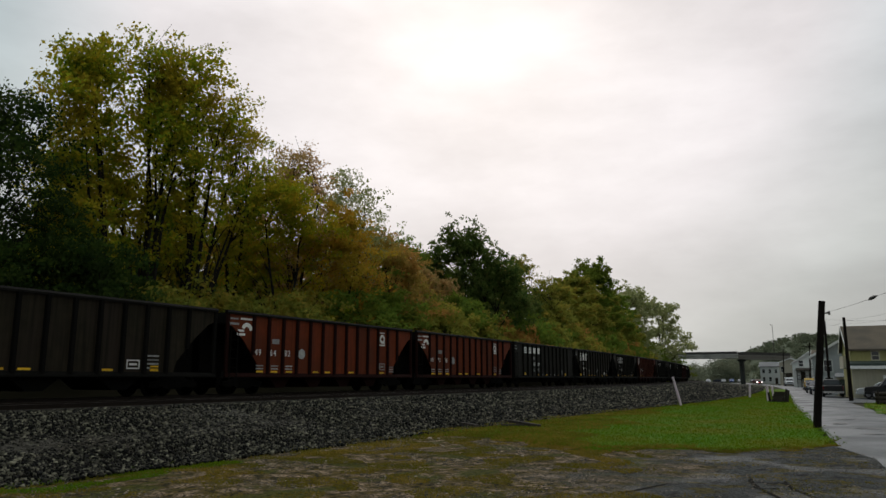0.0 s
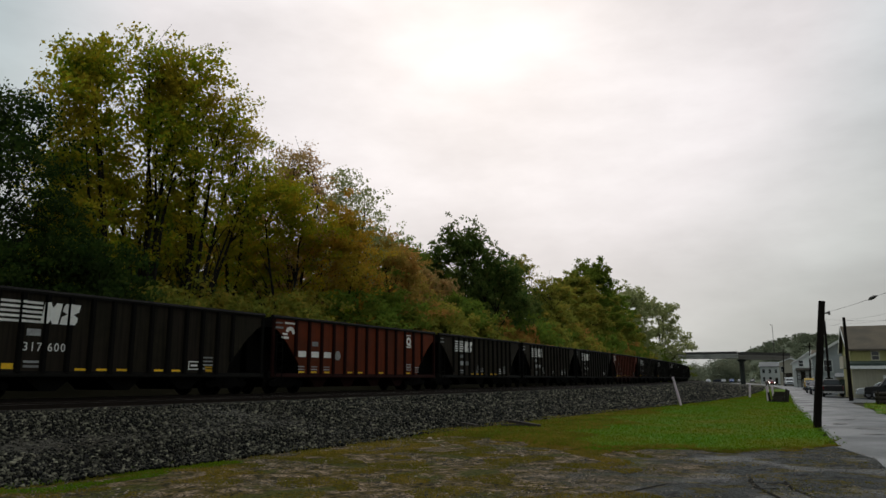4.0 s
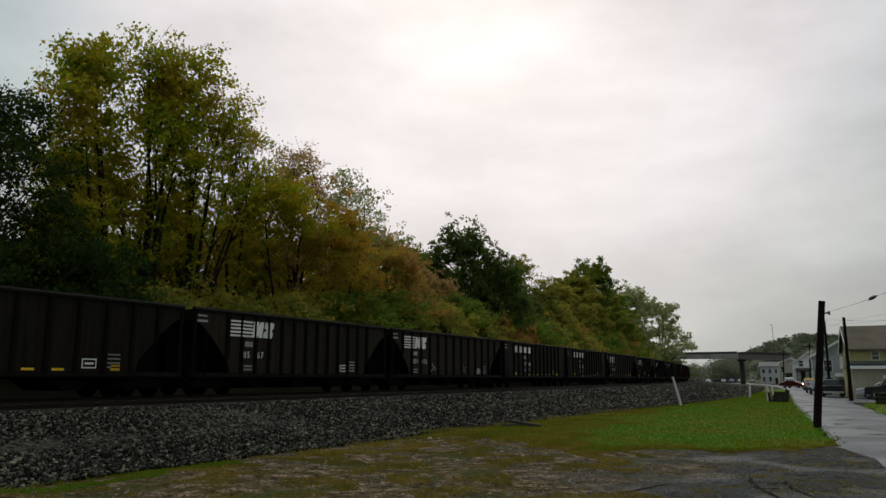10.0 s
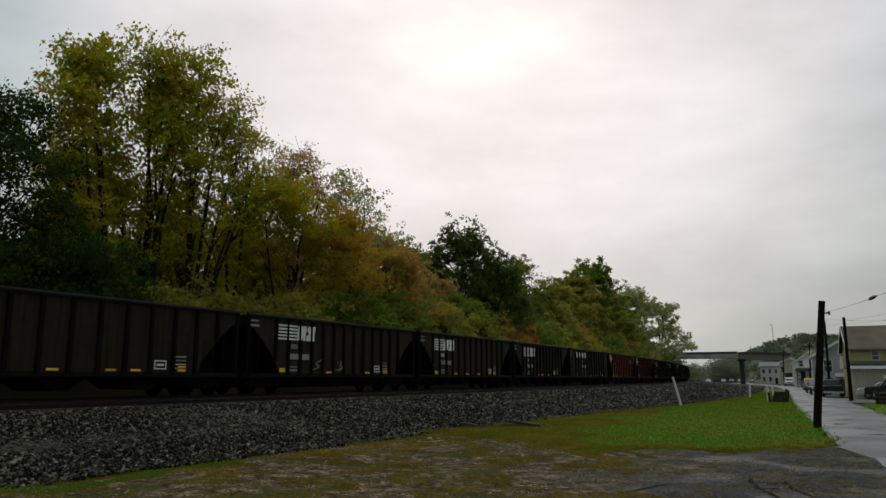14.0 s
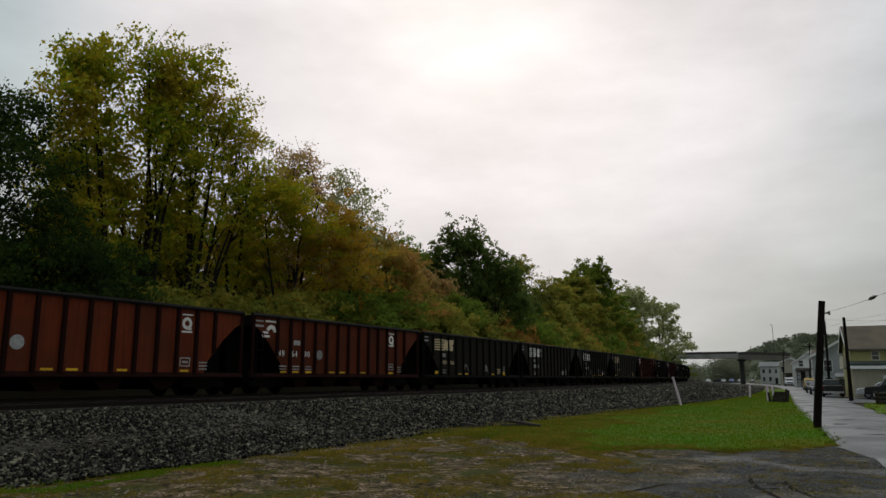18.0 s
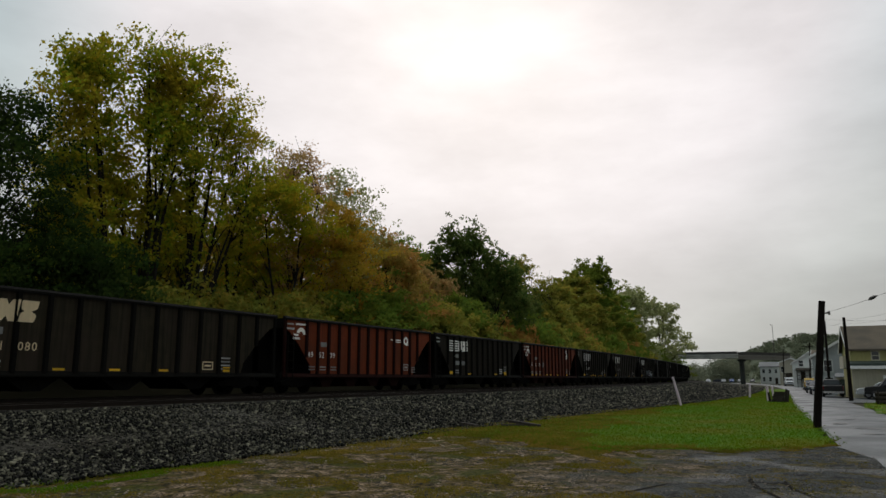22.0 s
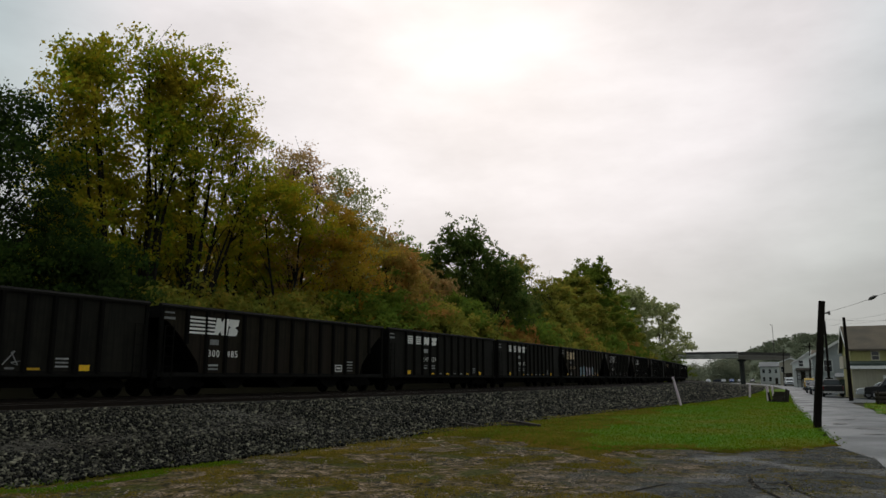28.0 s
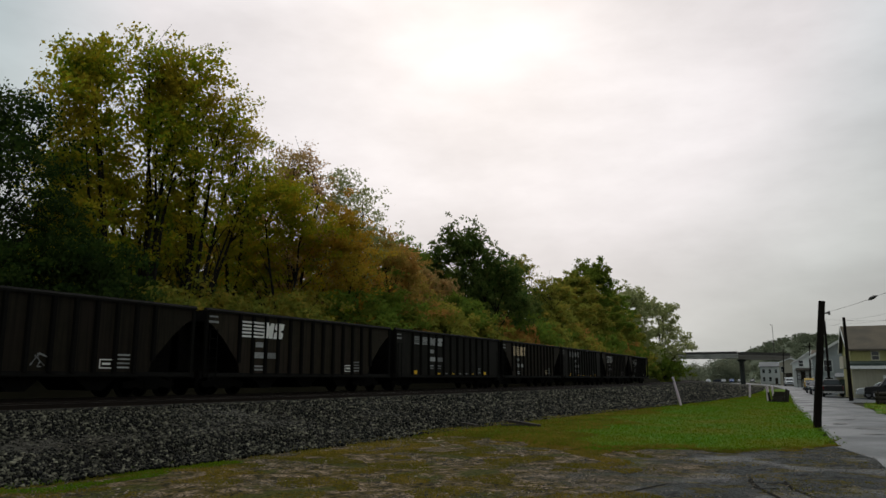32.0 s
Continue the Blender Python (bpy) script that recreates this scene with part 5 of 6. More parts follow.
            q.box(HALF + 0.002, HALF + 0.007, y + 0.02, y + 0.25, 2.80, 2.89)
            if "longq" in opts:
                q.box(HALF + 0.002, HALF + 0.007, y - 1.75, y - 0.42, 3.06, 3.14).box(HALF + 0.002, HALF + 0.007, y - 1.2, y - 0.5, 2.95, 3.01)
            else:
                q.box(HALF + 0.002, HALF + 0.007, y - 0.28, y + 0.28, 2.68, 2.76).box(HALF + 0.002, HALF + 0.007, y - 0.28, y + 0.28, 3.42, 3.48)
            part("emblem_ring", q, mark, car, "white ring emblem")
        part("data_frame", frame_mark(ribs[10] + 0.22, 1.25, 0.55, 0.38), M["faint"], car)
        marks("data_bar", bars(3, ribs[11] + 0.25, 1.40, 0.45, 0.06, 0.14), M["faint"], car)
        strips = [(0, 0.3), (1, 0.25), (2, 0.3), (4, 0.3), (5, 0.25), (7, 0.3), (10, 0.25)]
    else:
        y = first + 0.05
        stripes = bars(5, y, 3.33, 1.55, 0.085, 0.165)
        marks("emblem_bar", stripes, mark, car, "white painted stripe")
        for k in range(2):
            yy = y + 1.50 + 0.72 * k
            paint_emblem(car, ribs, emblem_shape(k, yy, 2.67, 0.78, 0.75), mark)
        # the paint runs on over the ribs
        for q in ribs:
            if y < q < y + 1.5:
                for j in range(5):
                    part("emblem_bar", Shape().box(HALF + 0.111, HALF + 0.114, q - 0.064, q + 0.064, 3.33 - 0.165 * j, 3.415 - 0.165 * j), mark, car, "white painted stripe")
        marks("initials_bar", bars(1, ribs[1] + 0.22, 2.22, 0.5, 0.24, 0), M["faint"], car)
        if numbers:
            part("number", number_shape([(numbers[:cut], ribs[1] + 0.12, 1.70), (numbers[cut:], ribs[2] + 0.12, 1.70)]), mark, car, "white painted car number")
        else:
            marks("number_bar", bars(1, ribs[1] + 0.15, 1.70, 0.7, 0.28, 0), M["faint"], car)
            marks("number_bar", bars(1, ribs[2] + 0.15, 1.70, 0.6, 0.28, 0), M["faint"], car)
        marks("data_bar", bars(2, ribs[1] + 0.2, 1.28, 0.55, 0.08, 0.16), M["faint"], car)
        part("data_frame", frame_mark(ribs[9] + 0.25, 1.12, 0.6, 0.36), mark, car)
        marks("data_bar", bars(4, ribs[10] + 0.15, 1.62, 0.55, 0.06, 0.16), M["faint"], car)
        if r.random() < 0.8 and "bare" not in opts:
            part("reflector", Shape().box(HALF + 0.002, HALF + 0.007, ribs[10] + 0.3, ribs[10] + 0.7, 1.04, 1.26), M["reflector"], car, "yellow panel")
            part("reflector", Shape().box(HALF + 0.002, HALF + 0.007, ribs[0] + 0.35, ribs[0] + 0.75, 1.06, 1.26), M["reflector"], car, "yellow panel")
        strips = [(k, 0.2 + 0.2 * r.random()) for k in (3, 4, 5, 7, 8) if r.random() < 0.75]
    part("end_number", Shape().box(HALF + 0.002, HALF + 0.007, -h + 0.25, -h + 0.75, 3.45, 3.52).box(HALF + 0.002, HALF + 0.007, -h + 0.22, -h + 0.80, 3.20, 3.30), M["faint"], car)
    if "bare" not in opts:
        for k, d in strips:
            part("reflector", cached("strip", lambda: Shape().box(HALF + 0.002, HALF + 0.007, 0, 0.46, 1.03, 1.115).mesh("reflector", M["reflector"])), None, car, at=pose(0, ribs[k] + d, 0))
    if "graffiti" in opts:
        rr = random.Random(index)
        for k in range(4, 9):
            a, b = ribs[k] + 0.13, ribs[k + 1] - 0.13
            for q in range(3):
                y, z, w, tall = a + (b - a) * (0.18 + 0.3 * q), 1.42 + 0.14 * rr.random(), (b - a) * 0.30, 0.40 + 0.14 * rr.random()
                blob = [(min(max(y + w * (1 + 0.25 * rr.random()) * math.cos(2 * math.pi * j / 12), a), b), z + tall * (1 + 0.25 * rr.random()) * math.sin(2 * math.pi * j / 12)) for j in range(12)]
                part("graffiti_fill", Shape().prism_x(blob, HALF + 0.002, HALF + 0.004 + 0.0006 * q), M["spray_a"] if k in (4, 5, 8) else M["spray_b"], car, "faded sprayed lettering shape")
            for q in range(6):
                y, z, w = a + (b - a) * (0.1 + 0.65 * rr.random()), 1.12 + 0.6 * rr.random(), 0.12 + 0.18 * rr.random()
                t0, t1 = 6.3 * rr.random(), 2.0 + 2.5 * rr.random()
                line = [(HALF + 0.008, min(max(y + w * math.cos(t0 + t1 * j / 6), a), b), z + 1.3 * w * math.sin(t0 + t1 * j / 6)) for j in range(7)]
                part("graffiti_stroke", Shape().tube(line, [0.018 + 0.014 * rr.random()] * 7, 4), M["spray_d" if q % 3 else "spray_c"], car)
    if "scrawl" in opts:
        rr = random.Random(index)
        for k in (rr.choice((3, 4)), rr.choice((5, 6, 7))):
            sh = Shape()
            y, z = ribs[k] + 0.2, 1.2
            p = [(HALF + 0.012, y, z)]
            for _ in range(7):
                p.append((HALF + 0.012, y + 0.75 * rr.random(), 1.15 + 0.65 * rr.random()))
            sh.tube(p, [0.022] * len(p), 4)
            part("graffiti_stroke", sh, M["faint"], car, "pale sprayed scrawl")
    return car


def disc(y, z, r0, r1):
    sh = Shape()
    for k in range(12):
        t0, t1 = 2 * math.pi * k / 12, 2 * math.pi * (k + 1) / 12
        sh.prism_x([(y + q * math.cos(t), z + q * math.sin(t)) for q, t in ((r0 or 0.01, t0), (r1, t0), (r1, t1), (r0 or 0.01, t1))], HALF + 0.002, HALF + 0.007)
    return sh


def frame_mark(y, z, w, h):
    b = 0.045
    a, c = HALF + 0.002, HALF + 0.007
    return (Shape().box(a, c, y, y + w, z, z + b).box(a, c, y, y + w, z + h - b, z + h).box(a, c, y, y + b, z + b, z + h - b)
            .box(a, c, y + w - b, y + w, z + b, z + h - b).box(a, c, y + 0.12, y + w - 0.12, z + 0.14, z + h - 0.14))


def coal_mesh(lb):
    ny, nx = 24, 6
    vs, fs = [], []
    for j in range(ny + 1):
        for i in range(nx + 1):
            x, y = -HALF + 0.1 + (2 * HALF - 0.2) * i / nx, -lb / 2 + 0.2 + (lb - 0.4) * j / ny
            e = min(i, nx - i, 2) / 2 * min(j, ny - j, 3) / 3
            vs.append((x, y, TOP - 0.75 + 0.5 * e + 0.05 * noise.noise((x * 2, y * 2, 0))))
    for j in range(ny):
        for i in range(nx):
            a = j * (nx + 1) + i
            fs.append((a, a + 1, a + nx + 2, a + nx + 1))
    return mesh_of("coal", vs, fs, M["black_rib"])


# end positions up the line at the start, kind of car, legible number, peculiarities
CONSIST = [
    (7.2, 23.6, "hopper", "", ""),
    (23.6, 40.1, "red", "496482", "disc"),
    (40.1, 56.2, "red", "497106", "disc"),
    (56.2, 73.1, "gondola", "165609", ""),
    (73.1, 89.7, "hopper", "76875", "scrawl"),
    (89.7, 105.0, "hopper", "317600", ""),
    (105.0, 121.5, "red", "", "disc"),
    (121.5, 136.5, "hopper", "", "scrawl"),
    (136.5, 151.9, "hopper", "", "scrawl bare"),
    (151.9, 167.8, "hopper", "145786", "bare"),
    (167.8, 183.8, "red", "498918", "nor"),
    (183.8, 200.6, "hopper", "", ""),
    (200.6, 217.7, "hopper", "381607", ""),
    (217.7, 233.1, "hopper", "8567", "bare"),
    (233.1, 250.1, "hopper", "301913", "bare scrawl"),
    (250.1, 266.3, "gondola", "147906", ""),
    (266.3, 282.2, "gondola", "147024", ""),
    (282.2, 299.3, "hopper", "300651", ""),
    (299.3, 314.8, "hopper", "", "scrawl"),
    (314.8, 330.5, "hopper", "", ""),
    (330.5, 345.6, "hopper", "", ""),
    (345.6, 361.7, "gondola", "147690", ""),
    (361.7, 378.0, "red", "497460", "disc"),
    (378.0, 393.7, "red", "496490", "disc"),
    (393.7, 410.6, "hopper", "300960", "tan scrawl"),
    (410.6, 426.5, "hopper", "", "bare"),
    (426.5, 441.6, "hopper", "320329", "scrawl"),
    (441.6, 458.6, "hopper", "301080", "tan"),
    (458.6, 473.7, "red", "495209", "longq bare"),
    (473.7, 489.4, "hopper", "", ""),
    (489.4, 505.1, "red", "498163", "disc"),
    (505.1, 520.2, "hopper", "307028", ""),
    (520.2, 537.2, "hopper", "", ""),
    (537.2, 553.6, "hopper", "", "graffiti"),
    (553.6, 568.7, "gondola", "147777", "dim scrawl"),
    (568.7, 585.5, "hopper", "300485", "bare"),
    (585.5, 601.6, "gondola", "147629", ""),
    (601.6, 617.4, "gondola", "146761", ""),
    (617.4, 634.3, "hopper", "301307", "graffiti tan"),
    (634.3, 649.5, "hopper", "307449", "scrawl bare"),
    (649.5, 664.7, "hopper", "", "bare"),
    (664.7, 680.9, "gondola", "", "dim"),
    (680.9, 696.0, "hopper", "", "tan bare"),
    (696.0, 711.1, "gondola", "", "dim"),
    (711.1, 726.2, "hopper", "", "bare"),
    (726.2, 741.2, "hopper", "", "bare"),
]
TRAIN = [(coal_car(k, b - a, kind, num, opts), (a + b) / 2) for k, (a, b, kind, num, opts) in enumerate(CONSIST)]


# ---------------------------------------------------------------- road bridge over the line
bridge = thing("road_bridge", pose(0, 244, 0), "grey concrete road bridge with dark railing over railway and street", "bridge")
part("girder", Shape().box(-110, -33, 0, 9, 8.1, 9.0).box(-110, -33, -0.35, 9.35, 9.0, 9.3), M["concrete"], bridge, "pale stained concrete girder")
part("girder", Shape().prism_y([(-32.9, 7.7), (-18.2, 7.2), (-18.2, 8.2), (-32.9, 8.7)], 0, 9).prism_y([(-32.9, 8.7), (-18.2, 8.2), (-18.2, 8.5), (-32.9, 9.0)], -0.35, 9.35), M["dull_concrete"], bridge, "pale stained concrete girder")
part("railing", Shape().box(-110, -33, -0.3, -0.1, 9.3, 10.1), M["girder"], bridge, "dark bridge railing")
part("railing", Shape().prism_y([(-32.9, 9.0), (-18.2, 8.5), (-18.2, 9.35), (-32.9, 9.95)], -0.3, -0.1), M["girder"], bridge, "dark bridge railing")
for x in (-32.6, -72.0):
    pier = part("pier", Shape().prism_y([(x - 0.4, -0.1), (x + 0.4, -0.1), (x + 0.4, 6.9), (x + 1.1, 7.4), (x + 1.1, 7.7), (x - 1.1, 7.7), (x - 1.1, 7.4), (x - 0.4, 6.9)], 2, 7), M["pier"], bridge, "wet concrete pier, tree shade painted into its dark colour")
part("abutment", Shape().box(-20.6, -18.0, -0.2, 9.2, -0.1, 7.15), M["concrete"], bridge)
lamp = thing("street_lamp", pose(-22.5, 243.8, 8.9), "tall thin street lamp on the bridge", "street lamp")
part("post", Shape().tube([(0, 0, 0), (0, 0, 8.6)], [0.10, 0.06], 8), M["girder"], lamp)
part("lamp_head", Shape().tube([(0, 0, 8.6), (0.15, 0, 9.0), (-0.7, -0.1, 9.15)], [0.05, 0.06, 0.10], 6), M["girder"], lamp)


# ---------------------------------------------------------------- houses along the street
def window(parent, x, z, w, h, y, trim="trim_white"):
    f = 0.09
    win = part("window", Shape().box(x - f, x + w + f, y - 0.05, y + 0.02, z + h, z + h + f).box(x - f, x + w + f, y - 0.07, y + 0.02, z - f, z)
               .box(x - f, x, y - 0.05, y + 0.02, z, z + h).box(x + w, x + w + f, y - 0.05, y + 0.02, z, z + h).box(x, x + w, y - 0.035, y + 0.02, z + h / 2 - 0.03, z + h / 2 + 0.03), M[trim], parent, "white framed sash window")
    part("pane", Shape().box(x, x + w, y - 0.02, y + 0.01, z, z + h), M["pane"], win, "dark window pane")
    return win


def roof_gable_x(house, x0, x1, y0, y1, z0, z1, material, over=0.35):
    """Ridge along x: two slabs and, at the ends, bargeboards."""
    ym = (y0 + y1) / 2
    s = (z1 - z0) / (ym - y0)
    a = [(y0 - over, z0 - over * s), (ym, z1), (ym, z1 + 0.16), (y0 - over, z0 - over * s + 0.16)]
    b = [(ym, z1), (y1 + over, z0 - over * s), (y1 + over, z0 - over * s + 0.16), (ym, z1 + 0.16)]
    part("roof", Shape().prism_x(a, x0 - over, x1 + over).prism_x(b, x0 - over, x1 + over), M[material], house, "pitched shingle roof")
    for x in (x0 - over - 0.04, x1 + over):
        part("bargeboard", Shape().prism_x([(p, q - 0.12) for p, q in a[:2]] + [(p, q) for p, q in a[2:]], x, x + 0.04).prism_x([(p, q - 0.12) for p, q in b[:2]] + [(p, q) for p, q in b[2:]], x, x + 0.04), M["trim_white"], house)


def roof_gable_y(house, x0, x1, y0, y1, z0, z1, material, over=0.35):
    xm = (x0 + x1) / 2
    s = (z1 - z0) / (xm - x0)
    a = [(x0 - over, z0 - over * s), (xm, z1), (xm, z1 + 0.16), (x0 - over, z0 - over * s + 0.16)]
    b = [(xm, z1), (x1 + over, z0 - over * s), (x1 + over, z0 - over * s + 0.16), (xm, z1 + 0.16)]
    part("roof", Shape().prism_y(a, y0 - over, y1 + over).prism_y(b, y0 - over, y1 + over), M[material], house, "pitched shingle roof")
    for y in (y0 - over - 0.04,):
        part("bargeboard", Shape().prism_y([(p, q - 0.14) for p, q in a[:2]] + [(p, q) for p, q in a[2:]], y, y + 0.04).prism_y([(p, q - 0.14) for p, q in b[:2]] + [(p, q) for p, q in b[2:]], y, y + 0.04), M["trim_white"], house, "white bargeboard")


def walls(house, x0, x1, y0, y1, z1, peak, axis, material, lower=None, zl=0):
    """Closed shell of a house, 0.2 m thick walls, gables up to the peak."""
    t = 0.2
    m = M[material]
    low = M[lower] if lower else m
    if lower:
        part("wall", Shape().box(x0, x1, y0, y0 + t, -0.1, zl), low, house)
    base = zl if lower else -0.1
    if axis == "x":
        part("wall", Shape().box(x0, x1, y0, y0 + t, base, z1), m, house)
        part("wall", Shape().box(x0, x1, y1 - t, y1, -0.1, z1), m, house)
        for x in (x0, x1 - t):
            part("wall", Shape().prism_x([(y0 + t, -0.1), (y1 - t, -0.1), (y1 - t, z1), ((y0 + y1) / 2, peak), (y0 + t, z1)], x, x + t), m, house)
    else:
        part("wall", Shape().box(x0, x0 + t, y0 + t, y1 - t, -0.1, z1), m, house)
        part("wall", Shape().box(x1 - t, x1, y0 + t, y1 - t, -0.1, z1), m, house)
        for y in (y0, y1 - t):
            part("wall", Shape().prism_y([(x0, base if y == y0 else -0.1), (x1, base if y == y0 else -0.1), (x1, z1), ((x0 + x1) / 2, peak), (x0, z1)], y, y + t), m, house)


# yellow house with a garage below
hs = thing("house", pose(-0.75, 78.0, 0, rz=6), "yellow two-storey house with brown roof and cream garage", "house", "houses along the street")
walls(hs, 0, 10.5, 0, 7.5, 4.5, 6.65, "x", "siding_yellow", "cream", 2.75)
roof_gable_x(hs, 0, 10.5, 0, 7.5, 4.5, 6.7, "shingle", 0.3)
part("canopy", Shape().prism_x([(-0.9, 2.95), (0.0, 2.95), (0.0, 3.4), (-0.9, 3.15)], -0.25, 10.6), M["dark_green"], hs, "dark green canopy over the garage")
part("fascia", Shape().box(-0.3, 10.6, -0.95, -0.05, 2.66, 2.94), M["trim_white"], hs, "white fascia board")
for x in (1.1, 5.0):
    door = part("garage_door", Shape().box(x, x + 3.2, -0.04, 0.03, 0.0, 2.35), M["cream"], hs, "cream panelled garage door")
    for k in range(4):
        for j in range(4):
            part("door_panel", Shape().box(x + 0.12 + 0.78 * j, x + 0.78 + 0.78 * j, -0.06, -0.038, 0.1 + 0.57 * k, 0.55 + 0.57 * k), M["cream"], door)
for x in (1.75, 5.0, 8.0):
    window(hs, x, 3.5, 0.55, 0.75, -0.02, "cream")
part("bay", Shape().box(-0.55, -0.01, 1.0, 4.5, 2.7, 3.9), M["cream"], hs, "cream side bay")
for k in range(9):
    part("siding_board", Shape().box(0.0, 10.5, -0.022, -0.003, 2.78 + 0.19 * k, 2.95 + 0.19 * k), M["siding_yellow"], hs)
part("sign", Shape().tube([(2.6, -0.6, 0), (2.6, -0.6, 2.0)], [0.03, 0.03], 6).box(2.4, 2.8, -0.64, -0.61, 1.5, 2.1), M["trim_white"], hs, "small pale sign on a post")

# grey gabled house
hs = thing("house", pose(-4.9, 97, 0), "grey house with white-edged gable roof", "house", "houses along the street")
walls(hs, 0, 9.6, 0, 10, 4.4, 7.1, "y", "grey_wall")
roof_gable_y(hs, 0, 9.6, 0, 10, 4.4, 7.15, "grey_shingle", 0.3)
window(hs, 1.2, 2.6, 0.8, 1.3, 0, "pale_wall")
window(hs, 3.2, 2.6, 0.8, 1.3, 0, "pale_wall")
window(hs, 1.2, 0.7, 0.8, 1.2, 0, "pale_wall")
sh = thing("shed", pose(-2.4, 91.0, 0), "small tan lean-to shed between the houses", "shed")
part("wall", Shape().box(0, 2.2, 0, 2.0, -0.1, 1.9), M["tan_wall"], sh)
part("roof", Shape().prism_x([(-0.2, 1.9), (2.2, 2.3), (2.2, 2.4), (-0.2, 2.0)], -0.15, 2.35), M["grey_shingle"], sh)
part("door", Shape().box(0.3, 1.1, -0.04, 0.02, 0, 1.7), M["dark_green"], sh, "dark door")

# white house with a dark porch
hs = thing("house", pose(-12.6, 172, 0), "white house with a dark two-level porch", "house", "houses along the street")
walls(hs, 0, 7.0, 0, 9, 5.0, 7.3, "y", "white_wall")
roof_gable_y(hs, 0, 7.0, 0, 9, 5.0, 7.35, "grey_shingle", 0.3)
part("porch_floor", Shape().box(0.8, 3.3, -1.8, 0, 1.55, 1.7), M["dark_wood"], hs)
part("porch_roof", Shape().prism_x([(-2.0, 3.4), (0, 3.8), (0, 3.95), (-2.0, 3.55)], 0.6, 3.5), M["dark_wood"], hs, "dark porch roof")
for k in range(4):
    part("porch_post", Shape().box(0.85 + 0.76 * k, 0.99 + 0.76 * k, -1.75, -1.61, 0, 3.4), M["dark_wood"], hs)
part("porch_rail", Shape().box(0.8, 3.3, -1.78, -1.7, 2.35, 2.45).box(0.8, 3.3, -1.78, -1.7, 2.0, 2.06), M["dark_wood"], hs)
part("door", Shape().box(1.5, 2.4, -0.04, 0.02, 1.7, 3.3), M["dark_wood"], hs, "dark door")
window(hs, 1.3, 4.3, 0.8, 1.2, 0)
window(hs, 4.2, 4.3, 0.8, 1.2, 0)
# white house with stacked wooden balconies
hs = thing("house", pose(-6.5, 131, 0), "pale house with stacked dark wooden balconies", "house", "houses along the street")
walls(hs, 0, 6.0, 0, 8, 4.9, 6.2, "x", "white_wall")
roof_gable_x(hs, 0, 6.0, 0, 8, 4.9, 6.25, "shingle", 0.35)
for z in (1.3, 3.2):
    part("balcony_floor", Shape().box(-0.5, 2.6, -1.3, 0, z, z + 0.14), M["dark_wood"], hs, "dark wooden balcony floor")
    part("balcony_rail", Shape().box(-0.5, 2.6, -1.3, -1.22, z + 0.8, z + 0.9).box(-0.5, 2.6, -1.3, -1.22, z + 0.4, z + 0.46), M["dark_wood"], hs)
    window(hs, 0.6, z + 0.35, 0.8, 1.1, 0)
for x in (-0.45, 1.0, 2.5):
    part("balcony_post", Shape().box(x - 0.07, x + 0.07, -1.3, -1.16, -0.05, 5.0), M["dark_wood"], hs)
part("stair", Shape().prism_y([(-1.7, -0.05), (-0.5, 1.3), (-0.5, 1.5), (-1.95, -0.05)], -1.2, -0.4), M["dark_wood"], hs, "dark outside stair")
# low house nearer by
hs = thing("house", pose(-4.7, 112, 0), "low white house with a shallow grey roof", "house", "houses along the street")
walls(hs, 0, 7.0, 0, 8, 3.4, 5.0, "x", "white_wall")
roof_gable_x(hs, 0, 7.0, 0, 8, 3.4, 5.05, "grey_shingle", 0.3)
for x in (0.8, 2.6, 4.6):
    window(hs, x, 1.2, 0.8, 1.3, 0)
# tan building with a dark garage opening
hs = thing("house", pose(-18.9, 215, 0), "tan flat-fronted building with a dark garage door", "house", "houses along the street")
walls(hs, 0, 5.5, 0, 9, 6.0, 7.0, "y", "tan_wall")
roof_gable_y(hs, 0, 5.5, 0, 9, 6.0, 7.05, "grey_shingle", 0.2)
part("garage_door", Shape().box(1.3, 3.0, -0.05, 0.02, 0, 3.2), M["dark_wood"], hs, "dark garage door")
window(hs, 0.4, 3.4, 0.7, 1.5, 0)
window(hs, 3.4, 3.4, 0.7, 1.5, 0)
hs = thing("house", pose(-28.9, 262, 0), "pale grey-white house beyond the bridge", "house", "houses along the street")
walls(hs, 0, 7.6, 0, 8, 5.6, 7.0, "x", "pale_wall")
roof_gable_x(hs, 0, 7.6, 0, 8, 5.6, 7.05, "grey_shingle", 0.3)
for x in (0.7, 2.6, 4.4, 6.2):
    window(hs, x, 3.5, 0.7, 1.2, 0, "pale_wall")
    if x != 4.4:
        window(hs, x, 0.9, 0.7, 1.3, 0, "pale_wall")
part("door", Shape().box(4.4, 5.2, -0.04, 0.02, 0, 2.0), M["dark_wood"], hs, "dark door")


# ---------------------------------------------------------------- poles and wires
def utility_pole(foot, top, r0, r1, label, arms=()):
    p = thing("utility_pole", pose(*foot), label, "utility pole", "utility poles")
    d = Vector(top) - Vector(foot)
    n = 9
    pts = [tuple(d * k / n + Vector((0.015 * noise.noise((k, foot[1], 0)), 0.015 * noise.noise((k, foot[1], 5)), 0)) * (0 < k)) for k in range(n + 1)]
    part("post", Shape().tube([(0, 0, -0.15)] + pts[1:], [r0 + (r1 - r0) * k / n for k in range(n + 1)], 12), M["pole"], p, "dark tarred wooden post")
    for z, w in arms:
        part("crossarm", Shape().box(-w, w, -0.06, 0.06, z, z + 0.12), M["pole"], p)
        for x in (-w + 0.1, w - 0.1):
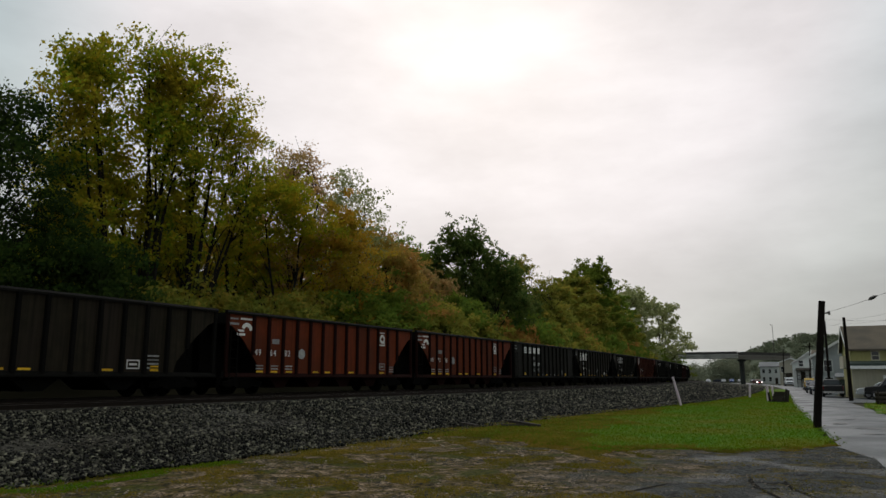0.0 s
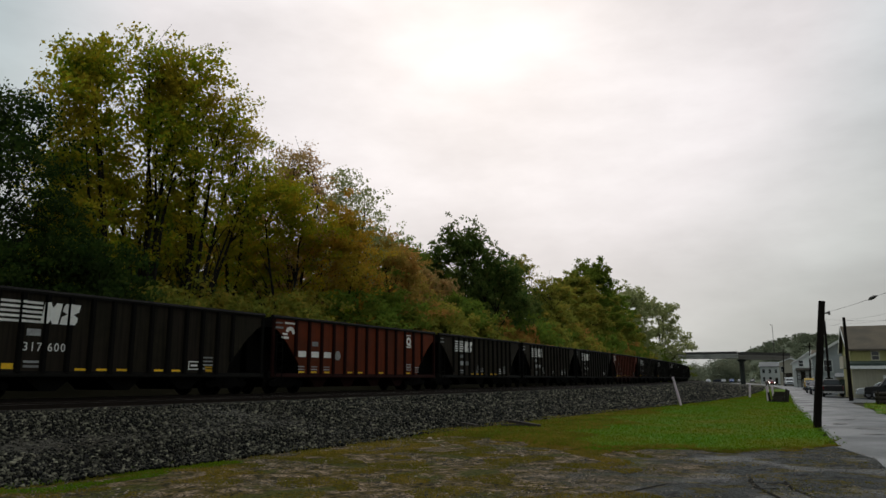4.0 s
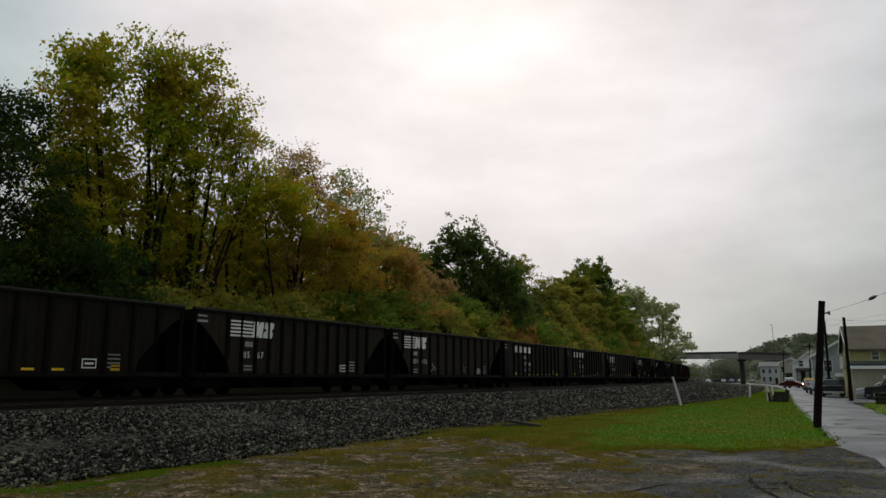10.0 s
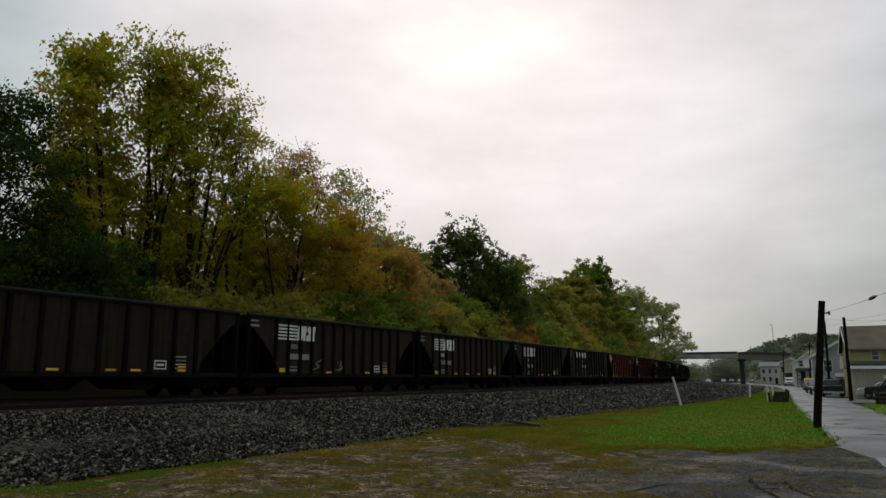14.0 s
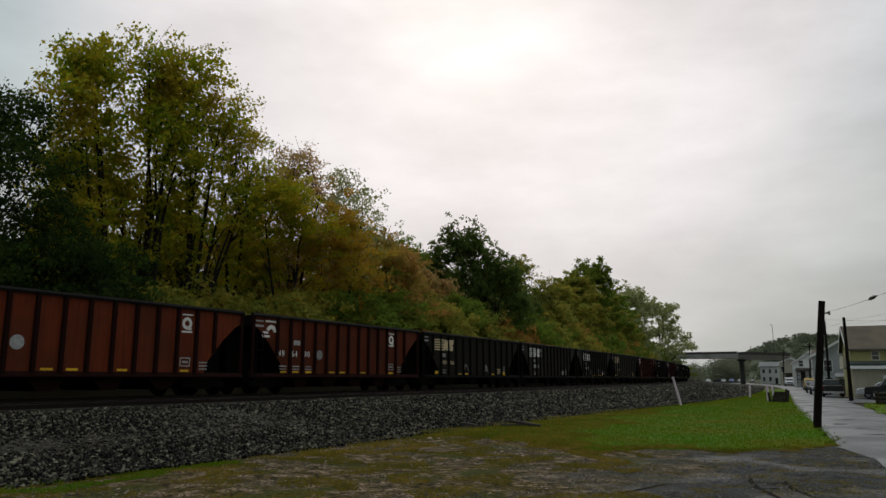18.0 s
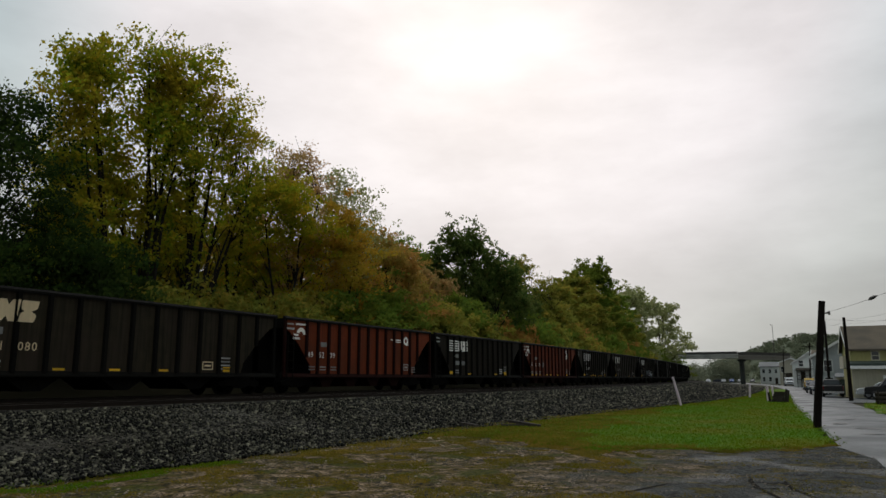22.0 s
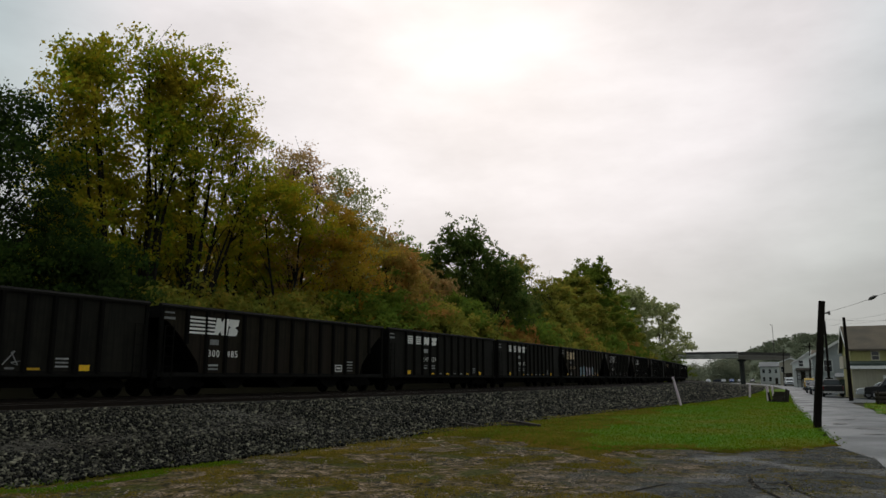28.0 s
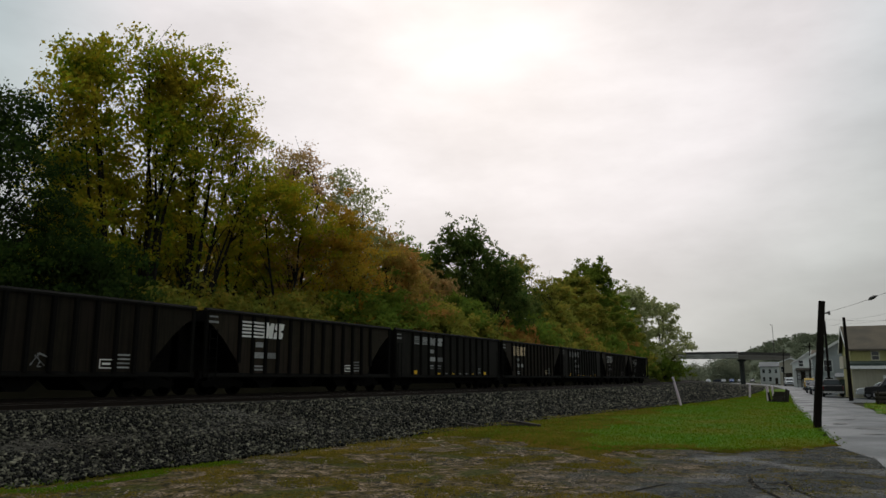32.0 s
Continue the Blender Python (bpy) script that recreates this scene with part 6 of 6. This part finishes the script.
            part("insulator", Shape().tube([(x, 0, z + 0.12), (x, 0, z + 0.2), (x, 0, z + 0.26)], [0.03, 0.05, 0.03], 6), M["girder"], p)
    return p


stub = utility_pole((-1.6, 30.9, 0), (-1.06, 30.9, 4.69), 0.145, 0.115, "short thick leaning black wooden pole on the grass")
part("guy_bracket", Shape().box(0.48, 0.75, -0.03, 0.03, 4.2, 4.26).tube([(0.75, 0, 4.16), (0.75, 0, 4.30)], [0.04, 0.03], 6), M["girder"], stub)
utility_pole((-0.87, 68, 0), (-0.85, 68, 6.74), 0.16, 0.11, "dark wooden utility pole at the street edge")
utility_pole((-3.28, 95, 0), (-3.18, 95, 8.35), 0.16, 0.11, "dark wooden utility pole at the street edge")
utility_pole((-8.75, 160, 0), (-8.3, 160, 8.7), 0.17, 0.12, "dark wooden utility pole at the street edge", ((7.9, 0.9),))
utility_pole((-17.2, 205, 0), (-16.8, 205, 9.2), 0.17, 0.12, "dark wooden utility pole at the street edge", ((8.3, 0.9),))


def wire(a, b, sag, label, r=0.011):
    a, b = Vector(a), Vector(b)
    pts = [tuple(a.lerp(b, k / 14) - Vector((0, 0, 4 * sag * (k / 14) * (1 - k / 14)))) for k in range(15)]
    return solid("overhead_wire", Shape().tube(pts, [r] * 15, 5), M["wire"], Matrix(), label, "wire", "overhead wires")


w = wire((-1.05, 30.9, 4.23), (4.5, 12.0, 5.2), 0.35, "black overhead cable from the short pole", 0.006)
part("cable_box", Shape().tube([(0.40, 25.95, 4.20), (0.46, 25.75, 4.22), (0.54, 25.45, 4.23), (0.60, 25.2, 4.24)], [0.02, 0.055, 0.055, 0.02], 8), M["wire"], w, "black splice box on the cable")
wire((-1.08, 30.9, 4.0), (3.0, 45.0, 4.9), 0.1, "thin black overhead cable", 0.004)
wire((-3.17, 95, 8.0), (-0.85, 68, 6.5), 0.3, "thin overhead cable between poles", 0.008)
wire((-0.85, 68, 6.5), (6.0, 45, 6.4), 0.25, "thin black overhead cable", 0.006)
wire((-0.85, 68, 6.2), (7.0, 50, 6.2), 0.25, "thin black overhead cable", 0.006)


# ---------------------------------------------------------------- posts and clutter by the line
def marker_post(foot, top, r, label):
    d = Vector(top) - Vector(foot)
    p = thing("marker_post", pose(*foot), label, "post", "white marker posts")
    part("pipe", Shape().tube([tuple(d * -0.1), tuple(d * 0.5), tuple(d * 0.985), tuple(d)], [r, r, r, r * 0.6], 10), M["white_post"], p)
    return p


marker_post((-10.75, 51.3, 0), (-11.2, 51.3, 1.9), 0.08, "leaning pinkish-white post on the lawn")
marker_post((-9.35, 75, 0), (-9.27, 75, 1.22), 0.09, "upright white post at the ballast edge")
marker_post((-6.72, 65, 0), (-6.76, 65, 1.17), 0.10, "upright white post on the lawn")
marker_post((-7.39, 76, 0), (-7.46, 76, 1.1), 0.09, "upright white post on the lawn")
pile = thing("timber_pile", pose(-5.75, 62.3, 0), "dark stack of old timbers held by short uprights", "timber")
rp = random.Random(4)
for k in range(20):
    row, col = divmod(k, 4)
    l = rp.uniform(0.40, 0.56) - 0.03 * row
    part("timber", Shape().box(-l, l, -0.10, 0.10, 0, rp.uniform(0.13, 0.17), 0.02), M["dark_wood"], pile, at=pose(rp.uniform(-0.1, 0.06) + 0.05 * row, -0.40 + 0.24 * col + 0.03 * row, 0.16 * row, ry=rp.uniform(-5, 3), rz=rp.uniform(-9, 9)))
for x, y, h, a in ((0.60, -0.55, 1.0, 5), (-0.5, -0.5, 0.75, -7), (0.62, 0.45, 0.9, 8)):
    part("upright", Shape().box(-0.08, 0.08, -0.08, 0.08, -0.05, h, 0.015), M["dark_wood"], pile, at=pose(x, y, 0, ry=a))
for x, y, z, l, a, b in ((-11.2, 25.9, 0.12, 1.4, -14, 5), (-11.6, 25.7, 0.05, 0.9, 30, 0), (-12.9, 24.6, 0.1, 0.9, -20, 3)):
    solid("old_tie", Shape().box(-l / 2, l / 2, -0.09, 0.09, -0.05, 0.05, 0.02), M["dark_wood"], pose(x, y, z, ry=b, rz=a), "dark broken wooden tie lying at the ballast foot", "timber", "old ties")
for x, y, r in ((-11.4, 19.2, 0.085), (-11.2, 19.4, 0.05), (-9.8, 17.2, 0.045), (-7.0, 16.0, 0.04)):
    me = bpy.data.meshes.new("rock")
    bm = bmesh.new()
    bmesh.ops.create_icosphere(bm, subdivisions=2, radius=r)
    for v in bm.verts:
        v.co *= 1 + 0.35 * noise.noise(v.co * 9 + Vector((x, y, 0)))
        v.co.z *= 0.6
    bm.to_mesh(me)
    bm.free()
    me.materials.append(M["pebble"])
    solid("rock", me, None, pose(x, y, 0.03), "pale stone lying in the worn grass", "rock", "loose rocks")
rail_block = thing("log_barrier", pose(1.3, 60, 0), "weathered brown log barrier on the verge", "barrier")
for k in range(3):
    part("log", Shape().tube([(-0.6, 0.02 * k, 0.16 + 0.28 * k), (0.6, -0.01 * k, 0.17 + 0.28 * k), (1.9, 0.02, 0.16 + 0.28 * k)], [0.14, 0.145, 0.13], 9), M["dark_wood"], rail_block)
for x in (-0.4, 1.6):
    part("stake", Shape().tube([(x, -0.17, -0.1), (x, -0.17, 1.0)], [0.06, 0.05], 7), M["dark_wood"], rail_block)


# ---------------------------------------------------------------- vehicles (front towards -y)
def wheel_mesh(r):
    return (Shape().tube([(-0.11, 0, 0), (-0.10, 0, 0), (0.10, 0, 0), (0.11, 0, 0)], [r * 0.9, r, r, r * 0.9], 16).mesh("tyre", M["tyre"], True),
            Shape().tube([(-0.115, 0, 0), (0.115, 0, 0)], [r * 0.6, r * 0.6], 12).mesh("rim", M["rim"]))


def vehicle(name, m, paint, style, label, category, lit=False):
    v = thing(name, m, label, category, "vehicles on the street")
    if style == "pickup":
        L_, W, prof = 5.3, 0.90, [(-2.65, 0.45), (2.65, 0.45), (2.65, 1.08), (0.75, 1.08), (0.6, 1.10), (0.4, 1.66), (-0.75, 1.69), (-1.25, 1.16), (-2.5, 1.06), (-2.65, 0.95)]
        glass = [(-1.12, 1.18), (0.50, 1.18), (0.36, 1.58), (-0.72, 1.60)]
        r, axles = 0.38, (-1.75, 1.65)
    elif style == "suv":
        L_, W, prof = 4.5, 0.92, [(-2.25, 0.45), (2.25, 0.45), (2.25, 1.15), (2.1, 1.75), (-0.6, 1.8), (-1.05, 1.15), (-2.15, 1.05), (-2.25, 0.9)]
        glass = [(-0.92, 1.18), (2.0, 1.2), (1.9, 1.66), (-0.55, 1.68)]
        r, axles = 0.37, (-1.4, 1.35)
    elif style == "van":
        L_, W, prof = 4.8, 0.98, [(-2.4, 0.4), (2.4, 0.4), (2.4, 1.9), (2.2, 2.0), (-1.0, 2.0), (-1.75, 1.2), (-2.3, 1.0), (-2.4, 0.8)]
        glass = [(-1.6, 1.25), (1.9, 1.25), (1.8, 1.8), (-1.0, 1.82)]
        r, axles = 0.34, (-1.55, 1.45)
    else:
        L_, W, prof = 4.5, 0.88, [(-2.25, 0.38), (2.25, 0.38), (2.25, 0.88), (2.1, 1.0), (1.5, 1.05), (0.9, 1.42), (-0.4, 1.45), (-1.1, 1.0), (-2.1, 0.88), (-2.25, 0.75)]
        glass = [(-0.98, 1.03), (1.35, 1.06), (0.85, 1.36), (-0.38, 1.38)]
        r, axles = 0.32, (-1.4, 1.35)
    body = Shape()
    n = len(prof)

    def inset(z):
        return W - (0.42 if style == "pickup" else 0.16) * max(0.0, z - 1.05)
    vs = [(-inset(z), y, z) for y, z in prof] + [(inset(z), y, z) for y, z in prof]
    body.add(vs, [tuple(range(n - 1, -1, -1)), tuple(range(n, 2 * n))] + [(i, (i + 1) % n, n + (i + 1) % n, n + i) for i in range(n)])
    me = body.mesh("body", M[paint])
    bo = part("body", me, None, v)
    mod = bo.modifiers.new("soft_edges", "BEVEL")
    mod.width, mod.segments, mod.limit_method = 0.06, 2, "ANGLE"
    for s in (-1, 1):
        g = [(s * (inset(z) + 0.006), y, z) for y, z in glass]
        part("side_window", mesh_of("side_window", g, [(0, 1, 2, 3) if s > 0 else (3, 2, 1, 0)], M["pane"]), None, v, "dark side windows")
    # windscreen and rear window, just proud of the sloped faces
    (y0, z0), (y1, z1) = max(((prof[i], prof[(i + 1) % n]) for i in range(n)), key=lambda e: (e[0][1] + e[1][1]) * (1 if e[1][0] < e[0][0] and abs(e[0][1] - e[1][1]) > 0.25 and e[1][0] < 0 else 0))
    ws = [(-inset(z1) + 0.12, y1 - 0.012, z1 + 0.05), (inset(z1) - 0.12, y1 - 0.012, z1 + 0.05), (inset(z0) - 0.12, y0 - 0.012, z0 - 0.06), (-inset(z0) + 0.12, y0 - 0.012, z0 - 0.06)]
    part("windscreen", mesh_of("windscreen", ws, [(0, 1, 2, 3)], M["pane"]), None, v, "dark windscreen")
    back = L_ / 2
    zb = 1.75 if style in ("suv", "van") else 1.0
    if style in ("suv", "van"):
        part("rear_window", Shape().box(-W + 0.2, W - 0.2, back - 0.03, back + 0.012, 1.2, zb - 0.1), M["pane"], v)
    if style == "pickup":
        part("rear_window", mesh_of("rear_window", [(-0.66, 0.59, 1.17), (0.66, 0.59, 1.17), (0.56, 0.445, 1.57), (-0.56, 0.445, 1.57)], [(0, 1, 2, 3)], M["pane"]), None, v)
        part("bed", Shape().box(-W + 0.08, W - 0.08, 0.8, 2.55, 1.085, 1.09), M["tyre"], v, "dark truck bed")
        part("tailgate", Shape().box(-W + 0.1, W - 0.1, 2.64, 2.68, 0.62, 1.06), M[paint], v)
    for y in (-L_ / 2 - 0.06, L_ / 2 - 0.04):
        part("bumper", Shape().box(-W + 0.03, W - 0.03, y, y + 0.1, 0.38, 0.56, 0.03), M["chrome"] if style in ("pickup", "suv") else M[paint], v)
    for s in (-1, 1):
        part("headlight", Shape().tube([(s * (W - 0.25), -L_ / 2 - 0.03, 0.72), (s * (W - 0.25), -L_ / 2 + 0.05, 0.72)], [0.13, 0.13], 10), M["headlight"] if lit else M["lens_clear"], v, "headlight")
        part("tail_light", Shape().box(s * (W - 0.15) - 0.09, s * (W - 0.15) + 0.09, L_ / 2 - 0.02, L_ / 2 + 0.012, 0.72, 1.0), M["lens_red"], v, "red tail light")
        part("mirror", Shape().box(s * (W + 0.10) - 0.08, s * (W + 0.10) + 0.08, -0.75, -0.62, 1.08, 1.24, 0.02), M[paint], v)
    if lit:
        part("marker_light", Shape().box(-0.2, 0.2, -L_ / 2 - 0.02, -L_ / 2 + 0.02, 0.6, 0.66), M["lamp_red"], v, "glowing reddish marker light")
    ty, ri = wheel_mesh(r)
    for y in axles:
        for s in (-1, 1):
            w_ = part("wheel", ty, None, v, "black tyre", pose(s * (W - 0.10), y, r))
            part("rim", ri, None, w_)
    part("grille", Shape().box(-W + 0.42, W - 0.42, -L_ / 2 - 0.02, -L_ / 2 + 0.02, 0.62, 0.86), M["tyre"], v)
    return v


vehicle("pickup_truck", pose(-2.62, 81.7, 0.04, rz=184), "paint_black", "pickup", "black pickup truck parked at the street edge", "pickup truck")
vehicle("car", pose(-4.35, 93.0, 0.04, rz=4), "paint_dark", "sedan", "dark car parked along the street", "car")
vehicle("car", pose(-5.25, 102.0, 0.04, rz=4), "paint_dark", "sedan", "dark car parked along the street", "car")
vehicle("car", pose(-6.7, 123.0, 0.04, rz=5), "paint_yellow", "suv", "yellow car parked along the street", "car")
vehicle("van", pose(-15.0, 192.0, 0.04, rz=8), "paint_white", "van", "white van parked down the street", "van")
vehicle("car", pose(2.35, 73.6, 0.03, rz=-90), "paint_black", "suv", "black off-road car parked before the garage", "car")
vehicle("car", pose(1.75, 76.2, 0.03, rz=-88), "paint_white", "sedan", "white car parked before the garage", "car")
for x, y, a, p in ((-58.5, 338, 8, "paint_white"), (-55.2, 343, 60, "paint_dark"), (-52.6, 340, 12, "paint_white"), (-48.6, 336, 5, "paint_blue"), (-46.0, 341, 15, "paint_white"), (-40.2, 335, 9, "paint_dark")):
    vehicle("car", pose(x, y, 0.0, rz=a), p, "sedan", "parked car far beyond the bridge", "car")
COMING_CAR = vehicle("car", pose(-27, 235, 0.03), "paint_red", "sedan", "dark red car driving with its headlights on", "car", True)
COMING = [(0.0, -27.0, 235.5, 23), (1.0, -26.1, 231.0, 22), (2.0, -24.5, 223.5, 20), (3.0, -22.4, 214.0, 18), (4.2, -20.0, 203.5, 14), (5.5, -17.8, 193.0, 11), (6.0, -17.2, 190.0, 10), (7.0, -16.3, 183.5, 9),
          (8.0, -15.0, 174.0, 9), (9.0, -13.0, 160.5, 14), (9.5, -12.2, 155.5, 32), (10.0, -11.2, 152.6, 62), (10.5, -9.9, 151.2, 78), (11.0, -8.9, 150.7, 85), (11.5, -7.6, 150.5, 88), (12.0, -5.8, 150.4, 89), (13.0, -1.2, 150.4, 90), (14.0, 1.4, 150.4, 90), (32.0, 1.4, 150.4, 90)]


# ---------------------------------------------------------------- what moves
def motions():
    # the train comes down the line towards the viewer
    for car, mid in TRAIN:
        rows = []
        for t in range(33):
            s = mid - SPEED * t
            rows.append((float(t), pose(*along(s, TRAIN_OFF, RAIL_Z), rz=heading(s))))
        walk(car, rows)
    # all wheels roll alike: one set of keys for the leading axles, one for the trailing
    for row, dy in ((LEAD, -0.9), (TRAIL, 0.9)):
        walk(row[0], [(k / FPS, pose(0, dy, 0.457, rx=math.degrees(SPEED / 0.457 * k / FPS) % 360)) for k in range(32 * FPS + 1)])
        for w in row[1:]:
            w.rotation_mode = "QUATERNION"
            w.animation_data_create()
            w.animation_data.action = row[0].animation_data.action
            w.animation_data.action_slot = row[0].animation_data.action_slot
    # the airy tree leans over in the wind and comes back
    x, y, z = SWAY.location
    lean = [(0, 0), (4, 0.1), (8, 0), (12, 0.1), (15, 0.2), (17, 0.6), (19, 0.9), (21, 1.3), (23, 1.4), (25, 1.3), (28, 0.9), (30, 0.5), (32, 0.6)]
    walk(SWAY, [(t, pose(x, y, z, rx=0.8 * a, ry=-0.7 * a)) for t, a in lean])
    # a car drives up the street and pulls in behind the parked ones
    walk(COMING_CAR, [(t, pose(px, py, 0.03, rz=a)) for t, px, py, a in COMING])


motions()
